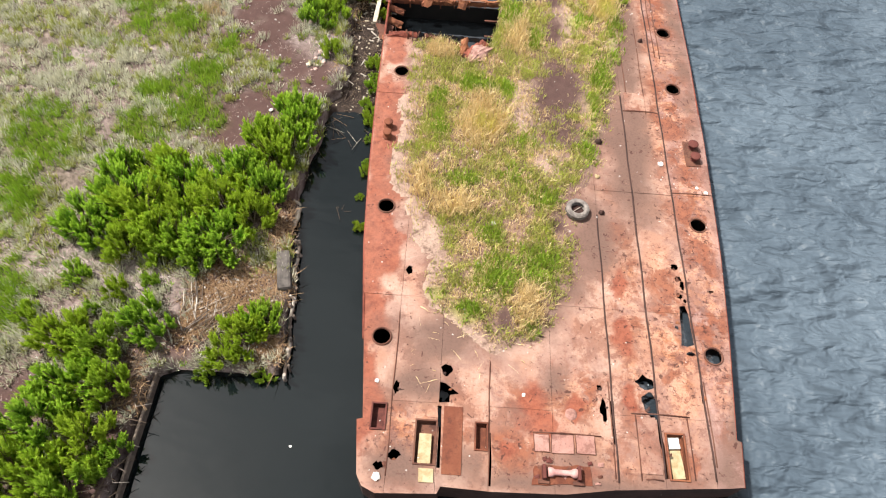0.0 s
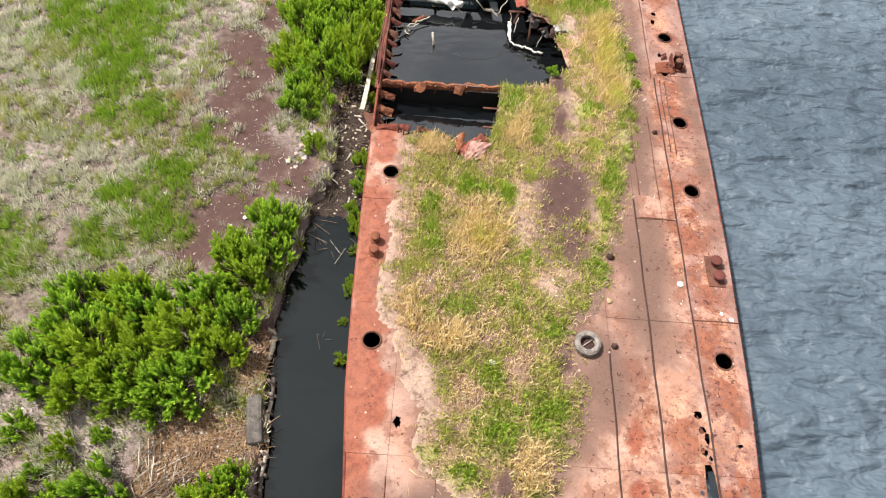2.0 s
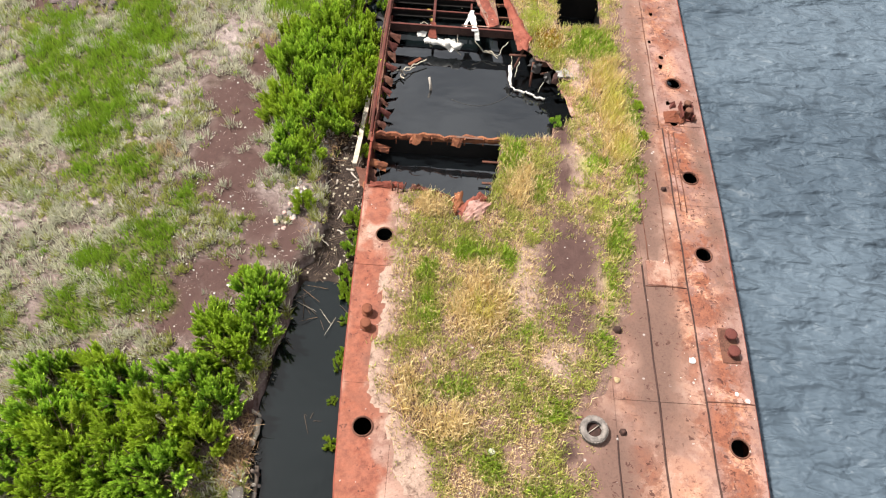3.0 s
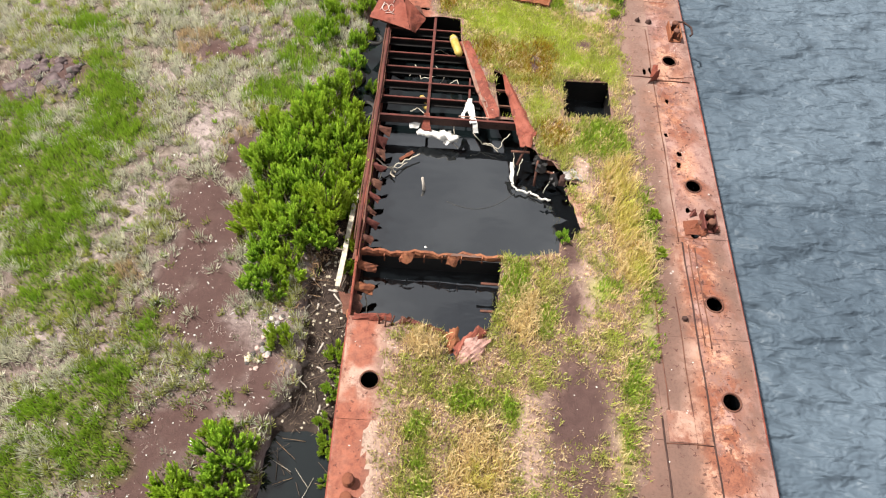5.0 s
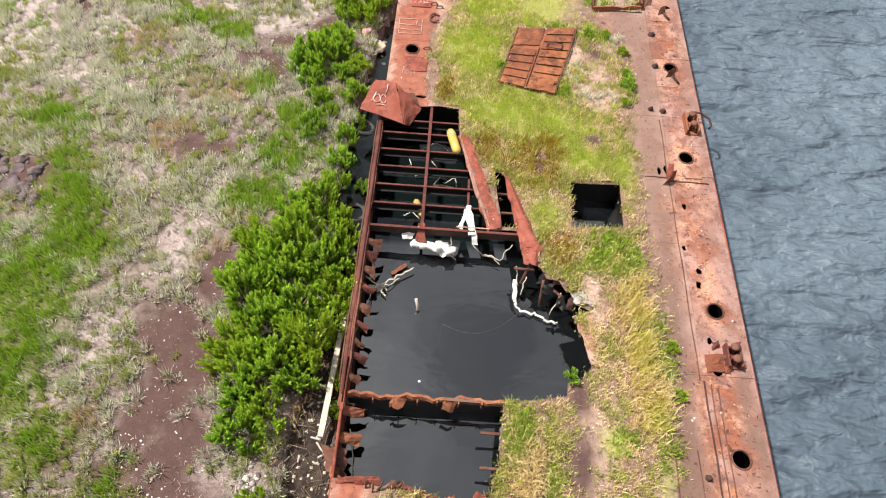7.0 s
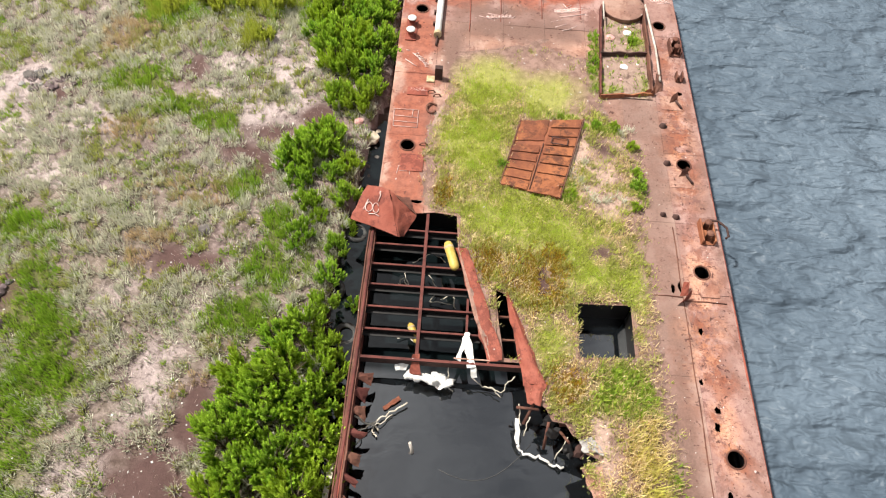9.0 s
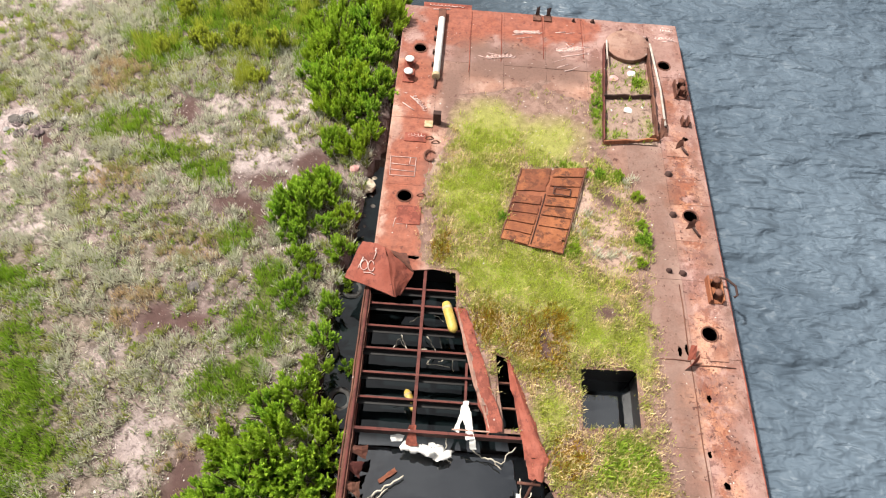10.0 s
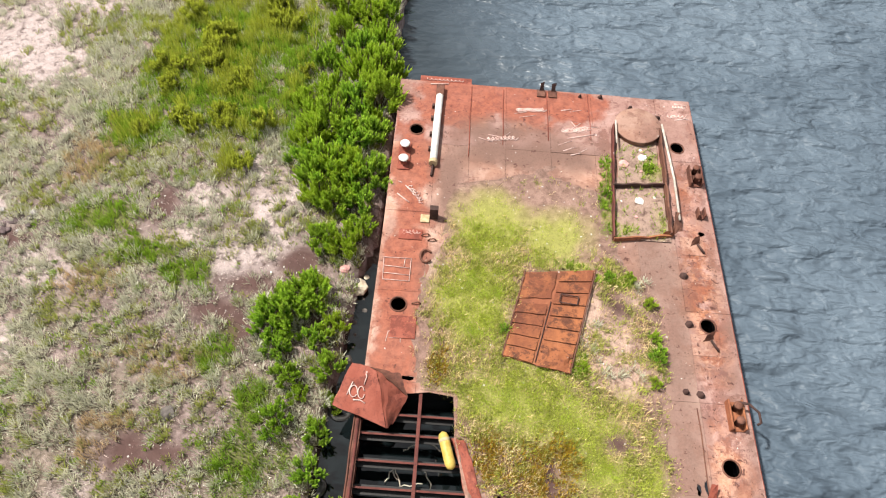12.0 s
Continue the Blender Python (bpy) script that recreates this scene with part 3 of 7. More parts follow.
swell = (fbm(WX * 0.55, WY * 1.15, 91, 3) - 0.5) * 0.22 * (1 - calm) * np.where((WX < 26) & (WY < 50) & (WY > -13), 1, 0)
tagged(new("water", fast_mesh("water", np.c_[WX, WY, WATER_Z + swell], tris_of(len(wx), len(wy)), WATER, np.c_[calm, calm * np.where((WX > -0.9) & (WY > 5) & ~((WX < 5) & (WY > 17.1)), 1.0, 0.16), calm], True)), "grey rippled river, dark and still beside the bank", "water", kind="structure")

# ---- the barge: deck outline and openings ----
LEFT = [(0.22, -9.9), (0.05, -9.6), (-0.12, -8.05), (0.05, -8.0), (-0.2, -5.5), (-0.57, -2.0), (-0.74, 1.1), (-0.85, 5.0), (-0.9, 12), (-0.9, 22), (-0.88, 30), (-0.91, 37.2)]
RIGHT = [(11.76, 37.1), (11.8, 30), (11.83, 20), (11.86, 13), (11.86, 8), (11.8, 3.6), (11.6, -1.5), (11.35, -4.7), (11.0, -7.95), (11.14, -8.0), (11.0, -9.3)]
BOW = [(10.6, -9.35), (7.3, -9.6), (5.9, -9.8), (3.75, -9.85), (2.4, -9.8), (2.3, -10.0), (0.6, -10.08)]
OUTLINE = LEFT + RIGHT + BOW
HOLE_A = [(-1.2, 8.3), (-0.3, 8.35), (0.54, 8.14), (0.75, 8.3), (0.94, 8.22), (1.5, 8.12), (2.1, 8.0), (2.2, 7.6), (2.31, 7.1), (2.55, 7.0), (2.75, 7.3), (3.0, 7.6), (3.35, 7.85), (3.67, 8.27), (3.6, 8.55), (3.8, 8.75), (3.85, 9.5), (3.95, 10.8), (-1.2, 10.8)]
HOLE_B = [(-1.2, 10.9), (4.0, 10.9), (4.9, 11.0), (5.9, 11.2), (5.95, 11.65), (6.4, 11.8), (6.67, 12.1), (6.78, 12.5), (6.55, 13.2), (6.2, 13.95), (6.8, 14.2), (6.3, 14.4), (6.35, 14.75), (6.0, 14.9), (5.8, 15.25), (5.39, 15.3), (5.2, 15.7), (4.9, 15.9), (4.55, 16.2), (4.5, 17.16), (-1.2, 17.16)]
HOLE_C = [(-1.2, 17.2), (3.42, 17.2), (2.84, 18.76), (2.5, 20.1), (2.2, 21.4), (2.1, 22.8), (1.3, 22.9), (0.55, 22.8), (-0.1, 22.6), (-1.2, 22.3)]
HOLE_D = [(3.57, 19.8), (3.96, 19.65), (4.2, 18.6), (4.48, 17.3), (3.87, 17.3), (3.7, 18.5)]
HOLE_E = [(6.36, 19.5), (8.22, 19.55), (8.2, 17.62), (6.36, 17.5)]


def jagged(cx, cy, rx, ry, seed, n=15):
    r = random.Random(seed)
    return [(cx + rx * math.cos(2 * math.pi * k / n) * r.uniform(0.55, 1.1), cy + ry * math.sin(2 * math.pi * k / n) * r.uniform(0.55, 1.1)) for k in range(n)]


def rounded(cx, cy, r, n=18):
    return [(cx + r * math.cos(2 * math.pi * k / n), cy + r * math.sin(2 * math.pi * k / n)) for k in range(n)]


MANHOLES = [(0.02, -0.42), (0.35, -5.39), (0.01, 6.23), (0.0, 26.05), (0.0, 34.32), (10.75, -5.33), (11.0, -0.36), (10.95, 6.28), (10.96, 9.61), (10.97, 14.5), (10.91, 21.1), (10.94, 26.06), (10.9, 34.32)]
TORN = [(1.03, -2.93, 0.13, 0.2), (9.93, -2.15, 0.16, 0.14), (9.98, -2.6, 0.13, 0.16), (10.1, -2.85, 0.1, 0.2), (9.95, -3.25, 0.13, 0.15), (10.12, -3.42, 0.07, 0.1), (10.05, -5.3, 0.14, 0.1), (9.72, -4.4, 0.07, 0.08), (8.47, -6.38, 0.32, 0.29), (8.58, -7.02, 0.32, 0.4), (7.05, -6.6, 0.09, 0.1), (7.15, -7.3, 0.12, 0.4), (2.4, -6.33, 0.2, 0.22), (0.63, -9.33, 0.17, 0.14),
        (1.05, -9.0, 0.2, 0.16), (0.95, -7.0, 0.12, 0.22), (10.53, 18.78, 0.1, 0.17), (10.28, 16.95, 0.08, 0.13), (10.65, 16.01, 0.12, 0.14), (10.57, 15.47, 0.1, 0.2), (10.62, 13.4, 0.12, 0.14), (10.72, 12.3, 0.17, 0.1), (11.26, 30.0, 0.15, 0.13),
        (9.8, 20.39, 0.08, 0.22), (10.05, 20.45, 0.1, 0.28), (0.55, 23.35, 0.3, 0.1), (11.05, -3.0, 0.12, 0.05), (1.6, 29.6, 0.08, 0.08)]
SLITS = [[(2.2, -7.5), (2.32, -7.5), (2.34, -8.2), (2.36, -9.3), (2.26, -9.3), (2.27, -8.3)], [(2.24, -6.75), (2.4, -6.78), (2.82, -7.09), (2.55, -7.15), (2.54, -7.37), (2.24, -7.4)], [(8.66, -7.4), (8.8, -7.42), (8.8, -7.9), (8.86, -8.3), (8.88, -9.2), (8.78, -9.2), (8.76, -8.4), (8.7, -8.0)],
         [(9.9, -3.62), (10.08, -3.6), (10.16, -3.9), (10.18, -4.4), (10.2, -4.98), (9.98, -5.05), (9.78, -5.02), (9.84, -4.6), (9.86, -4.1)], [(10.18, -6.3), (10.24, -6.3), (10.24, -6.9), (10.16, -6.9)], [(3.7, -8.2), (3.78, -8.2), (3.82, -9.0), (3.8, -9.7), (3.72, -9.7), (3.74, -8.9)],
         [(7.34, -7.0), (7.46, -7.0), (7.45, -7.7), (7.42, -8.3), (7.34, -8.3), (7.37, -7.6)]]
RECESSES = [(1.63, -9.2, 2.19, -7.98), (8.93, -9.2, 9.42, -7.92), (0.32, -8.28, 0.68, -7.56), (3.36, -8.7, 3.66, -7.96)]
OPENINGS = [HOLE_A, HOLE_B, HOLE_C, HOLE_D, HOLE_E] + [rounded(x, y, 0.265) for x, y in MANHOLES] + [jagged(*t, 40 + k) for k, t in enumerate(TORN)] + SLITS
OPENINGS += [[(a, b), (c, b), (c, d), (a, d)] for a, b, c, d in RECESSES]

REDDISH = [(5.0, -6.9, 0.5, 0.35), (6.3, -7.5, 0.35, 0.45), (4.7, -7.3, 0.5, 0.3), (8.0, -4.9, 0.3, 0.9), (7.95, -2.9, 0.2, 0.5), (6.3, -9.3, 0.8, 0.2), (8.0, -6.9, 0.18, 0.6), (5.2, -7.9, 0.7, 0.6), (7.9, -4.8, 0.35, 1.0), (4.4, -8.8, 0.5, 0.4), (0.0, -7.5, 0.6, 1.8), (-0.2, -2.5, 0.8, 3.5), (-0.3, 2.5, 0.7, 4.0), (-0.3, 7.5, 0.6, 1.2), (0.0, 26.5, 1.0, 4.0), (0.0, 32.0, 1.0, 3.0), (2.0, 36.6, 3.2, 1.3), (5.5, 36.2, 3.0, 1.3), (1.3, 36.0, 1.8, 1.8)]
DIRTY = [(1.5, -6.8, 1.2, 0.9), (3.0, -9.0, 1.2, 0.6), (6.0, -8.9, 1.6, 0.5), (2.2, -5.6, 1.4, 0.6), (9.35, 3.0, 0.55, 4.0), (9.4, 9.0, 0.6, 4.0), (9.45, 14.0, 0.6, 3.5), (9.0, 0.0, 0.5, 1.5), (8.6, 3.5, 0.7, 3.5), (9.1, 7.5, 0.6, 3.0), (11.6, 10.0, 0.25, 8.0), (11.6, 24.0, 0.25, 9.0), (5.5, -9.5, 5.0, 0.5), (1.2, -9.3, 1.3, 0.7), (10.6, -8.9, 0.6, 1.0), (8.7, 1.0, 0.9, 2.6), (9.2, 5.0, 0.5, 3.5), (9.45, 10.0, 0.55, 4.0), (9.6, 15.0, 0.6, 5.0), (9.6, 20.5, 0.7, 4.0), (9.7, 25.0, 0.8, 3.5), (9.3, 28.2, 1.4, 2.0), (5.0, 33.4, 4.4, 1.4), (7.3, -1.0, 0.9, 2.0), (2.2, -5.2, 2.0, 0.9), (6.4, -3.0, 0.8, 1.4), (1.5, 31.5, 0.8, 2.4), (1.3, 27.5, 0.8, 1.0), (5.7, -6.6, 0.45, 0.5), (4.5, -7.6, 0.3, 0.5), (11.3, -8.0, 0.5, 1.5), (3.2, 34.5, 2.6, 0.9), (9.1, 31.5, 0.9, 2.4)]
STAINED = [(8.1, -2.0, 0.5, 3.0), (8.1, -6.5, 0.6, 1.4), (9.5, -5.0, 0.7, 4.0), (10.8, 8.0, 0.7, 5.0), (10.8, 18.0, 0.7, 5.0), (10.9, 28.0, 0.7, 5.0), (6.3, -7.0, 0.8, 0.8), (4.6, -9.1, 3.0, 0.5), (5.0, -8.7, 3.5, 0.7), (1.4, -8.4, 1.2, 1.2), (9.5, -6.0, 1.2, 3.0), (10.8, -4.0, 0.7, 4.0), (6.0, -9.0, 3.5, 0.6), (2.7, -8.4, 0.6, 1.1), (8.1, -4.5, 0.6, 1.8), (9.4, -3.0, 0.6, 2.0), (10.9, -1.0, 0.7, 2.2), (9.3, -8.3, 0.9, 1.0), (5.2, -7.2, 1.2, 0.6), (2.6, 35.0, 0.45, 0.7), (4.5, 34.9, 0.5, 0.4), (10.0, 11.5, 0.25, 5.0), (9.9, 3.5, 0.4, 4.0), (10.9, 2.0, 0.6, 2.0), (9.8, 17.5, 0.25, 3.0), (-0.2, -6.5, 0.4, 1.2)]


SOIL_EDGE = [(-5.6, 3.7, 4.0), (-5.2, 3.1, 5.0), (-4.2, 1.8, 5.8), (-3.6, 1.5, 6.2), (-2.5, 1.9, 6.4), (-1.5, 1.2, 6.4), (-0.5, 0.75, 6.3), (0.5, 0.45, 6.6), (1.9, 0.15, 7.4), (4, 0.25, 8.1), (6, 0.4, 8.5), (8, 0.35, 9.0), (11, 0.6, 9.4), (15, 3.0, 9.3),
             (16.6, 5.0, 9.2), (17.3, 3.3, 9.1), (18.7, 2.85, 9.0), (20, 2.6, 9.0), (21.2, 2.25, 9.0), (21.6, 1.9, 9.0), (22.6, 1.6, 9.0), (23.3, 1.0, 9.1), (24, 0.95, 9.1), (26, 0.95, 9.2), (27.6, 1.1, 8.6), (29, 1.3, 8.0), (30.5, 1.3, 7.9), (31.6, 2.0, 7.4), (32.4, 4.5, 5.5)]


def soil_amount(x, y):
    ys = [p[0] for p in SOIL_EDGE]
    a, b = np.interp(y, ys, [p[1] for p in SOIL_EDGE]), np.interp(y, ys, [p[2] for p in SOIL_EDGE])
    n = (fbm(x * 0.9, y * 0.9, 41) - 0.5) * 1.1 + (fbm(x * 3.3, y * 3.3, 43) - 0.5) * 0.5 + (fbm(x * 9, y * 9, 47) - 0.5) * 0.3
    d = np.minimum(np.minimum(x - a, b - x), np.minimum(y + 5.7, (32.5 - y) * 0.6))
    return np.clip((d + n * 0.8) / 1.1 + 0.32, 0, 1)


def deck_zone(x, y):
    film = np.interp(y, [13, 19, 29, 31], [1.0, 0.6, 0.6, 0.9]) * np.clip(soil_amount(x, y) * 1.2 + (soil_amount(x - 0.5, y) + soil_amount(x, y - 0.5) + soil_amount(x, y + 0.5)) * 0.3, 0, 1)
    red = blobs(REDDISH, x, y)
    return np.c_[red, np.maximum(blobs(DIRTY, x, y, 0.5) * (1 - 0.4 * red) * np.interp(y, [13, 19, 29, 31], [1.0, 0.75, 0.75, 0.95]), film), blobs(STAINED, x, y)]


def steel_height(x, y):
    return (fbm(x * 0.5, y * 0.5, 3) - 0.5) * 0.05 + (fbm(x * 1.6, y * 1.6, 4) - 0.5) * 0.02


barge = thing("barge", 5.5, 14.0, WATER_Z, "derelict rusted steel deck barge overgrown with grass", "barge")
ORIGIN = Matrix.Translation((-5.5, -14.0, -WATER_Z))


def barge_part(name, bm, mat, label="", parent=None):
    if parent is None:
        return part(name, bm, mat, barge, label, ORIGIN)
    return part(name, bm, mat, parent, label)


# deck plates, cut round the openings
from mathutils.geometry import delaunay_2d_cdt

SEAM_X = [-1.6, 0.85, 2.24, 3.73, 5.6, 7.42, 8.77, 10.22, 12.6]
SEAM_Y = [-10.8, -7.42, -3.9, 0.9, 5.0, 8.35, 12.2, 17.1, 20.2, 23.2, 26.6, 30.1, 33.6, 38]
rnd = random.Random(5)
pts2, edges2 = [], []


def loop2(poly):
    k = len(pts2)
    pts2.extend(Vector(p) for p in poly)
    edges2.extend((k + i, k + (i + 1) % len(poly)) for i in range(len(poly)))


for poly in [OUTLINE] + OPENINGS:
    loop2(poly)
GAP = 0.004
for x0, x1 in zip(SEAM_X, SEAM_X[1:]):
    for y0, y1 in zip(SEAM_Y, SEAM_Y[1:]):
        ring4 = [(x0 + GAP, y0 + GAP), (x1 - GAP, y0 + GAP), (x1 - GAP, y1 - GAP), (x0 + GAP, y1 - GAP)]
        fine_ring = []
        for (ax, ay), (bx, by) in zip(ring4, ring4[1:] + ring4[:1]):
            k = max(1, round(math.hypot(bx - ax, by - ay) / 0.4))
            fine_ring += [(ax + (bx - ax) * i / k, ay + (by - ay) * i / k) for i in range(k)]
        loop2(fine_ring)
for x in np.arange(-0.8, 12, 0.42):
    for y in np.arange(-10, 37.3, 0.42):
        pts2.append(Vector((x + rnd.uniform(-0.1, 0.1), y + rnd.uniform(-0.1, 0.1))))
vs2, _, fs2, _, _, _ = delaunay_2d_cdt(pts2, edges2, [], 0, 0.0008)
V2 = np.array([v[:] for v in vs2])
F2 = np.array([f[:] for f in fs2 if len(f) == 3])
CEN = V2[F2].mean(1)
keep = inside(OUTLINE, CEN[:, 0], CEN[:, 1])
for poly in OPENINGS:
    keep &= ~inside(poly, CEN[:, 0], CEN[:, 1])
F2, CEN = F2[keep], CEN[keep]


def slab(tris, height, thick):
    """A plate with thickness over flat triangles: points and triangles."""
    used, back = np.unique(tris, return_inverse=True)
    t = back.reshape(-1, 3)
    xy = V2[used]
    a, b = xy[t[:, 1]] - xy[t[:, 0]], xy[t[:, 2]] - xy[t[:, 0]]
    flip = a[:, 0] * b[:, 1] - a[:, 1] * b[:, 0] < 0
    t[flip] = t[flip][:, ::-1]
    n = len(used)
    z = height(xy[:, 0], xy[:, 1])
    co = np.concatenate([np.c_[xy, z], np.c_[xy, z - thick]])
    e = np.concatenate([t[:, [0, 1]], t[:, [1, 2]], t[:, [2, 0]]])
    key = np.sort(e, 1)
    _, inv, cnt = np.unique(key, axis=0, return_inverse=True, return_counts=True)
    rim = e[cnt[inv.ravel()] == 1]
    side = np.concatenate([np.c_[rim[:, 0], rim[:, 0] + n, rim[:, 1]], np.c_[rim[:, 1], rim[:, 0] + n, rim[:, 1] + n]])
    return co, np.concatenate([t, t[:, ::-1] + n, side])


def pieces_of(tris):
    """Splits triangles into connected pieces; slivers are dropped."""
    mark = {v: v for v in set(tris.ravel().tolist())}

    def root(v):
        while mark[v] != v:
            mark[v] = mark[mark[v]]
            v = mark[v]
        return v
    for a, b, c in tris.tolist():
        mark[root(b)] = root(a)
        mark[root(c)] = root(a)
    own = np.array([root(a) for a in tris[:, 0].tolist()])
    out = []
    for r in np.unique(own):
        t = tris[own == r]
        p = V2[t]
        u, v = p[:, 1] - p[:, 0], p[:, 2] - p[:, 0]
        if np.abs(u[:, 0] * v[:, 1] - u[:, 1] * v[:, 0]).sum() / 2 > 0.02:
            out.append(t)
    return out


for x0, x1 in zip(SEAM_X, SEAM_X[1:]):
    for y0, y1 in zip(SEAM_Y, SEAM_Y[1:]):
        own = F2[(CEN[:, 0] > x0 + GAP) & (CEN[:, 0] < x1 - GAP) & (CEN[:, 1] > y0 + GAP) & (CEN[:, 1] < y1 - GAP)]
        if len(own) < 3:
            continue
        lift, tx, ty = rnd.uniform(-0.008, 0.008), rnd.uniform(-0.004, 0.004), rnd.uniform(-0.003, 0.003)
        for piece in pieces_of(own):
            co, tr = slab(piece, lambda x, y: steel_height(x, y) + lift + tx * (x - x0) + ty * (y - y0), 0.03)
            steel = DECK_M if x0 > 10 or y0 > 33 else DECK_D if x0 > 8 and 12 < y0 < 30 else DECK
            barge_part("deck_plate", fast_mesh("deck_plate", co, tr, steel, deck_zone(co[:, 0], co[:, 1])), steel)

# hull sides
ring = OUTLINE
for k, (a, b) in enumerate(zip(ring, ring[1:] + ring[:1])):
    a, b = Vector(a), Vector(b)
    d = (b - a).normalized()
    inn = Vector((d.y, -d.x)) * -0.05
    if not inside(OUTLINE, np.array([(a.x + b.x) / 2 + inn.x]), np.array([(a.y + b.y) / 2 + inn.y]))[0]:
        inn = -inn
    cut = [(a, b)]
    if a.x < -0.85 and 4 < a.y < 13 and b.y > 10:
        cut = [(a, Vector((a.x - 0.02, 8.3))), (Vector((a.x - 0.03, 10.3)), b)]
    for p, q in cut:
        nseg = max(1, int((q - p).length / 0.7))
        grid = []
        for s in range(nseg + 1):
            c = p.lerp(q, s / nseg)
            grid.append((c, steel_height(np.array([c.x]), np.array([c.y]))[0]))
        bm = bmesh.new()
        rows = []
        for c, h in grid:
            top = h - 0.034
            if -1.0 < c.x < -0.8 and 10 < c.y < 23:
                top = 0.03
            rows.append([bm.verts.new((c.x, c.y, top)), bm.verts.new((c.x + inn.x, c.y + inn.y, top)), bm.verts.new((c.x + inn.x, c.y + inn.y, -2.5)), bm.verts.new((c.x, c.y, -2.5))])
        for r0, r1 in zip(rows, rows[1:]):
            for s in range(4):
                bm.faces.new((r0[s], r0[(s + 1) % 4], r1[(s + 1) % 4], r1[s]))
        bm.faces.new(rows[0]), bm.faces.new(rows[-1][::-1])
        # bow plates take the dark steel, which stands in for their shaded face
        barge_part("hull_plate", bm, DARK if a.y < -9 and b.y < -9 else RED)

# rubbing strips along the outer edges
for side, mat in ((LEFT[4:9], RED), (RIGHT, RED)):
    line = [(x, y, -0.06 + steel_height(np.array([x]), np.array([y]))[0]) for x, y in side]
    barge_part("rubbing_bar", tube(line, 0.05, 8), mat)
barge_part("stern_flange", a_box(-0.06, 37.2, -0.09, 2.2, 37.55, -0.03, bevel=0.015), RED)

# inner walls of the holds

def wall_between(name, p, q, top=-0.045, mat=SHADED, thick=0.03):
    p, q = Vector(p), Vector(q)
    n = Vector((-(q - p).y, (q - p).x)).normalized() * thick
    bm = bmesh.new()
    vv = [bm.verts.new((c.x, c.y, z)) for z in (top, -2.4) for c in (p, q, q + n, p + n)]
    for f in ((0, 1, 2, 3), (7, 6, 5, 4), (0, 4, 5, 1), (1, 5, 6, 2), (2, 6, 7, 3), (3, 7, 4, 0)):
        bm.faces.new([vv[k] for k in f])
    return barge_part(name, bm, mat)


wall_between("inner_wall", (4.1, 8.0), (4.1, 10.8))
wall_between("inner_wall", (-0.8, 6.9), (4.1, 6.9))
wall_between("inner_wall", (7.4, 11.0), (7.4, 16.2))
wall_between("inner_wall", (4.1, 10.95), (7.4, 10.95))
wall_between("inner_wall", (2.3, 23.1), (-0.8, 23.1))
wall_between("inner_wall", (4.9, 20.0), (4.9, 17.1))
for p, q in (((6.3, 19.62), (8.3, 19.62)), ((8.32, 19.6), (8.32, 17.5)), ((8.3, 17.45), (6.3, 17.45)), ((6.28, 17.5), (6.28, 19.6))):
    wall_between("hatch_wall", p, q, -0.05, SHADED)

# bulkhead between the two pools, with a curled top and stiffeners
rows = []
for k in range(25):
    x = -0.8 + 4.85 * k / 24
    z = -0.12 + 0.2 * k / 24 + 0.05 * math.sin(k * 1.9) * (k % 3 == 1)
    dy = 0.05 * math.sin(k * 0.8) + 0.04 * math.sin(k * 2.3)
    rows.append([(x, 10.92 + dy, z), (x, 10.84 + dy, z - 0.01), (x, 10.8 + dy * 0.8, z - 0.12), (x, 10.84, z - 0.3)])
barge_part("bulkhead", sheet(rows, 0.02), ORANGE, "torn rusty bulkhead with a curled top edge")
for k, x in enumerate((0.0, 0.75, 1.35, 1.95, 2.6, 3.3)):
    barge_part("stiffener", a_box(x - 0.02, 10.72, -0.5 + 0.04 * k, x + 0.02, 10.83, -0.16 + 0.04 * k, m=Matrix.Translation((0, 0.02 * math.sin(k * 3), 0))), ORANGE)
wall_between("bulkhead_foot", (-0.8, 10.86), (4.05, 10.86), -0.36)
for x in (0.72, 2.28):
    barge_part("torn_flap", plate([(x - 0.15, 10.78, 0.05), (x + 0.3, 10.76, 0.02), (x + 0.1, 10.5, -0.28), (x - 0.2, 10.62, -0.3)], 0.02, 4, 3, 0.08, 0.03, 0.05), ORANGE)

# left side of the pools: top bar of the hull and bent brackets
barge_part("gunwale_bar", tube([(-0.92, 10.8, 0.02), (-0.95, 13, 0.0), (-0.9, 15, 0.02), (-0.88, 17, 0.04), (-0.88, 20, 0.05), (-0.88, 22.2, 0.05)], 0.05, 8), MAROON)
barge_part("gunwale_plate", plate([(-1.02, 10.4, -0.01), (-0.8, 10.4, 0.0), (-0.79, 22.3, 0.03), (-1.0, 22.3, 0.02)], 0.025, 2, 30, 0.0, 0.015, 0.018), BROWN, "brown worn flat gunwale strip")
barge_part("gunwale_pipe", tube(wavy([(-1.06, 11.2, -0.02), (-1.04, 15.0, 0.0), (-1.02, 19.0, 0.03), (-1.0, 22.0, 0.03)], 5, 0.03), 0.03, 6), BROWN, "brown scaled pipe along the gunwale")
bk = random.Random(8)
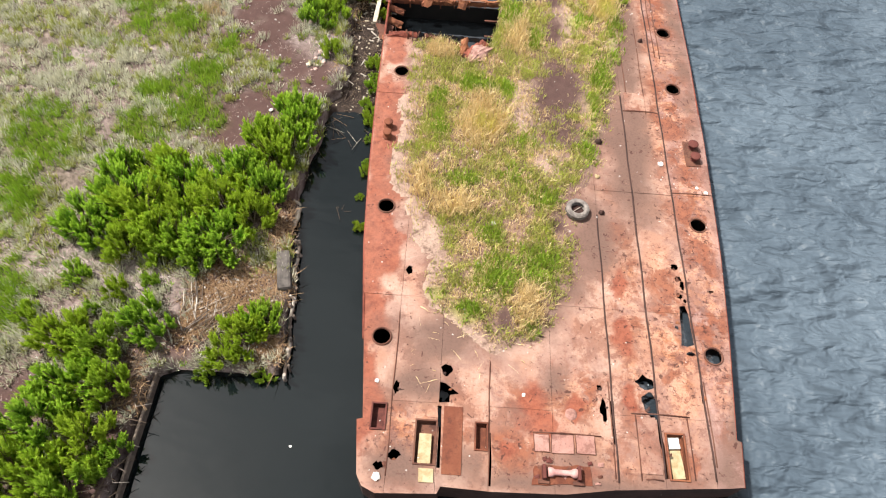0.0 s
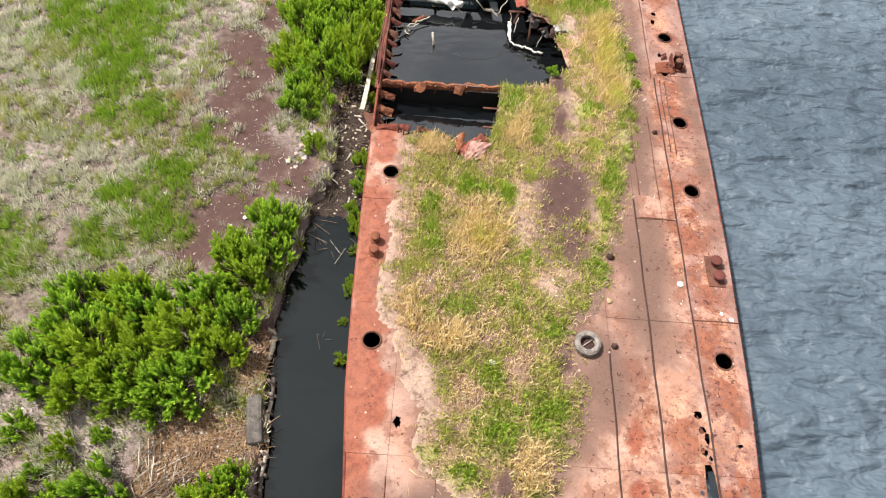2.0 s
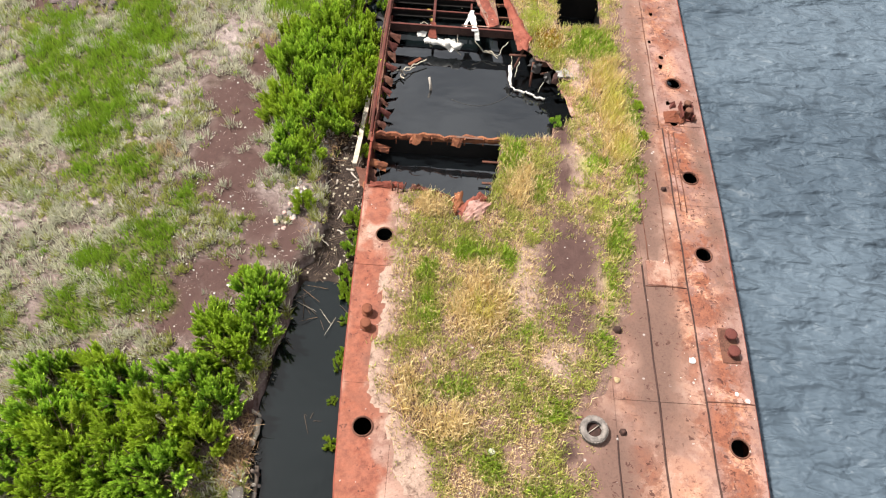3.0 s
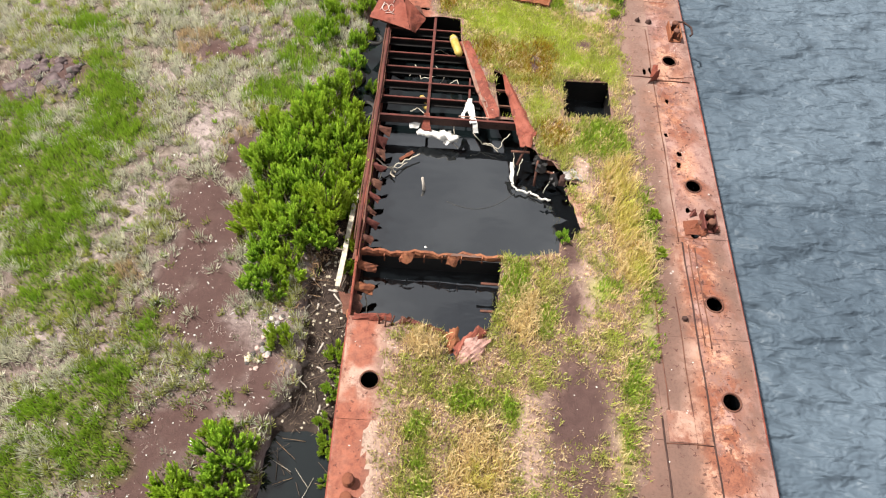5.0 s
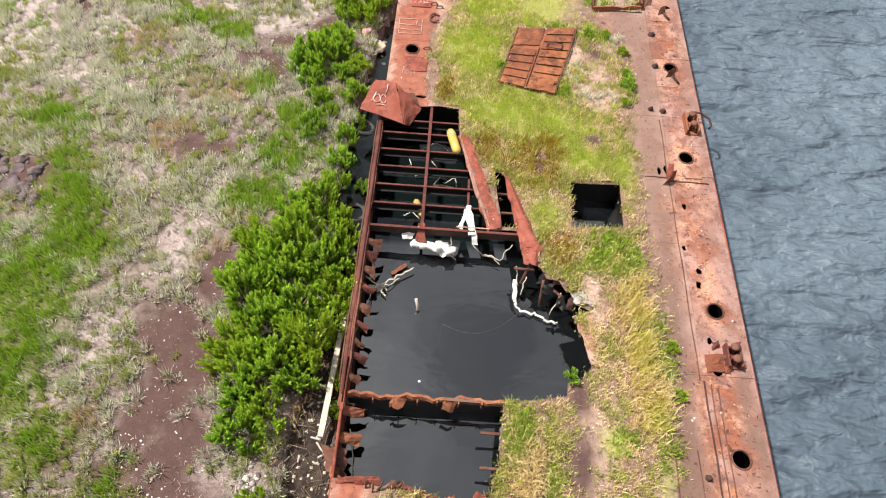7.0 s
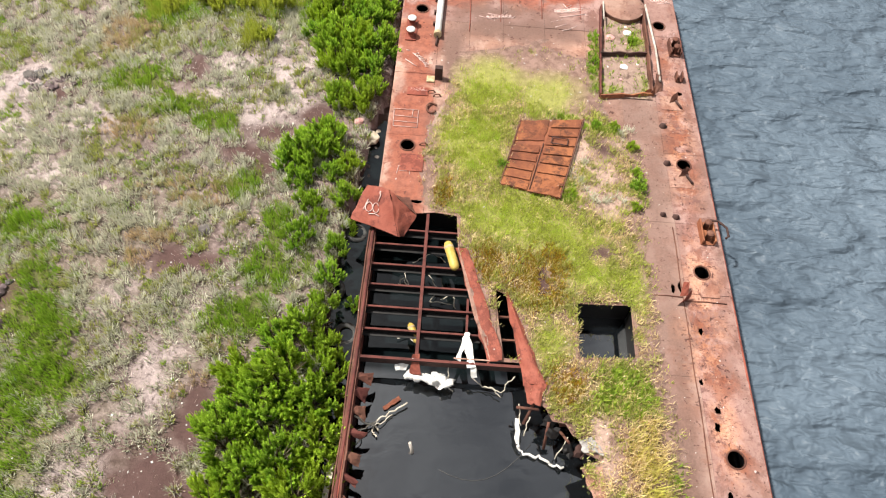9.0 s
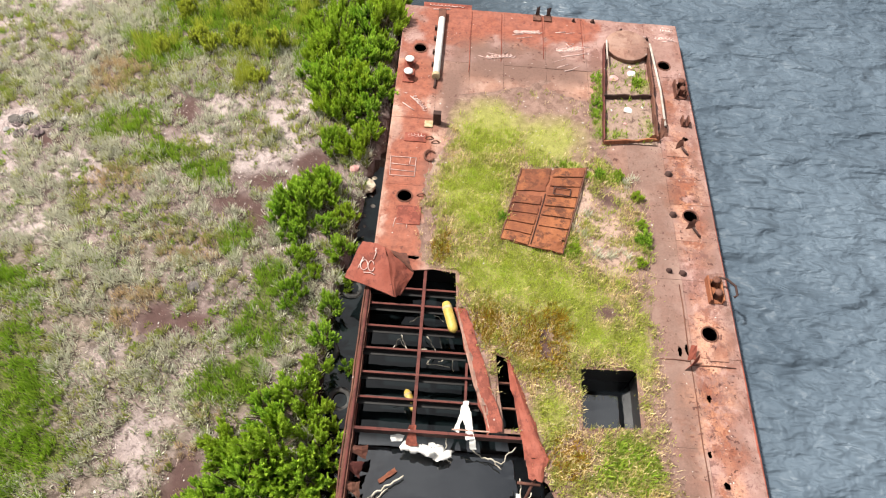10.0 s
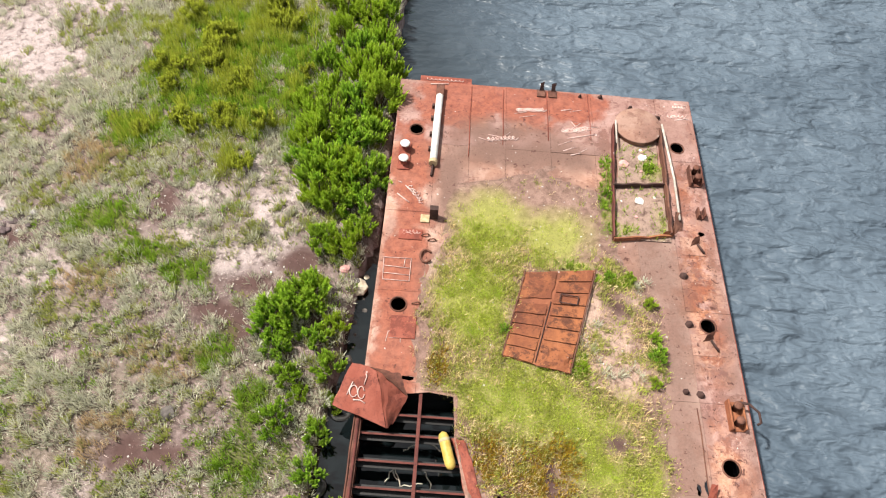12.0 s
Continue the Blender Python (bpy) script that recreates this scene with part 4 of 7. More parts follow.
for k in range(9):
    y = 11.35 + k * 0.63 + bk.uniform(-0.1, 0.1)
    drop = bk.uniform(-0.35, -0.1)
    barge_part("bracket", plate([(-0.86, y, -0.06), (-0.86, y + 0.2, -0.08), (-0.86 + bk.uniform(0.4, 0.65), y + bk.uniform(-0.1, 0.3), drop - 0.1), (-0.86 + bk.uniform(0.35, 0.55), y - bk.uniform(0.05, 0.25), drop - 0.2)], 0.025, 4, 4, 0.1, 0.02, 0.03), MAROON if k % 2 else BROWN)
for y in (9.4, 10.2):
    barge_part("bracket", plate([(-0.86, y, -0.25), (-0.85, y + 0.3, -0.2), (-0.2, y + 0.35, -0.5), (-0.25, y + 0.05, -0.6)], 0.025, 4, 4, 0.08, 0.03, 0.05), ORANGE)
for y, z in ((8.9, -0.3), (9.95, -0.35)):
    barge_part("frame_stub", a_box(3.3, y, z, 4.1, y + 0.08, z + 0.05), BROWN)
barge_part("torn_flap", plate([(-1.35, 9.3, -0.3), (-0.6, 9.2, -0.35), (-0.55, 8.5, -0.5), (-1.15, 8.6, -0.55)], 0.03, 5, 5, 0.12, 0.03, 0.06), BROWN, "brown broken hull flange")
barge_part("torn_flap", plate([(-1.05, 9.0, -0.45), (-0.75, 8.9, -0.4), (-0.7, 8.2, -0.3), (-0.95, 8.2, -0.35)], 0.03, 4, 5, 0.05, 0.03, 0.04), ORANGE)

# curled edges round the first pool
barge_part("torn_flap", plate([(2.55, 7.05, 0.02), (3.55, 8.0, 0.05), (3.25, 8.15, 0.22), (2.45, 7.45, 0.18)], 0.025, 8, 4, 0.1, 0.03, 0.04), RED, "faded red torn plate curled upwards")
barge_part("torn_flap", plate([(2.75, 7.2, 0.1), (3.2, 7.35, 0.12), (3.15, 7.75, 0.3), (2.85, 7.65, 0.28)], 0.025, 5, 4, 0.12, 0.03, 0.05), PINKISH)
barge_part("torn_flap", plate([(2.1, 7.95, 0.02), (2.35, 7.9, 0.05), (2.5, 7.35, -0.1), (2.3, 7.25, -0.2)], 0.025, 4, 4, 0.12, 0.03, 0.05), ORANGE)
barge_part("torn_flap", plate([(0.7, 8.12, 0.03), (1.15, 8.1, 0.03), (1.05, 8.3, 0.25), (0.75, 8.28, 0.2)], 0.025, 5, 3, 0.05, 0.04, 0.05), BROWN)
barge_part("torn_flap", plate([(-0.75, 8.15, 0.03), (0.5, 8.2, 0.03), (0.45, 8.4, 0.16), (-0.7, 8.35, 0.14)], 0.03, 9, 4, 0.08, 0.02, 0.04), RED, "red deck edge curled upwards")
barge_part("torn_flap", plate([(1.0, 8.1, 0.03), (2.2, 7.75, 0.03), (2.15, 7.95, 0.17), (1.05, 8.28, 0.15)], 0.03, 8, 4, 0.07, 0.02, 0.04), MAROON)
barge_part("torn_flap", plate([(2.3, 7.35, 0.05), (2.62, 7.4, 0.06), (2.6, 7.95, 0.42), (2.32, 7.9, 0.36)], 0.03, 5, 6, 0.14, 0.03, 0.05), ORANGE, "orange curled tongue of deck plate")
barge_part("torn_flap", plate([(2.5, 6.85, 0.08), (3.35, 7.0, 0.1), (3.6, 7.75, 0.22), (2.75, 7.4, 0.26)], 0.03, 8, 6, 0.16, 0.04, 0.06), PINKISH, "faded red buckled plate at the pool edge")
barge_part("edge_bar", tube(wavy([(2.6, 7.45, -0.04), (3.2, 7.9, 0.0), (3.9, 8.5, 0.0)], 4, 0.03), 0.045, 7), DARK)
for k, (x, y) in enumerate(((0.1, 8.1), (0.3, 8.0), (0.5, 8.05))):
    barge_part("bent_bar", tube([(x, y, 0.0), (x + 0.02, y + 0.06, 0.2), (x - 0.08 + 0.08 * k, y + 0.2, 0.34)], 0.03, 6), BROWN)
# deck lip by the large pool and its broken framing
barge_part("deck_lip", plate([(6.25, 13.9, 0.05), (6.85, 14.0, 0.1), (7.0, 12.2, 0.1), (6.7, 12.3, 0.05)], 0.03, 5, 9, 0.04, 0.015, 0.04), DECK, "salmon torn deck edge")
barge_part("deck_lip", plate([(6.15, 14.75, 0.03), (6.75, 14.9, 0.06), (6.95, 14.35, 0.06), (6.3, 14.4, 0.02)], 0.06, 5, 4, 0.08, 0.03, 0.05), STONE)
fr = random.Random(12)
for k in range(9):
    x, y = fr.uniform(5.2, 6.3), fr.uniform(14.4, 16.1)
    barge_part("torn_flap", plate([(x, y, 0.0), (x + 0.3, y + fr.uniform(-0.1, 0.2), 0.04), (x + 0.25, y - 0.3, -0.25), (x - 0.1, y - 0.2, -0.3)], 0.025, 3, 3, 0.06, 0.04, 0.06), fr.choice((BROWN, SHADED, DARK)))
for a, b in (((4.95, 16.1, 0.0), (4.55, 15.3, -0.45)), ((4.3, 15.75, -0.2), (5.0, 15.7, -0.15)), ((5.9, 14.7, -0.1), (5.7, 15.3, -0.7)), ((5.3, 15.3, -0.1), (5.25, 14.7, -0.9))):
    barge_part("frame_bar", tube([a, b], 0.05, 6), BROWN)

# beams over the grid hold: maroon tops, webs coloured dark for the shade below
barge_part("cross_beam", a_box(-0.86, 17.02, -0.44, 4.55, 17.07, -0.06), DARK)
barge_part("beam_flange", a_box(-0.86, 17.0, -0.058, 4.55, 17.09, -0.03), MAROON)
barge_part("long_beam", a_box(0.98, 17.2, -0.28, 1.09, 22.9, -0.06), MAROON)
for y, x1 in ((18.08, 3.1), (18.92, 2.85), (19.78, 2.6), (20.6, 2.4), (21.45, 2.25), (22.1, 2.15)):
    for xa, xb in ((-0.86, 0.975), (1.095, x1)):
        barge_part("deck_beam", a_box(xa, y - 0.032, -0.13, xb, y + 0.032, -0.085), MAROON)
        barge_part("beam_web", a_box(xa, y - 0.012, -0.342, xb, y + 0.012, -0.132), SHADED)
        # added dark slab, standing in for the black reflections along each beam
        barge_part("beam_foot", a_box(xa, y - 0.15, -0.38, xb, y + 0.15, -0.345), SHADED)
barge_part("long_beam", a_box(2.6, 18.1, -0.3, 2.68, 19.5, -0.2), MAROON)
for y in (18.0, 18.85):
    barge_part("deck_beam", a_box(3.6, y, -0.25, 4.4, y + 0.06, -0.15), BROWN)
barge_part("gusset", plate([(0.92, 17.25, -0.03), (1.14, 17.25, -0.03), (1.2, 16.7, -0.4), (0.85, 16.72, -0.4)], 0.03, 3, 4, 0.0, 0.02, 0.03), RED)
# peeled deck strips
barge_part("peeled_strip", plate([(2.1, 21.5, -0.08), (2.6, 21.3, 0.12), (3.85, 17.2, 0.14), (3.35, 17.1, -0.08)], 0.03, 4, 14, 0.07, 0.02, 0.05), RED, "red peeled strip of deck plate")
barge_part("peeled_strip", plate([(3.9, 19.75, 0.0), (4.02, 19.72, 0.03), (5.2, 16.4, 0.2), (4.5, 16.4, 0.02)], 0.03, 5, 12, 0.16, 0.02, 0.04), RED, "red peeled and bulging deck plate")
barge_part("peeled_strip", plate([(4.5, 16.42, 0.03), (5.2, 16.42, 0.2), (4.98, 15.75, 0.12), (4.65, 15.8, 0.02)], 0.03, 5, 4, 0.16, 0.02, 0.04), RED)
# folded plate at the end of the grid hold
barge_part("folded_plate", plate([(-1.75, 22.15, 0.35), (0.05, 21.5, 0.3), (-0.42, 23.25, 0.72), (-1.25, 23.5, 0.6)], 0.03, 6, 6, 0.05, 0.02, 0.03), RED, "red plate folded up like a tent")
barge_part("folded_plate", plate([(0.05, 21.5, 0.29), (0.2, 21.75, -0.02), (0.62, 22.7, -0.02), (-0.42, 23.25, 0.71)], 0.03, 6, 6, 0.02, 0.02, 0.03), RED)
barge_part("folded_plate", plate([(-0.42, 23.25, 0.71), (0.62, 22.7, 0.0), (0.3, 23.5, 0.0), (-1.2, 23.7, 0.0)], 0.03, 5, 5, 0.0, 0.02, 0.0), BROWN)
barge_part("folded_plate", plate([(-1.75, 22.15, 0.34), (-1.25, 23.5, 0.59), (-0.9, 23.5, -0.1), (-0.9, 22.3, -0.1)], 0.03, 5, 5, 0.0, 0.02, 0.02), BROWN)

# weld seams
for x, y0, y1 in ((7.42, -9.4, -0.2), (8.77, -9.2, 5.7), (10.22, -9.2, 12.0), (10.1, 12.0, 23.0), (0.85, -9.6, -4.5), (9.0, 5.8, 10.0), (3.73, -9.7, -6.0), (3.6, 33.8, 37.0), (5.5, 34.2, 37.0), (2.2, 33.0, 37.0), (7.3, 34.4, 37.0), (9.7, 4.8, 9.8), (10.42, 8.1, 11.9), (10.62, 8.0, 11.8), (8.08, -9.3, -7.4), (9.62, -9.2, -7.4), (7.34, -9.3, -6.4), (10.3, -8.8, -6.2)):
    n = int((y1 - y0) / 0.8)
    line = [(x + 0.015 * math.sin(k * 1.7), y0 + (y1 - y0) * k / n, float(steel_height(np.array([x]), np.array([y0 + (y1 - y0) * k / n]))[0]) + 0.012) for k in range(n + 1)]
    barge_part("weld_seam", tube(line, 0.03 if x in (7.42, 8.77, 10.22) else 0.02, 5), DARK if x in (7.42, 8.77, 10.22) else BROWN if y0 < 30 else RED)
for x0, x1, y in ((8.8, 10.2, 4.9), (10.25, 11.7, 1.0), (9.0, 10.1, 20.05), (10.15, 11.6, 19.9), (7.95, 9.7, -7.35), (5.0, 7.0, -8.1), (8.2, 8.7, -9.25)):
    barge_part("weld_seam", tube([(x0, y, 0.015), ((x0 + x1) / 2, y + 0.02, 0.02), (x1, y - 0.01, 0.015)], 0.02, 5), BROWN)

# torn curled bits round the bow openings
cr = random.Random(77)
for x, y in ((9.86, -2.2), (10.02, -2.7), (9.9, -3.3), (10.16, -3.2), (9.82, -4.2), (10.14, -5.2), (8.3, -6.2), (8.72, -6.7), (8.42, -7.3), (7.1, -6.7), (7.28, -7.2), (2.3, -6.5), (2.5, -7.0), (0.75, -9.2), (1.1, -9.1), (1.0, -7.1), (8.9, -8.6), (10.3, -6.8)):
    a, s = cr.uniform(0, 6.28), cr.uniform(0.08, 0.16)
    barge_part("torn_flap", plate([(x, y, 0.02), (x + s * math.cos(a), y + s * math.sin(a), 0.03), (x + s * math.cos(a) - s * 0.8 * math.sin(a), y + s * math.sin(a) + s * 0.8 * math.cos(a), cr.uniform(-0.12, 0.1)), (x - s * 0.6 * math.sin(a), y + s * 0.6 * math.cos(a), 0.0)], 0.015, 3, 3, 0.02, 0.01, 0.02), cr.choice((BROWN, ORANGE, DARK)))

# manhole rims
rim_mesh = None
for x, y in MANHOLES:
    h = float(steel_height(np.array([x]), np.array([y]))[0])
    if rim_mesh is None:
        ob = part("manhole_rim", lathe([(0.265, -0.05), (0.265, 0.03), (0.285, 0.038), (0.31, 0.025), (0.315, -0.03), (0.265, -0.05)], 22), BROWN, barge, "", ORIGIN @ Matrix.Translation((x, y, h)))
        rim_mesh = ob.data
    else:
        part("manhole_rim", rim_mesh, BROWN, barge, "", ORIGIN @ Matrix.Translation((x, y, h)))

# recess trays with frames
for k, (x0, y0, x1, y1) in enumerate(RECESSES):
    fm = (BROWN, ORANGE, MAROON, RUSTRED)[k]
    for a, b, c, d in ((x0 - 0.05, y0 - 0.05, x1 + 0.05, y0), (x0 - 0.05, y1, x1 + 0.05, y1 + 0.05), (x0 - 0.05, y0, x0, y1), (x1, y0, x1 + 0.05, y1)):
        barge_part("recess_frame", a_box(a, b, -0.2, c, d, 0.05, bevel=0.006), fm)
    barge_part("recess_floor", a_box(x0, y0, -0.24, x1, y1, -0.2), fm)

# patch plates
for x0, y0, x1, y1, mat in ((-0.25, 28.8, 0.62, 29.25, RED), (-0.2, 24.75, 0.68, 25.6, RED), (2.4, -9.47, 2.96, -7.5, RUSTRED), (5.04, -8.66, 5.47, -8.15, PINKISH), (5.54, -8.68, 6.18, -8.13, PINKISH), (6.25, -8.65, 6.8, -8.1, PINKISH), (8.9, 4.95, 9.9, 5.9, DECK),
                            (10.25, 24.9, 11.1, 25.7, DECK), (10.4, 29.0, 11.3, 29.8, DECK), (10.75, 20.1, 11.4, 20.6, DECK), (8.1, -9.1, 8.7, -7.5, DECK)):
    h = max(float(steel_height(np.array([a]), np.array([b]))[0]) for a in (x0, x1) for b in (y0, y1)) + 0.022
    me = barge_part("patch_plate", a_box(x0, y0, -0.01, x1, y1, h, bevel=0.006), mat)
    if mat is DECK:
        at = me.data.attributes.new("zone", "FLOAT_COLOR", "POINT")
        at.data.foreach_set("color", [0.25, 0.15, 0.2, 1.0] * len(me.data.vertices))


# dark seams round the square patches
for x0, y0, x1, y1 in ((5.04, -8.66, 5.47, -8.15), (5.54, -8.68, 6.18, -8.13), (6.25, -8.65, 6.8, -8.1)):
    ring5 = [(x0, y0, 0.022), (x1, y0, 0.022), (x1, y1, 0.022), (x0, y1, 0.022), (x0, y0 + 0.02, 0.022)]
    barge_part("patch_weld", tube(wavy(ring5, 3, 0.012), 0.014, 5), BROWN)
# swollen boss and the old bow roller
barge_part("deck_boss", lathe([(0.19, -0.02), (0.18, 0.01), (0.13, 0.035), (0.07, 0.05), (0.0005, 0.052)], 20, Matrix.Translation((6.15, -7.5, 0.0)), 0.008), PINKISH, "faded pink swollen boss")
roller_base = barge_part("bow_roller", plate([(4.95, -9.6, 0.03), (6.65, -9.52, 0.03), (6.6, -9.0, 0.03), (5.05, -9.05, 0.03)], 0.05, 8, 4, 0.02, 0.012, 0.04), RUSTRED, "rust red roller bed at the bow")
part("roller", lathe([(0.1, -0.42), (0.135, -0.4), (0.13, -0.3), (0.085, -0.22), (0.08, 0.22), (0.13, 0.3), (0.135, 0.4), (0.1, 0.42)], 16, Matrix.Translation((5.8, -9.25, 0.15)) @ Matrix.Rotation(math.pi / 2, 4, "Y"), 0.004), PINK, roller_base, "faded pink spool shaped roller")
for x in (5.28, 6.26):
    part("roller_cheek", a_box(x - 0.05, -9.46, 0.02, x + 0.05, -9.06, 0.3, bevel=0.03), MAROON, roller_base)
    part("roller_foot", a_box(x - 0.16, -9.56, 0.02, x + 0.16, -9.44, 0.1, bevel=0.02), BROWN, roller_base)
for k in range(14):
    x, y = rnd.uniform(4.7, 6.9), rnd.uniform(-9.55, -8.85)
    barge_part("rust_scale", plate([(x, y, 0.03), (x + rnd.uniform(0.08, 0.2), y, 0.035), (x + rnd.uniform(0.08, 0.18), y + rnd.uniform(0.06, 0.16), 0.07), (x - 0.02, y + rnd.uniform(0.05, 0.14), 0.04)], 0.015, 3, 3, 0.02, 0.008, 0.02), (MAROON, PINKISH, BROWN)[k % 3])


def bollard(x, y, tall, r, mat, cap):
    m = Matrix.Translation((x, y, 0))
    ob = barge_part("bollard", lathe([(r * 1.5, -0.03), (r * 1.5, 0.03), (r, 0.035), (r * 0.95, tall * 0.75), (r * 1.35, tall * 0.82), (r * 1.4, tall * 0.95), (r * 1.1, tall)], 16, m), mat)
    if cap is not None:
        part("bollard_cap", lathe([(r * 1.38, tall * 0.96), (r * 1.42, tall + 0.015), (r * 0.9, tall + 0.04), (0.0005, tall + 0.045)], 16, m), cap, ob, "white painted cap")


for y in (32.42, 33.18):
    bollard(-0.38, y, 0.36, 0.14, RED, WHITE)
for y in (2.8, 3.3):
    bollard(-0.24, y - 0.05, 0.3, 0.12, RUSTRED, None)
for y in (2.62, 3.2):
    bollard(11.26, y, 0.3, 0.14, MAROON, None)
barge_part("bollard_base", a_box(10.95, 2.3, 0, 11.5, 3.5, 0.05, bevel=0.01), BROWN)
barge_part("bollard_base", a_box(-0.62, 32.1, -0.02, -0.14, 33.5, 0.045, bevel=0.01), RED)


def mooring_frame(x, y, mat, posts=True, size=(0.5, 0.9)):
    w, d = size
    base = barge_part("mooring_bitt", a_box(x - w / 2, y - d / 2, -0.02, x + w / 2, y + d / 2, 0.06, bevel=0.015), mat)
    for dx in (-w / 2, w / 2 - 0.06):
        part("bitt_cheek", a_box(x + dx, y - d / 2, 0.06, x + dx + 0.06, y + d / 2, 0.3, bevel=0.01), mat, base)
    if posts:
        for dy in (-d / 4, d / 4):
            part("bitt_post", lathe([(0.1, 0.05), (0.1, 0.38), (0.14, 0.4), (0.13, 0.46), (0.05, 0.48)], 14, Matrix.Translation((x, y + dy, 0))), BROWN, base)
    return base


mooring_frame(11.38, 32.75, BROWN)
hook = mooring_frame(11.3, 22.8, ORANGE, True, (0.5, 1.0))
part("hook_arm", tube([(11.3, 23.15, 0.42), (11.65, 23.1, 0.45), (11.95, 22.85, 0.4), (12.0, 22.55, 0.3), (11.9, 22.5, 0.22)], 0.045, 7), DARK, hook, "dark curved hook over the deck edge")
mooring_frame(11.22, 12.85, MAROON, True, (0.45, 0.8))
for k, (x, y) in enumerate(((10.75, 13.15), (10.95, 12.75), (11.0, 12.35), (11.45, 13.2), (11.5, 12.5), (10.7, 12.55))):
    barge_part("torn_flap", plate([(x - 0.12, y - 0.05, 0.02), (x + 0.14, y, 0.03), (x + 0.1, y + 0.18, 0.2), (x - 0.08, y + 0.14, 0.12)], 0.025, 3, 3, 0.04, 0.02, 0.04), (MAROON, BROWN, RUSTRED)[k % 3])
mooring_frame(11.35, 30.9, BROWN, False, (0.3, 0.4))
barge_part("side_plate", plate([(10.35, 12.3, 0.03), (10.95, 12.35, 0.06), (10.95, 12.95, 0.06), (10.35, 12.9, 0.03)], 0.02, 3, 3, 0.03, 0.01, 0.02), RUSTRED)
for x, y, s in ((10.28, 26.07, 0.13), (10.34, 28.05, 0.14), (10.29, 23.47, 0.12), (9.81, 23.54, 0.1), (9.13, 36.44, 0.08), (10.25, 35.95, 0.1), (6.95, 36.9, 0.07), (7.85, 36.95, 0.09), (9.9, 9.0, 0.09), (7.6, -0.1, 0.1), (7.72, 3.2, 0.12)):
    barge_part("stub", lathe([(s * 1.3, -0.02), (s * 1.1, 0.05), (s * 0.7, 0.12), (s * 0.3, 0.2)], 6, Matrix.Translation((x, y, 0)) @ Matrix.Rotation(0.25, 4, "X"), 0.03), DARK)
barge_part("deck_bracket", plate([(9.85, 19.7, 0.0), (10.3, 20.0, 0.0), (10.3, 20.15, 0.42), (9.95, 19.75, 0.35)], 0.03, 3, 3, 0, 0.01, 0.02), RED)
barge_part("deck_bracket", plate([(10.0, 20.1, 0.0), (10.28, 20.1, 0.0), (10.28, 20.5, 0.3), (10.1, 20.5, 0.28)], 0.03, 3, 3, 0, 0.01, 0.02), RED)
for x, y in ((10.85, 25.45), (10.95, 29.45)):
    barge_part("deck_bracket", plate([(x - 0.2, y - 0.05, 0.02), (x + 0.2, y + 0.1, 0.02), (x + 0.12, y + 0.25, 0.35), (x - 0.1, y + 0.15, 0.3)], 0.03, 3, 3, 0, 0.01, 0.03), BROWN)
    barge_part("deck_bracket", tube([(x + 0.05, y, 0.15), (x + 0.3, y - 0.35, 0.05)], 0.05, 6), DARK)
for x in (5.25, 5.75):
    barge_part("stern_cleat", plate([(x - 0.1, 37.0, 0.0), (x + 0.12, 37.0, 0.0), (x + 0.1, 37.15, 0.5), (x - 0.06, 37.15, 0.42)], 0.05, 3, 4, 0, 0.01, 0.02), DARK)
    barge_part("stern_cleat", a_box(x - 0.18, 36.7, -0.01, x + 0.18, 37.1, 0.08, bevel=0.02), BROWN)
barge_part("towing_shackle", tube([(0.62 + 0.22 * (1 - math.cos(a)), 28.1 + 0.26 * math.sin(a), 0.05 + 0.03 * math.sin(2 * a)) for a in np.linspace(-2.4, 2.4, 14)], 0.045, 7), BROWN)
for x, y in ((0.62, 26.1), (0.75, 29.0), (1.0, 28.8)):
    barge_part("pad_eye", tube([(x - 0.15, y, 0.02), (x - 0.08, y, 0.12), (x + 0.08, y + 0.03, 0.12), (x + 0.16, y + 0.02, 0.02)], 0.03, 6), BROWN)
stub = barge_part("square_post", a_box(0.84, 29.78, -0.02, 1.16, 30.0, 0.62, bevel=0.015), DARK, "dark hollow square post")
part("flange", a_box(0.5, 29.6, 0.0, 0.84, 29.95, 0.06, bevel=0.01), CREAM, stub)

# open coaming with a round lid, near the stern
def coaming_wall(a, b, tall, mat=BROWN, thick=0.06):
    a, b = Vector(a), Vector(b)
    n = Vector((-(b - a).y, (b - a).x)).normalized() * thick
    k = max(2, int((b - a).length / 0.4))
    bm = bmesh.new()
    ring_rows = []
    for i in range(k + 1):
        p = a.lerp(b, i / k)
        t = tall + rnd.uniform(-0.12, 0.04)
        ring_rows.append([bm.verts.new((p.x, p.y, -0.03)), bm.verts.new((p.x, p.y, t)), bm.verts.new((p.x + n.x, p.y + n.y, t)), bm.verts.new((p.x + n.x, p.y + n.y, -0.03))])
    for r0, r1 in zip(ring_rows, ring_rows[1:]):
        for s in range(4):
            bm.faces.new((r0[s], r0[(s + 1) % 4], r1[(s + 1) % 4], r1[s]))
    bm.faces.new(ring_rows[0]), bm.faces.new(ring_rows[-1][::-1])
    return barge_part("coaming_wall", bm, mat)


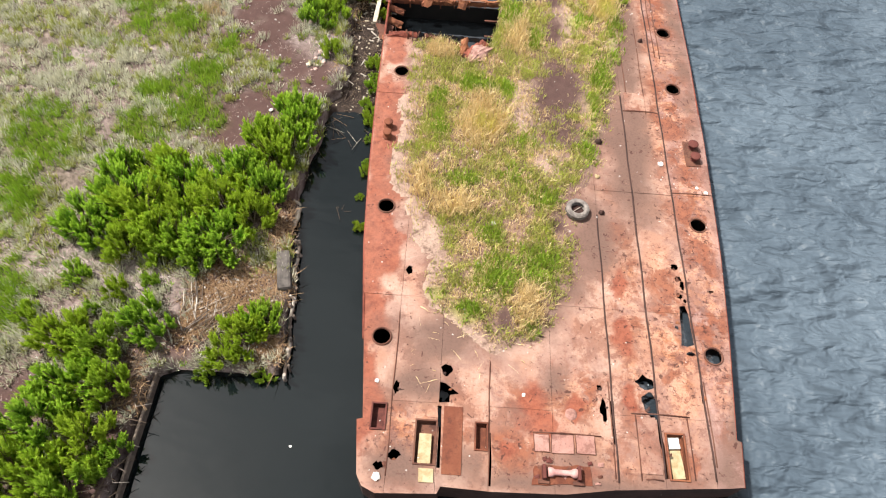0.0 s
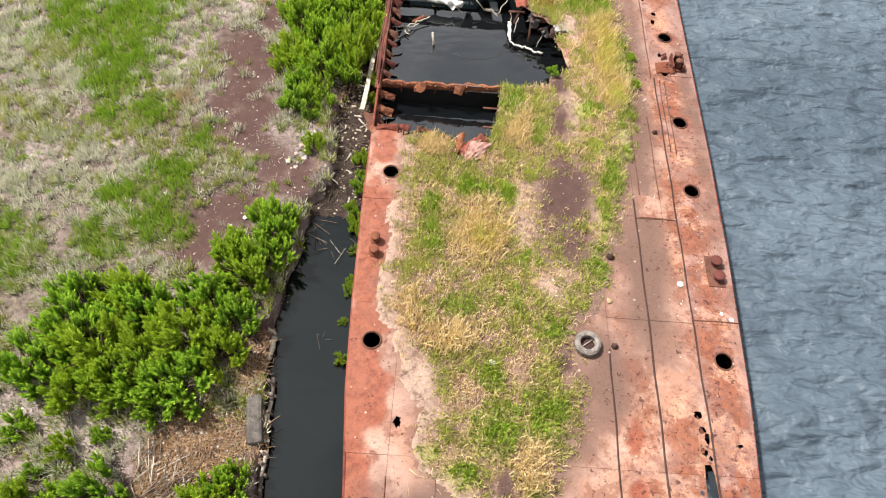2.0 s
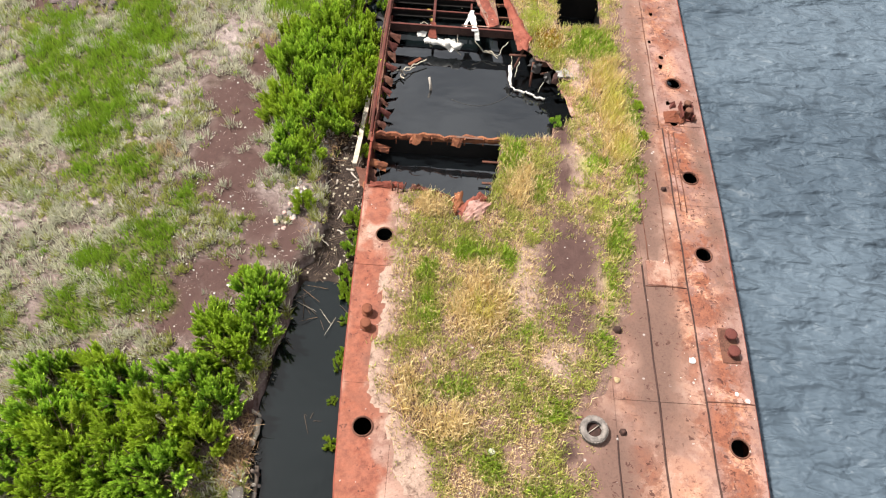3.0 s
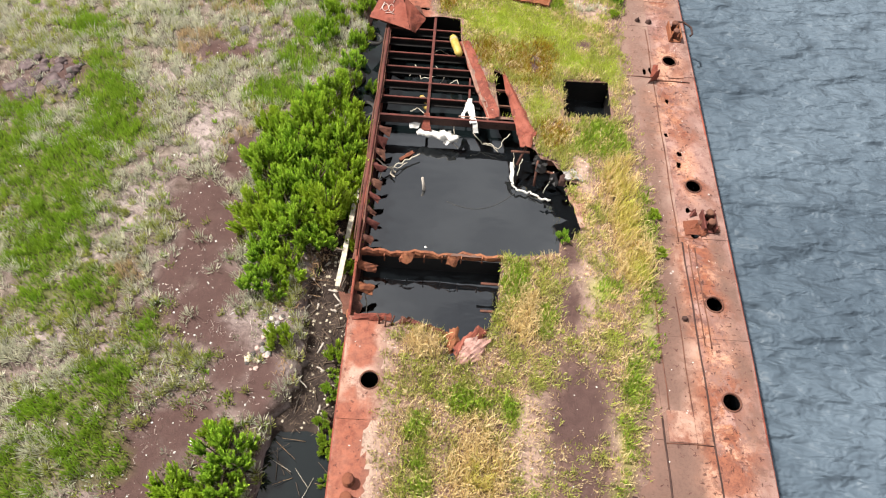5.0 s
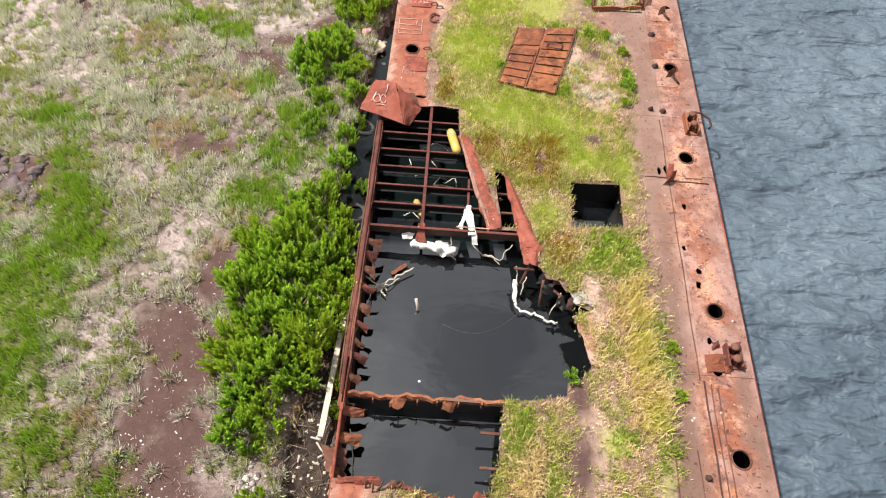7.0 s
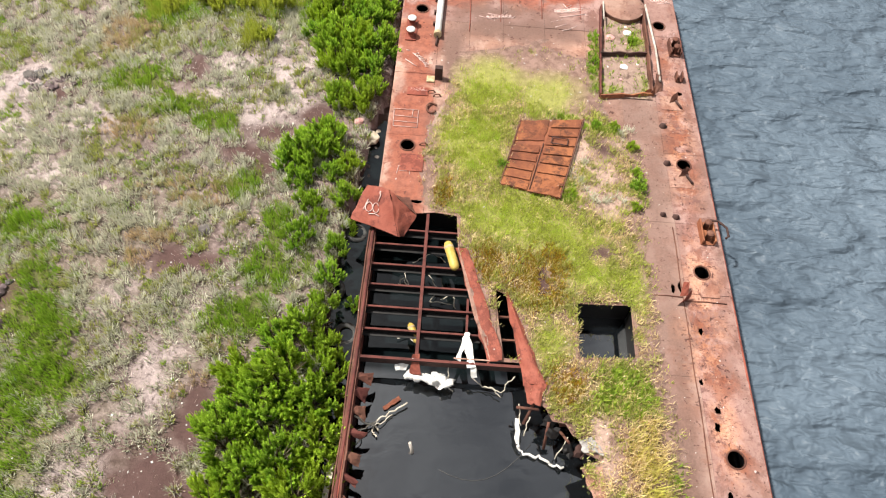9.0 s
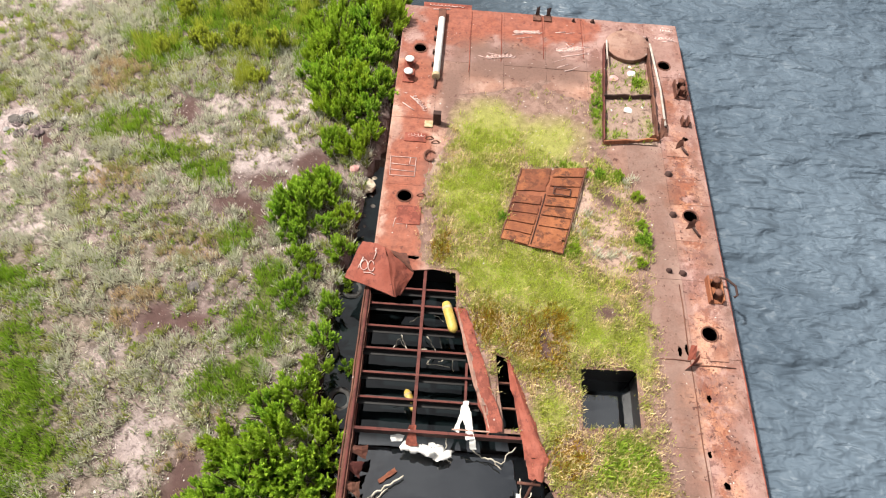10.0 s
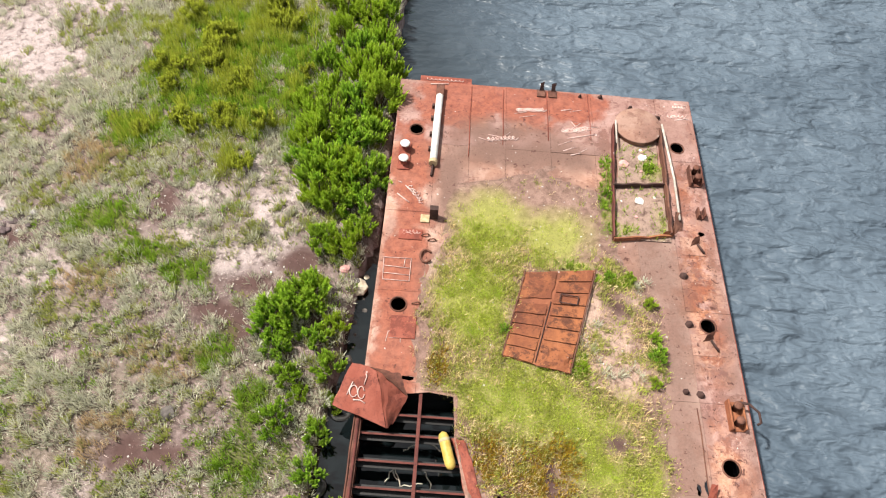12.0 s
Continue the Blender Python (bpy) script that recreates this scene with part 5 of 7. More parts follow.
coaming_wall((7.83, 29.35), (10.05, 29.72), 0.22, ORANGE)
coaming_wall((10.05, 29.75), (10.2, 35.1), 0.4)
coaming_wall((7.85, 29.42), (8.25, 35.1), 0.34, MAROON)
barge_part("torn_flap", plate([(9.5, 29.62, 0.02), (10.15, 29.75, 0.02), (10.2, 29.95, 0.34), (9.75, 29.75, 0.3)], 0.03, 4, 3, 0.04, 0.03, 0.04), ORANGE, "orange rusted corner piece")
coaming_wall((7.98, 31.9), (10.1, 32.15), 0.3, DARK)
barge_part("coaming_rail", tube([(10.42, 30.4, 0.28), (10.4, 32.3, 0.4), (10.24, 35.2, 0.42)], 0.05, 7), GREYWOOD, "pale weathered rail")
barge_part("coaming_rail", tube([(8.25, 34.0, 0.4), (8.3, 35.25, 0.42)], 0.04, 7), GREYWOOD)
barge_part("coaming_stay", plate([(10.15, 29.9, 0.0), (10.55, 30.1, 0.0), (10.5, 30.7, 0.35), (10.25, 30.7, 0.4)], 0.03, 3, 3, 0, 0.02, 0.03), BROWN)
barge_part("round_lid", lathe([(0.97, -0.02), (0.97, 0.24), (1.0, 0.26), (0.96, 0.3), (0.7, 0.27), (0.35, 0.3), (0.0005, 0.28)], 30, Matrix.Translation((9.28, 35.2, 0)), 0.012), DECK, "dusty brown round tank lid")
lid = [o for o in barge.children if o.name.startswith("round_lid")][0]
at = lid.data.attributes.new("zone", "FLOAT_COLOR", "POINT")
at.data.foreach_set("color", [0.0, 0.45, 0.0, 1.0] * len(lid.data.vertices))

# scribble on the folded plate
def on_fold(u, v):
    a, b, c, d = [Vector(p) for p in ((-1.75, 22.15, 0.35), (0.05, 21.5, 0.3), (-0.42, 23.25, 0.72), (-1.25, 23.5, 0.6))]
    p = a.lerp(b, u).lerp(d.lerp(c, u), v)
    p.z += 0.05 * math.sin(math.pi * u) * (0.4 + 0.6 * math.sin(math.pi * v)) + 0.03
    return p


for line in ([(0.32 + 0.09 * math.cos(a), 0.42 + 0.12 * math.sin(a)) for a in np.linspace(0, 6.0, 12)], [(0.5 + 0.08 * math.cos(a), 0.45 + 0.12 * math.sin(a)) for a in np.linspace(0.5, 6.2, 12)], [(0.2, 0.3), (0.25, 0.6), (0.3, 0.55)], [(0.55, 0.62), (0.62, 0.8), (0.58, 0.85)], [(0.35, 0.25), (0.5, 0.3), (0.6, 0.28)]):
    barge_part("chalk_stroke", tube([on_fold(u, v) for u, v in line], 0.018, 4), CHALK)

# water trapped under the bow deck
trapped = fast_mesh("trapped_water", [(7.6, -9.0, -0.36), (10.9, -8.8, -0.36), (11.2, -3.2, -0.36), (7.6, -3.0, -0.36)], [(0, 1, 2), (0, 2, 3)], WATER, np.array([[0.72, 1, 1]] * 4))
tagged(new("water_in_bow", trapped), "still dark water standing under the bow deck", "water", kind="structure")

# ---- soil on the deck ----
def soil_height(x, y):
    s = soil_amount(x, y)
    return steel_height(x, y) - 0.03 + 0.14 * s * (0.5 + 0.5 * fbm(x * 0.8, y * 0.8, 44)) + 0.04 * s * (fbm(x * 3, y * 3, 45) - 0.3)


def near_hole(x, y, grow=0.0):
    c = np.zeros(x.shape, bool)
    for poly in OPENINGS[:5]:
        if grow:
            cx, cy = np.mean([p[0] for p in poly]), np.mean([p[1] for p in poly])
            poly = [(px + grow * np.sign(px - cx), py + grow * np.sign(py - cy)) for px, py in poly]
        c |= inside(poly, x, y)
    c |= (grow > 0.05) & inside([(3.7, 24.25), (5.95, 23.8), (7.05, 27.95), (4.45, 27.65)], x, y)
    c |= inside([(2.05, 21.5), (2.68, 21.35), (3.95, 17.2), (3.3, 17.1)], x, y) | inside([(3.9, 19.75), (4.05, 19.72), (5.3, 16.4), (5.0, 15.75), (4.5, 16.4)], x, y) if grow > 0.05 else False
    for px, py in MANHOLES:
        c |= (x - px) ** 2 + (y - py) ** 2 < 0.16
    return c


D_GOLD = [(8.25, 13.2, 0.5, 1.9), (8.5, 11.0, 0.4, 0.8), (3.4, 3.5, 0.55, 0.6)]
D_STRAW = [(3.3, 3.6, 1.05, 1.35), (8.25, 13.2, 0.7, 2.1), (8.5, 11.0, 0.7, 1.0), (1.6, 7.5, 0.6, 0.4), (4.9, -4.0, 0.6, 0.9), (2.3, -0.2, 0.9, 0.5), (4.6, 8.7, 0.5, 1.0), (1.0, 0.6, 0.6, 0.8)]
D_BARE = [(6.25, 5.4, 1.35, 3.2), (6.2, 9.0, 0.6, 1.6), (5.2, 20.3, 0.22, 0.8), (7.8, 26.5, 0.6, 0.7), (6.3, 11.2, 0.5, 1.0), (6.0, -0.8, 0.3, 0.4), (7.4, 21.6, 0.6, 0.4), (4.2, -4.6, 0.3, 0.6)]
D_PALE = [(5.9, 2.3, 0.6, 0.6), (4.75, 4.8, 0.45, 1.5), (7.7, 25.2, 0.9, 1.6), (6.7, 9.8, 0.8, 2.6), (6.9, 14.6, 0.4, 1.4), (4.9, 4.6, 0.7, 1.8), (5.7, 1.8, 0.7, 0.6), (7.3, 5.0, 0.3, 1.2), (5.0, 5.9, 0.6, 0.5), (1.6, -1.6, 0.6, 0.8), (7.5, 24.1, 1.3, 0.9), (6.9, 26.2, 0.6, 1.1), (8.3, 26.8, 0.6, 0.5), (8.6, 8.6, 0.3, 0.5), (0.9, 28.2, 0.4, 0.8)]
D_GREEN = [(4.4, 1.2, 0.5, 0.4), (2.6, 0.9, 0.6, 0.4), (5.6, 0.3, 0.6, 0.4), (2.8, 5.7, 0.8, 0.35), (4.3, 5.6, 0.35, 0.5), (1.7, 3.4, 0.35, 0.6), (4.9, 2.9, 0.4, 0.4), (1.6, 5.0, 0.4, 0.5), (3.6, -1.4, 0.5, 0.4), (5.4, 8.6, 0.4, 0.7), (7.3, 9.8, 0.5, 0.5), (5.3, 12.0, 0.3, 0.4), (6.9, 16.0, 0.4, 0.4), (7.3, 2.8, 0.35, 0.9), (7.6, 4.6, 0.3, 1.2), (1.9, -3.75, 0.45, 0.3), (2.9, -4.4, 0.5, 0.45), (5.1, -4.9, 0.3, 0.4), (8.9, 8.5, 0.4, 3.0), (9.1, 12.6, 0.35, 1.6), (5.3, -2.6, 0.8, 0.9), (3.9, -3.0, 0.8, 0.8), (8.1, 6.6, 0.4, 1.2), (4.4, 9.7, 0.5, 1.2),
           (7.6, 16.4, 1.0, 0.9), (9.0, 25.0, 0.4, 0.9), (8.0, 27.6, 1.0, 0.3), (6.4, 28.1, 0.7, 0.3), (7.8, 30.9, 0.3, 1.2), (6.3, 24.0, 0.4, 0.5), (9.8, 32.8, 0.5, 0.6)]
D_LIME = [(4.0, 23.0, 2.6, 1.6), (2.6, 26.5, 1.4, 2.6), (3.2, 29.6, 2.0, 1.8), (5.6, 22.0, 2.6, 1.4), (7.0, 20.6, 1.8, 0.9), (5.5, 29.3, 1.5, 1.3), (8.3, 20.4, 0.7, 1.2), (5.4, 18.0, 0.7, 1.0)]
D_HERB = [(5.0, 20.3, 1.1, 1.4), (3.2, 20.8, 0.7, 0.8), (1.5, 23.9, 0.35, 0.6), (5.9, 16.5, 0.6, 0.7)]


def deck_soil_zone(x, y):
    bare, pale = blobs(D_BARE, x, y, 0.4), blobs(D_PALE, x, y, 0.5)
    green = np.maximum(blobs(D_GREEN, x, y, 0.4), blobs(D_LIME, x, y, 0.4) * 0.95) * (1 - 0.7 * blobs(D_HERB, x, y, 0.4))
    rim = np.clip(1.15 - soil_amount(x, y) * 1.3, 0, 1)
    sandy = np.clip((5.5 - x) / 2, 0, 1) * np.clip((16 - y) / 3, 0, 1)
    return np.c_[np.maximum(bare, rim * 0.3 * (1 - sandy)), green * (1 - bare) * (1 - rim), np.maximum(0.72 * pale * (1 - bare), 0.85 * rim * sandy)]


sx, sy = np.arange(0.0, 10.2, 0.15), np.arange(-6.0, 33.0, 0.15)
SX, SY = [a.ravel() for a in np.meshgrid(sx, sy)]
amount = soil_amount(SX, SY)
use = (amount > 0.02) & ~near_hole(SX, SY, 0.03)
st = tris_of(len(sx), len(sy))
st = st[use[st].all(1)]
used, back = np.unique(st, return_inverse=True)
soil_mesh = fast_mesh("soil_layer", np.c_[SX, SY, soil_height(SX, SY)][used], back.reshape(-1, 3), DECK_SOIL, deck_soil_zone(SX[used], SY[used]), True)
tagged(new("soil_layer", soil_mesh), "thin brown soil drifted over the steel deck", "soil", kind="stuff")


# ---- grass and weeds ----
gen = np.random.default_rng(11)


def blades(x, y, z, tall, wide, lean, pieces=1, spread=0.0, bent=True):
    """Pointed blades, bent or straight."""
    if pieces > 1:
        x, y, z, tall = [np.repeat(a, pieces) for a in (x, y, z, tall)]
        dx, dy = gen.normal(0, spread, len(x)), gen.normal(0, spread, len(x))
        x, y = x + dx, y + dy
        tall = tall * gen.uniform(0.6, 1.15, len(x))
    n = len(x)
    a, b = gen.uniform(0, 2 * np.pi, n), gen.uniform(0, 2 * np.pi, n)
    w = wide * gen.uniform(0.6, 1.4, n) / 2
    ux, uy = np.cos(a) * w, np.sin(a) * w
    k = lean * gen.uniform(0.2, 1.0, n) * tall
    lx, ly = np.cos(b) * k, np.sin(b) * k
    if not bent:
        v = np.stack([np.c_[x - ux * 1.35, y - uy * 1.35, z - 0.03], np.c_[x + ux * 1.35, y + uy * 1.35, z - 0.03], np.c_[x + lx, y + ly, z + tall]], 1).reshape(-1, 3)
        return v, np.arange(n)[:, None] * 3 + [0, 1, 2]
    v = np.stack([np.c_[x - ux, y - uy, z - 0.03], np.c_[x + ux, y + uy, z - 0.03], np.c_[x + lx * 0.35 - ux * 0.8, y + ly * 0.35 - uy * 0.8, z + tall * 0.6], np.c_[x + lx * 0.35 + ux * 0.8, y + ly * 0.35 + uy * 0.8, z + tall * 0.6], np.c_[x + lx, y + ly, z + tall]], 1).reshape(-1, 3)
    s = np.arange(n)[:, None] * 5
    return v, np.concatenate([s + [0, 1, 3], s + [0, 3, 2], s + [2, 3, 4]], 0)


def tufts(name, label, x, y, z, wide, tall, count, blade, mat, lean=0.8):
    """Clumps of pointed blades: tall in the middle, leaning outwards at the rim."""
    n = len(x)
    rad, top, tone = gen.uniform(*wide, n), gen.uniform(*tall, n), gen.uniform(0, 1, n)
    rad, top, tone, cx, cy, cz = [np.repeat(a, count) for a in (rad, top, tone, x, y, z)]
    m = n * count
    a, r = gen.uniform(0, 2 * np.pi, m), np.sqrt(gen.uniform(0, 1, m))
    ox, oy = np.cos(a), np.sin(a)
    bx, by = cx + ox * rad * r * 0.7, cy + oy * rad * r * 0.7
    high = top * (1 - 0.5 * r ** 2) * gen.uniform(0.6, 1.15, m)
    out = lean * r * high * gen.uniform(0.5, 1.2, m)
    b, w = gen.uniform(0, 2 * np.pi, m), blade * gen.uniform(0.6, 1.4, m) / 2
    ux, uy = np.cos(b) * w, np.sin(b) * w
    tip = np.c_[bx + ox * out + gen.normal(0, 0.02, m), by + oy * out + gen.normal(0, 0.02, m), cz + high]
    v = np.stack([np.c_[bx - ux, by - uy, cz - 0.02], np.c_[bx + ux, by + uy, cz - 0.02], tip], 1).reshape(-1, 3)
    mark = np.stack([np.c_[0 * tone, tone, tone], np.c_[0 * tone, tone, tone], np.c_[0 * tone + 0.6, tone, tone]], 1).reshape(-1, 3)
    if n:
        tagged(new(name, fast_mesh(name, v, np.arange(m)[:, None] * 3 + [0, 1, 2], mat, mark)), label, "grass", kind="stuff")


def grow(name, label, x, y, z, tall, wide, lean, mat, pieces=1, spread=0.0):
    if not len(x):
        return
    v, t = blades(x, y, z, tall, wide, lean, pieces, spread, mat in (GREEN, STRAW) and pieces < 7)
    tagged(new(name, fast_mesh(name, v, t, mat)), label, "grass", kind="stuff")


def scatter(n, x0, y0, x1, y1):
    return gen.uniform(x0, x1, n), gen.uniform(y0, y1, n)


def chosen(p, x):
    return gen.uniform(0, 1, len(x)) < p


# on the land
x, y = scatter(150000, -26, -16, -0.9, 52)
far = np.interp(y, [-16, 12, 52], [-16, -22.5, -26])
ok = x > far
x, y = x[ok], y[ok]
z = land_height(x, y)
ok = z > -0.95
x, y, z = x[ok], y[ok], z[ok]
bare, pale, lush, litter = np.maximum(blobs(BARE, x, y, 0.55, 1.15), blobs(MUD, x, y)), blobs(PALE, x, y), blobs(LUSH, x, y, 0.6, 1.1), blobs(LITTER, x, y)
patch = np.clip((fbm(x * 0.55, y * 0.55, 201) - 0.36) * 3.4, 0, 1)
tuft = np.clip((fbm(x * 3.4, y * 3.4, 202) - 0.3) * 2.4, 0, 1)
k = chosen(lush * (0.45 + 0.55 * tuft) * 0.5, x)
grow("green_grass", "bright green tufted grass on the bank", x[k], y[k], z[k], gen.uniform(0.16, 0.34, k.sum()), 0.03, 0.6, GREEN, 5, 0.08)
plain_ground = (1 - lush) * (1 - 0.97 * bare) * (1 - litter)
thin_pale = 1 - np.where((y > 33) & (x < -13), 0.97, 0.78) * pale
k = chosen(plain_ground * thin_pale * (0.25 + 0.75 * tuft) * (0.35 + 0.65 * patch) * 0.12, x)
grow("sage_weed", "grey green weeds covering the bank", x[k], y[k], z[k], gen.uniform(0.08, 0.2, k.sum()), 0.026, 0.9, SAGE, 12, 0.11)
k = chosen(plain_ground * np.clip((fbm(x * 0.7, y * 0.7, 205) - 0.42) * 3, 0.1, 1) * 0.1 * np.interp(y, [14, 22], [1.0, 1.6]) + 0.08 * pale, x)
grow("dry_grass", "dry brownish grass and dead stalks on the bank", x[k], y[k], z[k], gen.uniform(0.05, 0.2, k.sum()), 0.016, 1.5, DRY, 5, 0.1)
k = chosen(0.035 * bare + 0.02 * pale, x)
grow("dead_stalks", "pale dead stalks lying on bare earth", x[k], y[k], z[k] + 0.03, gen.uniform(0.015, 0.04, k.sum()), 0.013, 8.0, DRY, 4, 0.16)

# clumps: each a small dome of blades that lean outwards
x, y = scatter(62000, -23, -15, -1.5, 49)
ok = x > np.interp(y, [-16, 12, 52], [-16, -21.5, -23])
x, y = x[ok], y[ok]
z = land_height(x, y)
ok = z > -0.92
x, y, z = x[ok], y[ok], z[ok]
bare, pale, lush, litter = np.maximum(blobs(BARE, x, y, 0.55, 1.15), blobs(MUD, x, y)), blobs(PALE, x, y), blobs(LUSH, x, y, 0.6, 1.1), blobs(LITTER, x, y)
plain_ground = (1 - lush) * (1 - 0.97 * bare) * (1 - litter) * (1 - np.where((y > 33) & (x < -13), 0.97, np.where((x > -8.5) & (y > 27), 0.85, 0.6)) * pale)
tan = blobs([(-11.2, 26.3, 1.3, 0.6), (-7.7, 23.5, 1.6, 0.7), (-6.2, 15.6, 0.7, 1.0), (-8.8, 21.0, 1.0, 0.8), (-5.6, 17.6, 0.5, 0.6), (-12.8, 32.0, 1.2, 1.4), (-8.6, 9.6, 0.8, 0.6)], x, y)
body = np.clip((fbm(x * 0.8, y * 0.8, 231) - 0.22) * 3.2, 0.25, 1)
greener = np.clip((fbm(x * 0.5, y * 0.5, 233) - 0.46) * 6, 0, 1)
k = chosen(plain_ground * body * (1 - 0.75 * tan) * (1 - 0.5 * greener) * 0.5, x)
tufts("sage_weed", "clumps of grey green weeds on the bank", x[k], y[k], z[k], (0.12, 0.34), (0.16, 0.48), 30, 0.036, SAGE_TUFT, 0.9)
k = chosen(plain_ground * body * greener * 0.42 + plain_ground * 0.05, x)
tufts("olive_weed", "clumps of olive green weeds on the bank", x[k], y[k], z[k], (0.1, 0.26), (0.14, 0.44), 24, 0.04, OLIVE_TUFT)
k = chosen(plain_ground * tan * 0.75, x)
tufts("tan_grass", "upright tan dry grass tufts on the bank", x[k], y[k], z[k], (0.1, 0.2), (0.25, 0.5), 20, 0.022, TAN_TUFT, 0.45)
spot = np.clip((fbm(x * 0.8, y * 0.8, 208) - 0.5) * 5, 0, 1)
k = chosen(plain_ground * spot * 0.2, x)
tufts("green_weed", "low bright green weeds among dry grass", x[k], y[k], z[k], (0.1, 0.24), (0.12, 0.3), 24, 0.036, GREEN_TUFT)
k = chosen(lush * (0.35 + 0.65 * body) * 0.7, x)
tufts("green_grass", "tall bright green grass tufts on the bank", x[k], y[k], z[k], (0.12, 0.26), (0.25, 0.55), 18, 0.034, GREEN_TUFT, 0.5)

x, y = scatter(5200, -14.5, 31.5, -4.6, 46)
k = chosen(blobs([(-9.6, 37.6, 2.3, 2.4), (-8.0, 41.0, 2.4, 2.6), (-11.2, 40.5, 1.2, 2.4), (-7.3, 34.3, 0.7, 0.6), (-7.6, 32.5, 0.5, 0.7), (-11.6, 33.9, 0.9, 0.7), (-5.6, 36.2, 0.35, 2.0), (-6.0, 34.4, 0.4, 0.4)], x, y, 0.7) * (0.25 + 0.75 * np.clip((fbm(x * 1.3, y * 1.3, 241) - 0.36) * 6, 0, 1)) * 0.62, x)
tufts("tall_grass", "tall yellow green grass tufts beyond the pale ground", x[k], y[k], land_height(x[k], y[k]), (0.14, 0.34), (0.4, 0.95), 30, 0.042, leafy("tall_tuft", (0.12, 0.17, 0.02), (0.55, 0.56, 0.07), (0.28, 0.36, 0.045), 0.6, (0.66, 0.68, 0.12), True), 0.4)

x, y = scatter(60000, -8, -8, -1.5, 14)
z = land_height(x, y)
ok = z > -0.95
x, y, z = x[ok], y[ok], z[ok]
litter, tuft = blobs(LITTER, x, y), np.clip((fbm(x * 3.4, y * 3.4, 202) - 0.3) * 2.4, 0, 1)
k = chosen(np.maximum(litter, blobs(MUD, x, y) * 0.35) * (0.2 + 0.5 * tuft), x)
grow("reed_litter", "tangled straw brown reed litter by the water", x[k], y[k], land_height(x[k], y[k]) + 0.02, gen.uniform(0.03, 0.14, k.sum()), 0.023, 4.5, REED, 6, 0.12)
x, y = scatter(9000, -2.6, 4.8, -0.95, 13.0)
z = land_height(x, y)
k = (z > -1.12) & (z < -0.8)
grow("reed_litter", "brown reed litter on the mud beside the hull", x[k][:600], y[k][:600], z[k][:600] + 0.02, gen.uniform(0.02, 0.08, len(z[k][:600])), 0.018, 7.0, WOODY, 2, 0.1)

# thin cover beyond the bank
x, y = scatter(9000, -60, -40, -14, 85)
k = (x < np.interp(y, [-16, 12, 52], [-15.5, -22, -25.5])) | (y < -15.5) | (y > 51.5)
x, y = x[k], y[k]
grow("sage_weed", "grey green weeds on the far bank", x, y, land_height(x, y), gen.uniform(0.2, 0.5, len(x)), 0.14, 0.9, SAGE, 6, 0.3)
k = chosen(np.clip((fbm(x * 0.15, y * 0.15, 219) - 0.45) * 5, 0, 1), x)
grow("green_grass", "green grass on the far bank", x[k], y[k], land_height(x[k], y[k]), gen.uniform(0.2, 0.5, k.sum()), 0.09, 0.7, GREEN, 8, 0.3)

# on the deck
x, y = scatter(95000, 0.1, -5.9, 10.1, 33.2)
a = soil_amount(x, y)
ok = (a > 0.15) & ~near_hole(x, y, 0.06)
x, y, a = x[ok], y[ok], a[ok]
z = soil_height(x, y)
bare, pale, straw, green, lime, herb = [blobs(s, x, y, 0.4) for s in (D_BARE, D_PALE, D_STRAW, D_GREEN, D_LIME, D_HERB)]
bare, pale = blobs(D_BARE, x, y, 0.4), blobs(D_PALE, x, y, 0.5)
tuft = np.clip((fbm(x * 2.6, y * 2.6, 212) - 0.33) * 3.2, 0, 1)
stern = np.clip((31.0 - 0.42 * np.clip(x - 2.0, 0, 9) - y + (fbm(x * 0.8, y * 0.8, 251) - 0.5) * 3) / 1.6, 0.06, 1)
free = (1 - 0.985 * bare) * (1 - 0.93 * pale) * a ** 1.8 * stern
gold = blobs(D_GOLD, x, y, 0.5)
k = chosen(free * straw * (1 - gold) * 0.8, x)
grow("golden_grass", "tall pale straw grass on the barge deck", x[k], y[k], z[k], gen.uniform(0.25, 0.55, k.sum()), 0.022, 0.8, STRAW, 6, 0.08)
k = chosen(free * gold * (0.4 + 0.6 * tuft) * 0.9, x)
grow("golden_grass", "tall golden dry grass on the barge deck", x[k], y[k], z[k], gen.uniform(0.3, 0.6, k.sum()), 0.022, 0.7, leafy("golden_blade", (0.42, 0.36, 0.07), (0.8, 0.7, 0.24), (0.52, 0.52, 0.11)), 6, 0.08)
k = chosen(free * green * (0.4 + 0.6 * tuft) * 0.85, x)
grow("green_grass", "bright green grass clumps on the barge deck", x[k], y[k], z[k], gen.uniform(0.15, 0.38, k.sum()), 0.034, 0.6, GREEN, 4, 0.07)
k = chosen(free * lime * (1 - straw) * (1 - green) * (1 - 0.97 * herb) * (0.35 + 0.65 * tuft) * 0.95, x)
grow("lime_grass", "yellow green short grass on the barge deck", x[k], y[k], z[k], gen.uniform(0.05, 0.14, k.sum()), 0.017, 0.8, LIME, 15, 0.09)
k = chosen(free * (1 - straw) * (1 - green) * (1 - 0.9 * lime) * tuft * 0.21, x)
grow("sage_weed", "grey green weeds on the barge deck", x[k], y[k], z[k], gen.uniform(0.08, 0.26, k.sum()), 0.025, 0.8, OLIVE, 22, 0.1)
k = chosen(free * (1 - straw) * (1 - lime * 0.93) * (1 - tuft) * 0.4 + free * 0.1 * (1 - lime) + 0.35 * a * blobs([(6.9, 12.0, 0.4, 2.0), (5.0, 4.8, 0.3, 1.2), (5.9, 2.3, 0.5, 0.5)], x, y, 0.4), x)
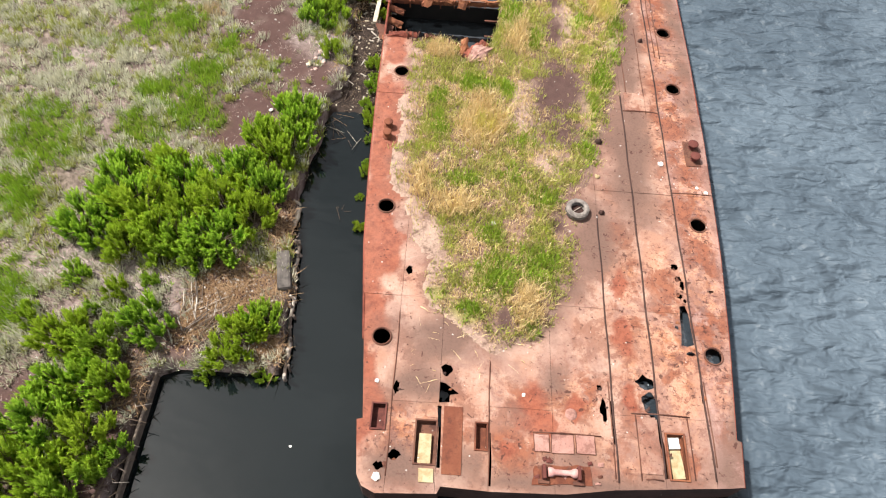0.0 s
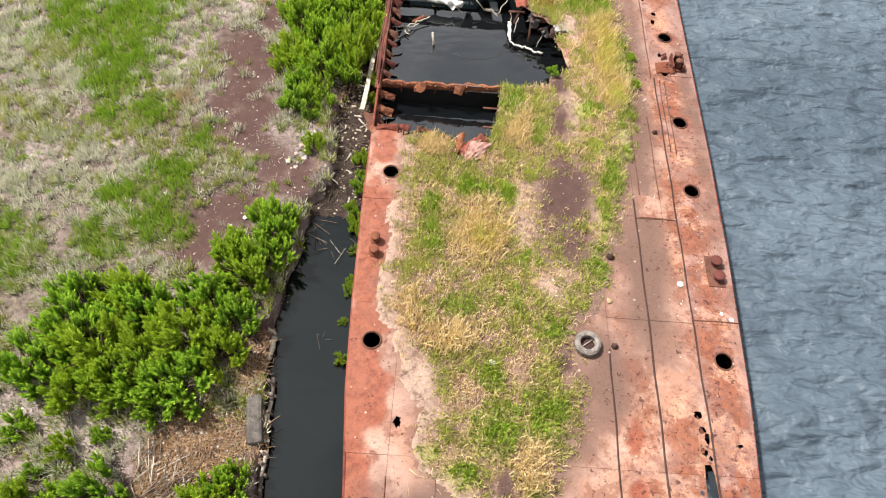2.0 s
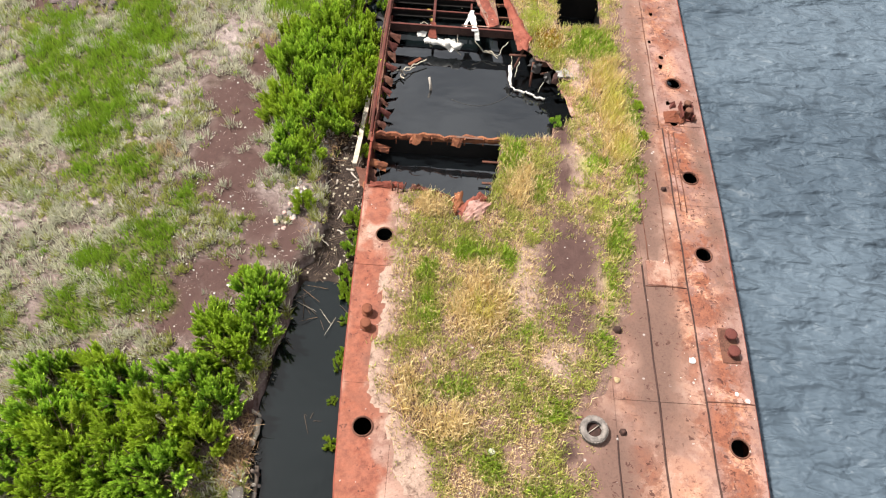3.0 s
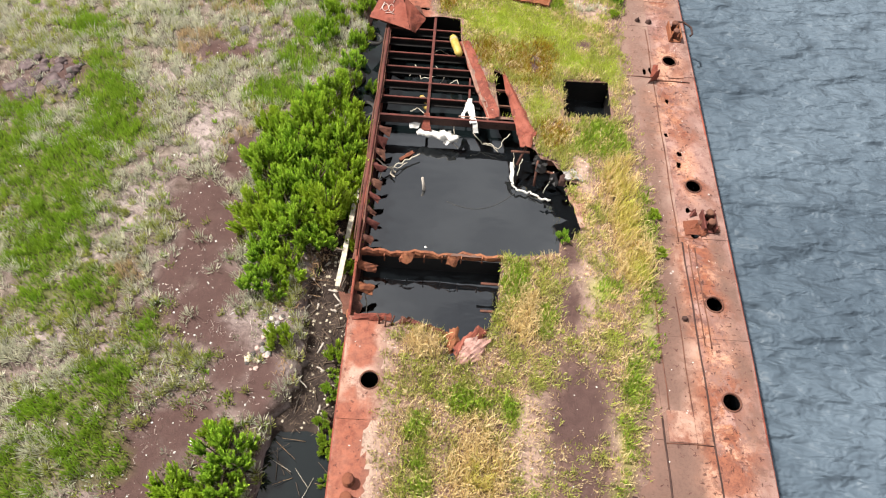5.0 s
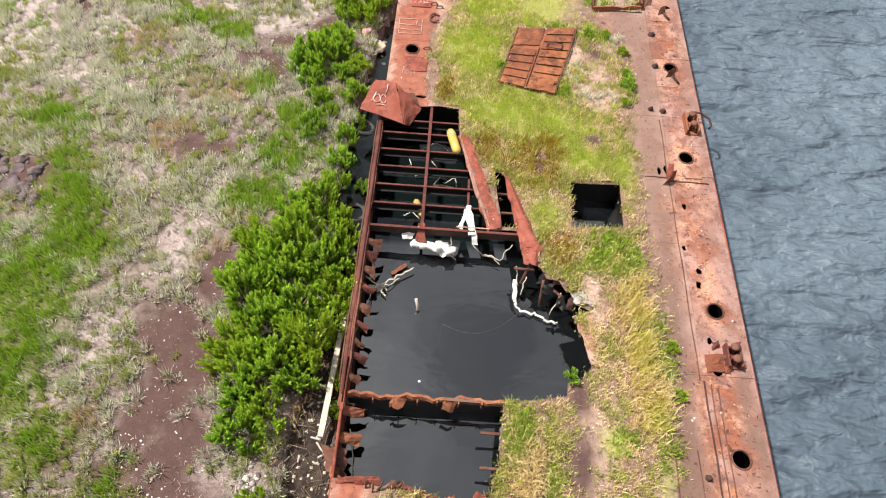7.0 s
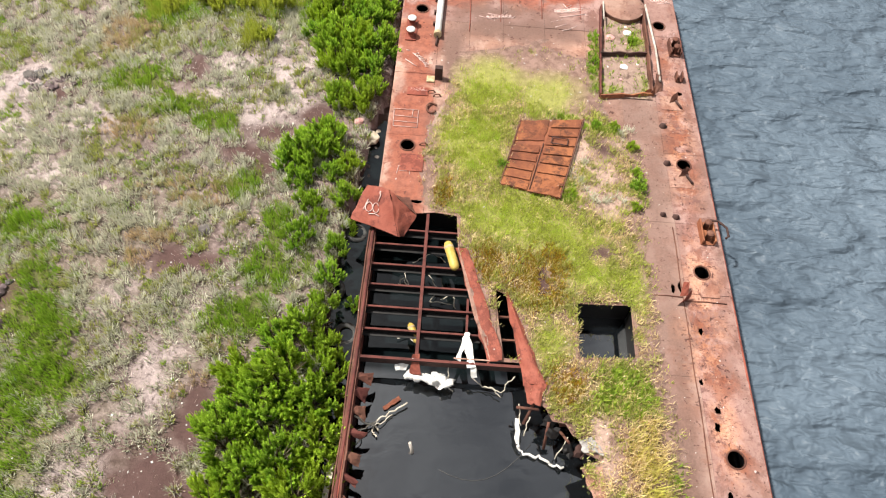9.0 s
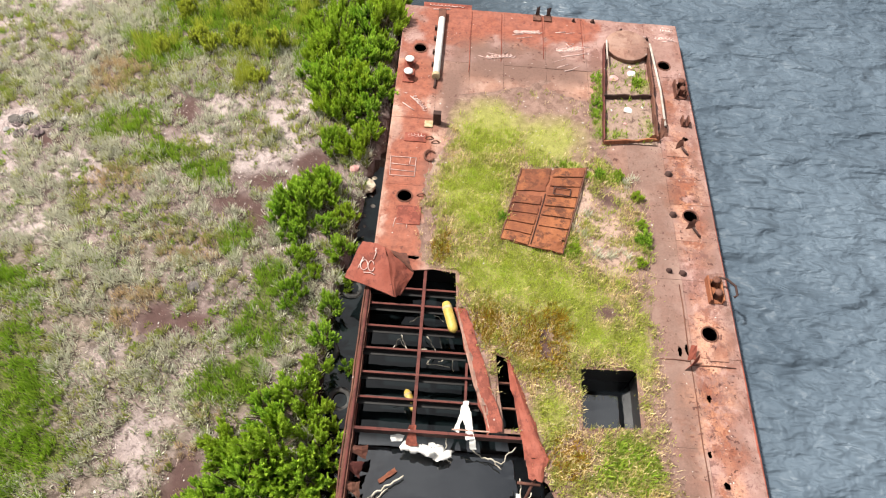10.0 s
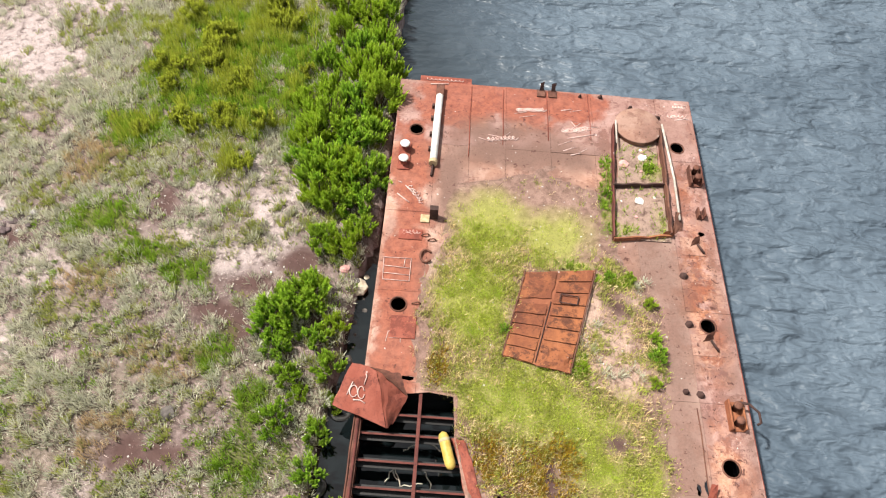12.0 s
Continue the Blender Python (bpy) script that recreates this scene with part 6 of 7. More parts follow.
grow("dry_grass", "pale dry grass on the barge deck", x[k], y[k], z[k], gen.uniform(0.08, 0.25, k.sum()), 0.02, 1.1, STRAW, 4, 0.08)
k = chosen(free * (1 - straw) * tuft * 0.3 * (1 - lime), x)
grow("lime_grass", "yellow green grass among dry weeds on the deck", x[k], y[k], z[k], gen.uniform(0.1, 0.26, k.sum()), 0.02, 0.7, LIME, 7, 0.08)
k = chosen(free * herb * (0.45 + 0.55 * tuft), x)
grow("yellow_herb", "low yellow brown herb on the barge deck", x[k], y[k], z[k], gen.uniform(0.1, 0.22, k.sum()), 0.034, 1.0, leafy("yellow_herb", (0.14, 0.075, 0.01), (0.55, 0.38, 0.03), (0.36, 0.2, 0.015)), 7, 0.08)

x, y = scatter(150, 7.3, 29.6, 8.0, 33.6)
k = x > 7.35 + (y - 29.6) * 0.06
tufts("green_weed", "green weeds growing along the coaming", x[k], y[k], steel_height(x[k], y[k]), (0.06, 0.16), (0.12, 0.34), 16, 0.03, GREEN_TUFT)
x, y = scatter(420, 6.3, 23.2, 9.2, 28.2)
k = chosen(blobs([(6.7, 24.6, 0.3, 0.6), (7.4, 23.9, 0.7, 0.3), (8.3, 24.0, 0.4, 0.3), (7.0, 25.5, 0.2, 0.6), (8.7, 27.3, 0.3, 0.4)], x, y, 0.4), x)
tufts("sage_weed", "pale grey green weeds edging a worn patch", x[k], y[k], soil_height(x[k], y[k]), (0.1, 0.22), (0.14, 0.36), 22, 0.032, SAGE_TUFT)


# ---- shrubs ----
def shrub_meshes(seed, tall=1.45, wide=0.95, shoots=180, leaf=0.15, mat=LEAF, upright=1.0, dome=0.48):
    g = np.random.default_rng(seed)
    v, t, w = [], [], []
    bm = bmesh.new()
    base = 0
    lobes = []
    for q in range(13):
        a, r = q * 2.4 + g.uniform(-0.5, 0.5), math.sqrt((q + 0.3) / 13) * g.uniform(0.85, 1.1)
        lobes.append((wide * r * math.cos(a), wide * r * math.sin(a), tall * (1 - dome * r ** 2) * g.uniform(0.68, 1.12), r, a))
    for s in range(shoots):
        lx, ly, top, r, a = lobes[s % 13]
        e, q = g.uniform(0, 2 * np.pi), math.sqrt(g.uniform(0, 1))
        off = np.array([math.cos(e), math.sin(e), 0.0]) * q
        tip = np.array([lx, ly, 0.0]) + off * wide * 0.25
        tip[2] = top * (1 - 0.3 * q * q) * g.uniform(0.82, 1.1)
        way = np.array([0.3 * r * math.cos(a), 0.3 * r * math.sin(a), upright]) + off * 0.35 + g.normal(0, 0.09, 3)
        way /= np.linalg.norm(way)
        length = g.uniform(0.4, 0.62) * tall / 1.35
        m = int(g.integers(34, 44))
        for j in range(m):
            f = j / (m - 1)
            c = tip - way * length * (1 - f)
            b = g.uniform(0, 2 * np.pi)
            u = np.cross(way, [math.cos(b), math.sin(b), 0.3])
            u /= np.linalg.norm(u) + 1e-6
            d = u * (0.62 - 0.35 * f) + way * (0.6 + 0.35 * f)
            d /= np.linalg.norm(d)
            side = np.cross(d, way + g.normal(0, 0.35, 3))
            side /= np.linalg.norm(side) + 1e-6
            L, W = leaf * g.uniform(0.75, 1.25) * (1.1 - 0.3 * f), leaf * 0.2 * g.uniform(0.8, 1.3)
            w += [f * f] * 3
            v += [c - side * W * 0.5, c + side * W, c + d * L]
            t += [(base, base + 1, base + 2)]
            base += 3
    for s in range(11):
        a, r = g.uniform(0, 2 * np.pi), g.uniform(0.25, 0.85)
        end = Vector((wide * r * math.cos(a), wide * r * math.sin(a), tall * g.uniform(0.5, 0.8)))
        tube([(0.05 * math.cos(a), 0.05 * math.sin(a), -0.15), end * 0.45 + Vector((0, 0, 0.08)), end], 0.03, 5, bm, 0.3)
    me = bpy.data.meshes.new("trunk")
    bm.to_mesh(me)
    bm.free()
    me.materials.append(WOODY)
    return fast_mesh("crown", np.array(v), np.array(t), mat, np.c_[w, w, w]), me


def shrub_kind(name, label, group, seeds, **how):
    made = []
    for s in seeds:
        crown, stems = shrub_meshes(s, **how)
        ob = thing(name, 0, 0, 0, label, "shrub", group)
        part("trunk", stems, WOODY, ob)
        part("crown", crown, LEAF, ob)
        made.append([ob, False])
    return made


def plant(kinds, places, seed, size=(0.95, 1.28), sink=0.0):
    r = random.Random(seed)
    for k, (x, y, s) in enumerate(places):
        x, y = x + r.uniform(-0.12, 0.12), y + r.uniform(-0.12, 0.12)
        z = max(float(land_height(np.array([x]), np.array([y]))[0]), WATER_Z - 0.05)
        f = s * 1.08 * r.uniform(*size)
        slot = kinds[k % len(kinds)]
        m = pose(x, y, z - sink, r.uniform(-6, 6), r.uniform(-6, 6), r.uniform(0, 360)) @ Matrix.Diagonal((f, f, f * r.uniform(0.9, 1.12), 1))
        if not slot[1]:
            slot[0].matrix_basis = m
            slot[1] = True
        else:
            ob = copy_thing(slot[0], m)
            ob.matrix_basis = m


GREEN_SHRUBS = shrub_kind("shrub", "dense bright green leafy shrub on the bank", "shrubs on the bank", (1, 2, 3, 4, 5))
BANK_A = [(-9.3, -6.0, 0.9), (-7.1, -5.4, 0.75), (-8.2, -6.3, 0.9), (-9.3, -8.9, 1.0), (-7.7, -7.4, 0.85), (-8.7, -7.6, 1.0), (-7.8, -9.2, 0.85), (-9.1, -10.2, 1.0), (-7.7, -10.6, 0.8), (-6.95, -9.4, 0.5), (-10.4, -9.8, 0.9), (-8.3, -11.6, 1.0), (-7.0, -11.3, 0.5),
          (-4.1, -5.45, 0.75), (-3.55, -4.95, 0.65), (-4.5, -6.1, 0.6), (-5.0, -6.6, 0.3), (-3.2, -6.45, 0.32), (-7.1, -9.6, 0.45), (-10.9, -5.3, 0.5), (-9.7, -3.6, 0.45), (-8.3, -4.3, 0.4), (-7.3, -3.9, 0.3), (-9.0, -4.9, 0.3)]
BANK_B = [(-10.0, -2.0, 0.9), (-9.5, 0.6, 0.8), (-8.0, 0.8, 0.85), (-8.3, -1.3, 1.0), (-6.9, -2.2, 0.95), (-5.5, -2.2, 0.9), (-5.7, -0.6, 1.0), (-6.8, -1.1, 1.0), (-4.5, 0.1, 0.85), (-4.5, 1.7, 0.95), (-3.8, 3.7, 0.75), (-3.8, 2.6, 0.85), (-5.1, 2.5, 0.7), (-8.4, -2.6, 0.85),
          (-7.4, 0.0, 0.95), (-9.2, -0.8, 0.9), (-5.2, 0.8, 0.9), (-6.2, -2.8, 0.7), (-4.7, -1.1, 0.8), (-7.6, -2.1, 0.9), (-4.1, 4.4, 0.5)]
BANK_C = [(-1.75, 13.2, 0.6), (-1.7, 15.0, 0.65), (-1.75, 16.0, 0.6), (-3.95, 9.4, 0.65), (-3.4, 10.2, 0.8), (-4.5, 12.0, 0.85), (-3.3, 11.5, 0.95), (-2.4, 11.3, 0.75), (-4.5, 14.2, 0.85), (-2.9, 13.5, 1.05), (-2.0, 14.1, 0.85), (-3.1, 16.0, 1.0), (-4.4, 15.9, 0.8), (-2.7, 18.0, 0.85), (-2.0, 16.6, 0.8), (-3.7, 14.9, 1.0), (-3.9, 13.1, 0.95),
          (-4.1, 10.8, 0.75), (-2.3, 12.5, 0.9), (-3.6, 17.2, 0.7), (-2.2, 17.7, 0.7), (-2.1, 15.4, 0.85), (-4.9, 16.4, 0.6), (-2.2, 18.9, 0.6), (-5.0, 14.9, 0.5)]
BANK_D = [(-2.3, 20.2, 0.45), (-3.5, 22.0, 0.45), (-3.6, 23.3, 0.5), (-2.2, 23.7, 0.5), (-4.5, 25.4, 0.75), (-3.4, 26.3, 0.75), (-3.9, 25.6, 0.8), (-2.7, 24.6, 0.45), (-2.2, 21.5, 0.5), (-3.0, 22.6, 0.4), (-3.0, 26.6, 0.6), (-4.0, 24.3, 0.45), (-2.1, 25.1, 0.45), (-2.0, 22.6, 0.4), (-3.7, 21.2, 0.3)]
BANK_E = [(-2.2, 28.6, 0.75), (-3.2, 28.7, 0.75), (-1.9, 30.5, 0.85), (-2.8, 30.6, 0.9), (-3.5, 30.7, 0.7), (-2.7, 32.3, 0.95), (-1.8, 32.0, 0.8), (-4.4, 32.5, 0.8), (-1.8, 34.1, 0.85), (-3.6, 34.7, 0.95), (-2.7, 33.6, 0.9), (-4.3, 33.8, 0.75), (-2.6, 35.8, 0.95), (-1.8, 36.0, 0.85),
          (-3.8, 36.5, 0.85), (-2.6, 37.7, 0.9), (-1.8, 38.0, 0.85), (-4.4, 38.2, 0.75), (-3.9, 40.3, 0.85), (-1.9, 40.1, 0.85), (-2.8, 41.4, 0.9), (-3.0, 39.2, 0.9), (-1.8, 42.0, 0.8), (-4.1, 42.2, 0.85), (-2.8, 43.4, 0.9), (-3.5, 32.0, 0.85), (-1.7, 29.4, 0.55), (-3.8, 44.5, 0.9), (-1.9, 44.6, 0.85), (-4.9, 35.6, 0.6), (-1.7, 46.2, 0.8), (-3.0, 46.0, 0.9)]
EDGE = [(-1.1, 4.6, 0.34), (-1.05, 1.75, 0.28), (-0.85, -0.6, 0.24), (-1.1, 6.1, 0.36), (-0.95, 3.4, 0.22), (-1.15, 7.4, 0.36), (-2.95, 7.5, 0.42), (-1.0, 2.3, 0.18), (-1.1, 6.7, 0.2), (-1.0, 0.6, 0.16), (-1.05, 4.1, 0.18), (-1.15, 10.6, 0.3), (-1.2, 11.3, 0.35), (-1.2, 5.2, 0.25), (-1.25, 19.3, 0.35), (-1.15, 12.0, 0.25)]
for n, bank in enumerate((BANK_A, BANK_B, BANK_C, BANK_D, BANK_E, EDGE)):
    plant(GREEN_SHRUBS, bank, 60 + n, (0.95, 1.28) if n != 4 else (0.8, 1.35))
TALL_SHRUBS = shrub_kind("yellow_green_shrub", "upright yellow green bush in rough grass", "yellow green bushes", (11, 12), mat=LEAF_Y, tall=1.15, wide=0.75, shoots=80, upright=2.6, leaf=0.19, dome=0.3)
ty = random.Random(44)
FIELD = [(ty.uniform(-12.2, -5.2), ty.uniform(33.5, 45), ty.uniform(0.35, 0.7)) for k in range(26)]
FIELD = [f for f in FIELD if f[0] > -12.2 + (f[1] - 33.5) * 0.05 and not (f[0] > -7.5 and f[1] < 34.5)]
plant(TALL_SHRUBS, FIELD, 91)
plant(TALL_SHRUBS, [(-8.3, 34.9, 0.5), (-6.9, 32.1, 0.55), (-6.5, 34.3, 0.55), (-10.6, 37.2, 0.7), (-9.2, 37.8, 0.7), (-7.0, 42.0, 0.7)], 90)

# small leafy clumps on the deck
def deck_clump(x, y, s, seed):
    z = float(soil_height(np.array([x]), np.array([y]))[0])
    ob = copy_thing(GREEN_SHRUBS[seed % 5][0], pose(x, y, z, 0, 0, seed * 77) @ Matrix.Diagonal((s, s, s, 1)))
    ob.matrix_basis = pose(x, y, z, 0, 0, seed * 77) @ Matrix.Diagonal((s, s, s * 0.9, 1))
    tagged(ob, "small green weed clump growing on the deck", "shrub", "weed clumps on the deck")
    ob.name = "weed_clump"


for k, (x, y, s) in enumerate(((9.0, 24.7, 0.38), (8.95, 25.4, 0.25), (8.9, 26.7, 0.28), (6.05, 11.75, 0.3), (9.3, 11.4, 0.3), (9.35, 13.0, 0.28), (7.75, 31.6, 0.25), (7.5, 27.7, 0.25), (8.3, 27.75, 0.25), (6.35, 24.1, 0.25), (8.8, 23.7, 0.25), (3.75, 25.3, 0.25), (9.5, 33.0, 0.3))):
    deck_clump(x, y, s, k)

# ---- loose things on and round the barge ----
def tyre(x, y, z, r, w, mat, label, tilt=(0, 0), wheel=False):
    ob = thing("tyre", x, y, z, label, "tyre")
    pr = [(r * 0.56, -w * 0.3), (r * 0.6, -w * 0.42), (r * 0.8, -w * 0.5), (r * 0.95, -w * 0.42), (r, -w * 0.2), (r, w * 0.2), (r * 0.95, w * 0.42), (r * 0.8, w * 0.5), (r * 0.6, w * 0.42), (r * 0.56, w * 0.3), (r * 0.63, w * 0.2), (r * 0.8, 0), (r * 0.63, -w * 0.2), (r * 0.56, -w * 0.3)]
    ob.matrix_basis = pose(x, y, z, tilt[0], tilt[1], 0)
    part("carcass", lathe(pr, 32, Matrix.Translation((0, 0, w / 2))), mat, ob)
    for k in range(28):
        a = 2 * math.pi * k / 28
        part("tread_block", a_box(-0.012, -0.035, -w * 0.3, 0.012, 0.035, w * 0.3, m=Matrix.Translation((r * math.cos(a), r * math.sin(a), w / 2)) @ Matrix.Rotation(a, 4, "Z")), mat, ob)
    return ob


deck_tyre = tyre(6.7, -0.14, 0.04, 0.4, 0.27, RUBBER, "weathered grey truck tyre lying on the deck")
part("packed_dirt", lathe([(0.3, 0.02), (0.28, 0.07), (0.15, 0.05), (0.0005, 0.06)], 18, None, 0.012), DARK, deck_tyre, "dark disc inside the tyre")
part("stick", tube([(-0.2, -0.12, 0.09), (0.18, 0.16, 0.12)], 0.014, 5), GREYWOOD, deck_tyre)
for x, y, z, t in ((-2.15, 19.95, -1.15, (4, 0)), (-1.5, 18.3, -1.3, (8, 6)), (-1.65, 22.5, -1.3, (-6, 8)), (-1.45, 16.6, -1.3, (3, 10))):
    tyre(x, y, z, 0.42, 0.22, RUBBER_D, "black old tyre half sunk by the hull", t)

# ribbed hatch cover
COVER_STEEL = rust_steel("cover_steel", (0.4, 0.14, 0.055), (0.21, 0.066, 0.032), (0.04, 0.017, 0.013))
cover = thing("hatch_cover", 5.3, 25.85, 0.1, "orange rusted ribbed hatch cover lying askew in grass", "hatch cover")
A, B, C, D = Vector((-1.65, -1.55, 0.06)), Vector((0.62, -2.02, 0.08)), Vector((1.72, 2.04, 0.12)), Vector((-0.85, 1.78, 0.1))
at2 = lambda u, v: A.lerp(B, u).lerp(D.lerp(C, u), v)
part("base_plate", plate([A, B, C, D], 0.05, 8, 10, 0.0, 0.01, 0.03), ORANGE, cover)
for j in range(8):
    for u0, u1 in ((0.0, 0.46), (0.5, 1.0)):
        if j > 4 and u0 == 0.0:
            continue
        v0, v1 = j / 8 + 0.004, (j + 1) / 8 - 0.008
        q = [at2(u0 + 0.01, v0), at2(u1 - 0.02, v0), at2(u1 - 0.02, v1), at2(u0 + 0.01, v1)]
        for i, c in enumerate(q):
            c.z += 0.03 + (0.035 if i < 2 else 0.0)
        part("panel", plate(q, 0.025, 4, 2, 0.0, 0.008, 0.012), COVER_STEEL, cover)
part("center_rib", tube([at2(0.48, 0.02) + Vector((0, 0, 0.03)), at2(0.48, 0.65) + Vector((0, 0, 0.03))], 0.02, 5), DARK, cover)
part("edge_rail", tube([at2(1.0, 0) + Vector((0, 0, 0.06)), at2(1.0, 1) + Vector((0, 0, 0.06))], 0.03, 6), BROWN, cover)
part("edge_rail", tube([at2(0.0, 0) + Vector((0, 0, 0.05)), at2(0.0, 1) + Vector((0, 0, 0.05))], 0.03, 6), BROWN, cover)
part("smooth_plate", plate([at2(0.02, 0.68), at2(0.46, 0.68), at2(0.46, 0.98), at2(0.02, 0.98)], 0.02, 4, 4, 0.03, 0.01, 0.03), COVER_STEEL, cover, "smooth rusty plate", Matrix.Translation((0, 0, 0.04)))
part("torn_corner", plate([at2(0.5, -0.03), at2(1.0, -0.01), at2(0.9, 0.17), at2(0.55, 0.15)], 0.03, 5, 4, 0.06, 0.03, 0.05), COVER_STEEL, cover, "", Matrix.Translation((0, 0, 0.08)))
at3 = at2(0.6, 0.64) + Vector((0, 0, 0.13))
for a, b in (((0, 0), (0.62, -0.08)), ((0.62, -0.08), (0.68, 0.25)), ((0.68, 0.25), (0.06, 0.33)), ((0.06, 0.33), (0, 0))):
    part("lifting_frame_bar", tube([at3 + Vector((*a, 0)), at3 + Vector((*b, 0))], 0.022, 5), DARK, cover)

# pipe, with end fittings
pipe = thing("pipe", 0.8, 32.25, 0.1, "cream white pipe lying along the deck", "pipe")
part("tube", tube([(0, 0.2, 0.08), (0.02, 1.9, 0.08), (0.05, 3.9, 0.08)], 0.15, 14), WHITE, pipe)
part("collar", tube([(0, 0.12, 0.08), (0, 0.3, 0.08)], 0.175, 14), CREAM, pipe)
part("end_fitting", a_box(-0.12, 3.9, -0.08, 0.22, 4.55, 0.16, bevel=0.03), BROWN, pipe)
part("bracket", tube([(0, 0.2, 0.0), (-0.03, -0.4, -0.04)], 0.05, 6), DARK, pipe)
for k, y in enumerate((0.9, 1.7, 2.6, 3.3)):
    part("clip", a_box(-0.24, y, -0.1, -0.12, y + 0.14, 0.08, bevel=0.01), DARK, pipe)


def plank(x0, y0, x1, y1, z, w, h, mat, label, name="plank"):
    a, b = Vector((x0, y0, z)), Vector((x1, y1, z))
    ob = thing(name, x0, y0, z, label, "plank")
    d = b - a
    m = Matrix.Rotation(math.atan2(d.y, d.x), 4, "Z")
    bm = bmesh.new()
    n = max(2, int(d.length / 0.4))
    rows = [[bm.verts.new((d.length * i / n, s * w / 2 + random.uniform(-0.01, 0.01), t + random.uniform(-0.006, 0.006))) for s, t in ((-1, 0), (1, 0), (1, h), (-1, h))] for i in range(n + 1)]
    for r0, r1 in zip(rows, rows[1:]):
        for k in range(4):
            bm.faces.new((r0[k], r0[(k + 1) % 4], r1[(k + 1) % 4], r1[k]))
    bm.faces.new(rows[0]), bm.faces.new(rows[-1][::-1])
    bmesh.ops.transform(bm, verts=bm.verts[:], matrix=m)
    part("board", bm, mat, ob)
    return ob


plank(1.9, -9.18, 1.9, -8.32, -0.2, 0.36, 0.12, CREAM, "cream timber lying in a deck recess")
plank(9.2, -9.15, 9.14, -8.35, -0.2, 0.36, 0.1, CREAM, "yellow timber lying in a deck recess")
plank(9.17, -8.3, 9.14, -7.98, -0.2, 0.34, 0.12, WHITE, "white painted block in a deck recess")
plank(1.98, -9.72, 1.98, -9.34, 0.0, 0.42, 0.05, CREAM, "cream board lying flat on the deck")
plank(-1.45, 9.6, -1.26, 13.7, -0.6, 0.17, 0.14, ROPE, "long pale timber leaning along the hull", "timber")

# hanging cloths and ropes round the pools
def cloth(name, points, label, mat=WHITE, r=0.13):
    x, y, z = points[0]
    ob = thing(name, x, y, z, label, "cloth" if mat is WHITE else "rope")
    loc = [(p[0] - x, p[1] - y, p[2] - z) for p in points]
    bm = tube(wavy(loc, 5, 0.05 if mat is WHITE else 0.04), r, 9 if mat is WHITE else 5)
    if mat is WHITE:
        for v in bm.verts:
            v.co += Vector((noise.noise(v.co * 6), noise.noise(v.co * 6 + Vector((5, 0, 0))), noise.noise(v.co * 6 + Vector((0, 9, 0))) * 0.6)) * r * 0.9
    part("fabric" if mat is WHITE else "strand", bm, mat, ob)


def crumpled(corners, label, n=9, deep=0.14, seed=0):
    x, y, z = corners[0]
    ob = thing("white_sheeting", x, y, z, label, "cloth")
    a, b, c, d = [Vector(p) - Vector((x, y, z)) for p in corners]
    rows = []
    for i in range(n + 1):
        row = []
        for j in range(n + 1):
            p = a.lerp(b, j / n).lerp(d.lerp(c, j / n), i / n)
            q = p * 3.3 + Vector((seed * 5.1, seed, 0))
            p += Vector((noise.noise(q), noise.noise(q + Vector((7, 0, 0))), noise.noise(q * 1.6 + Vector((0, 7, 0))) * 1.2)) * deep
            row.append(p)
        rows.append(row)
    part("fabric", sheet(rows, 0.015), WHITE, ob)


cloth("white_sheeting", [(0.75, 16.75, -0.62), (1.1, 16.72, -0.6), (1.5, 16.66, -0.62), (1.95, 16.6, -0.64), (2.25, 16.55, -0.66)], "rolled white sheeting caught below the beam", r=0.15)
crumpled([(1.55, 16.85, -0.55), (2.05, 16.8, -0.5), (2.1, 16.4, -0.75), (1.65, 16.4, -0.8)], "crumpled white sheeting caught on the beam", seed=2, deep=0.12)
crumpled([(2.55, 18.1, -0.03), (2.75, 18.1, 0.0), (2.95, 16.95, -0.02), (2.7, 16.9, -0.05)], "white sheeting draped over the beam", seed=4, deep=0.08)
crumpled([(2.55, 18.0, -0.06), (2.65, 17.9, -0.05), (2.45, 17.1, -0.03), (2.3, 17.15, -0.03)], "white sheeting draped over the beam", seed=5, deep=0.06)
crumpled([(2.78, 17.0, -0.03), (2.95, 17.0, -0.03), (3.05, 16.7, -0.35), (2.85, 16.7, -0.35)], "white sheeting hanging off the beam", seed=6, deep=0.05)
crumpled([(0.35, 17.0, -0.35), (0.8, 17.0, -0.35), (0.75, 16.85, -0.5), (0.4, 16.85, -0.5)], "white rag caught on the beam", seed=7, deep=0.06)
crumpled([(4.3, 15.5, -0.55), (4.42, 15.5, -0.55), (4.5, 14.75, -0.85), (4.35, 14.75, -0.85)], "white torn sheeting hanging from the deck edge", seed=8, deep=0.06)
cloth("white_sheeting", [(4.42, 14.75, -0.85), (4.6, 14.5, -0.95), (5.1, 14.48, -1.0), (5.6, 14.2, -1.02), (5.9, 14.2, -1.02)], "white torn sheeting trailing into the water", r=0.042)
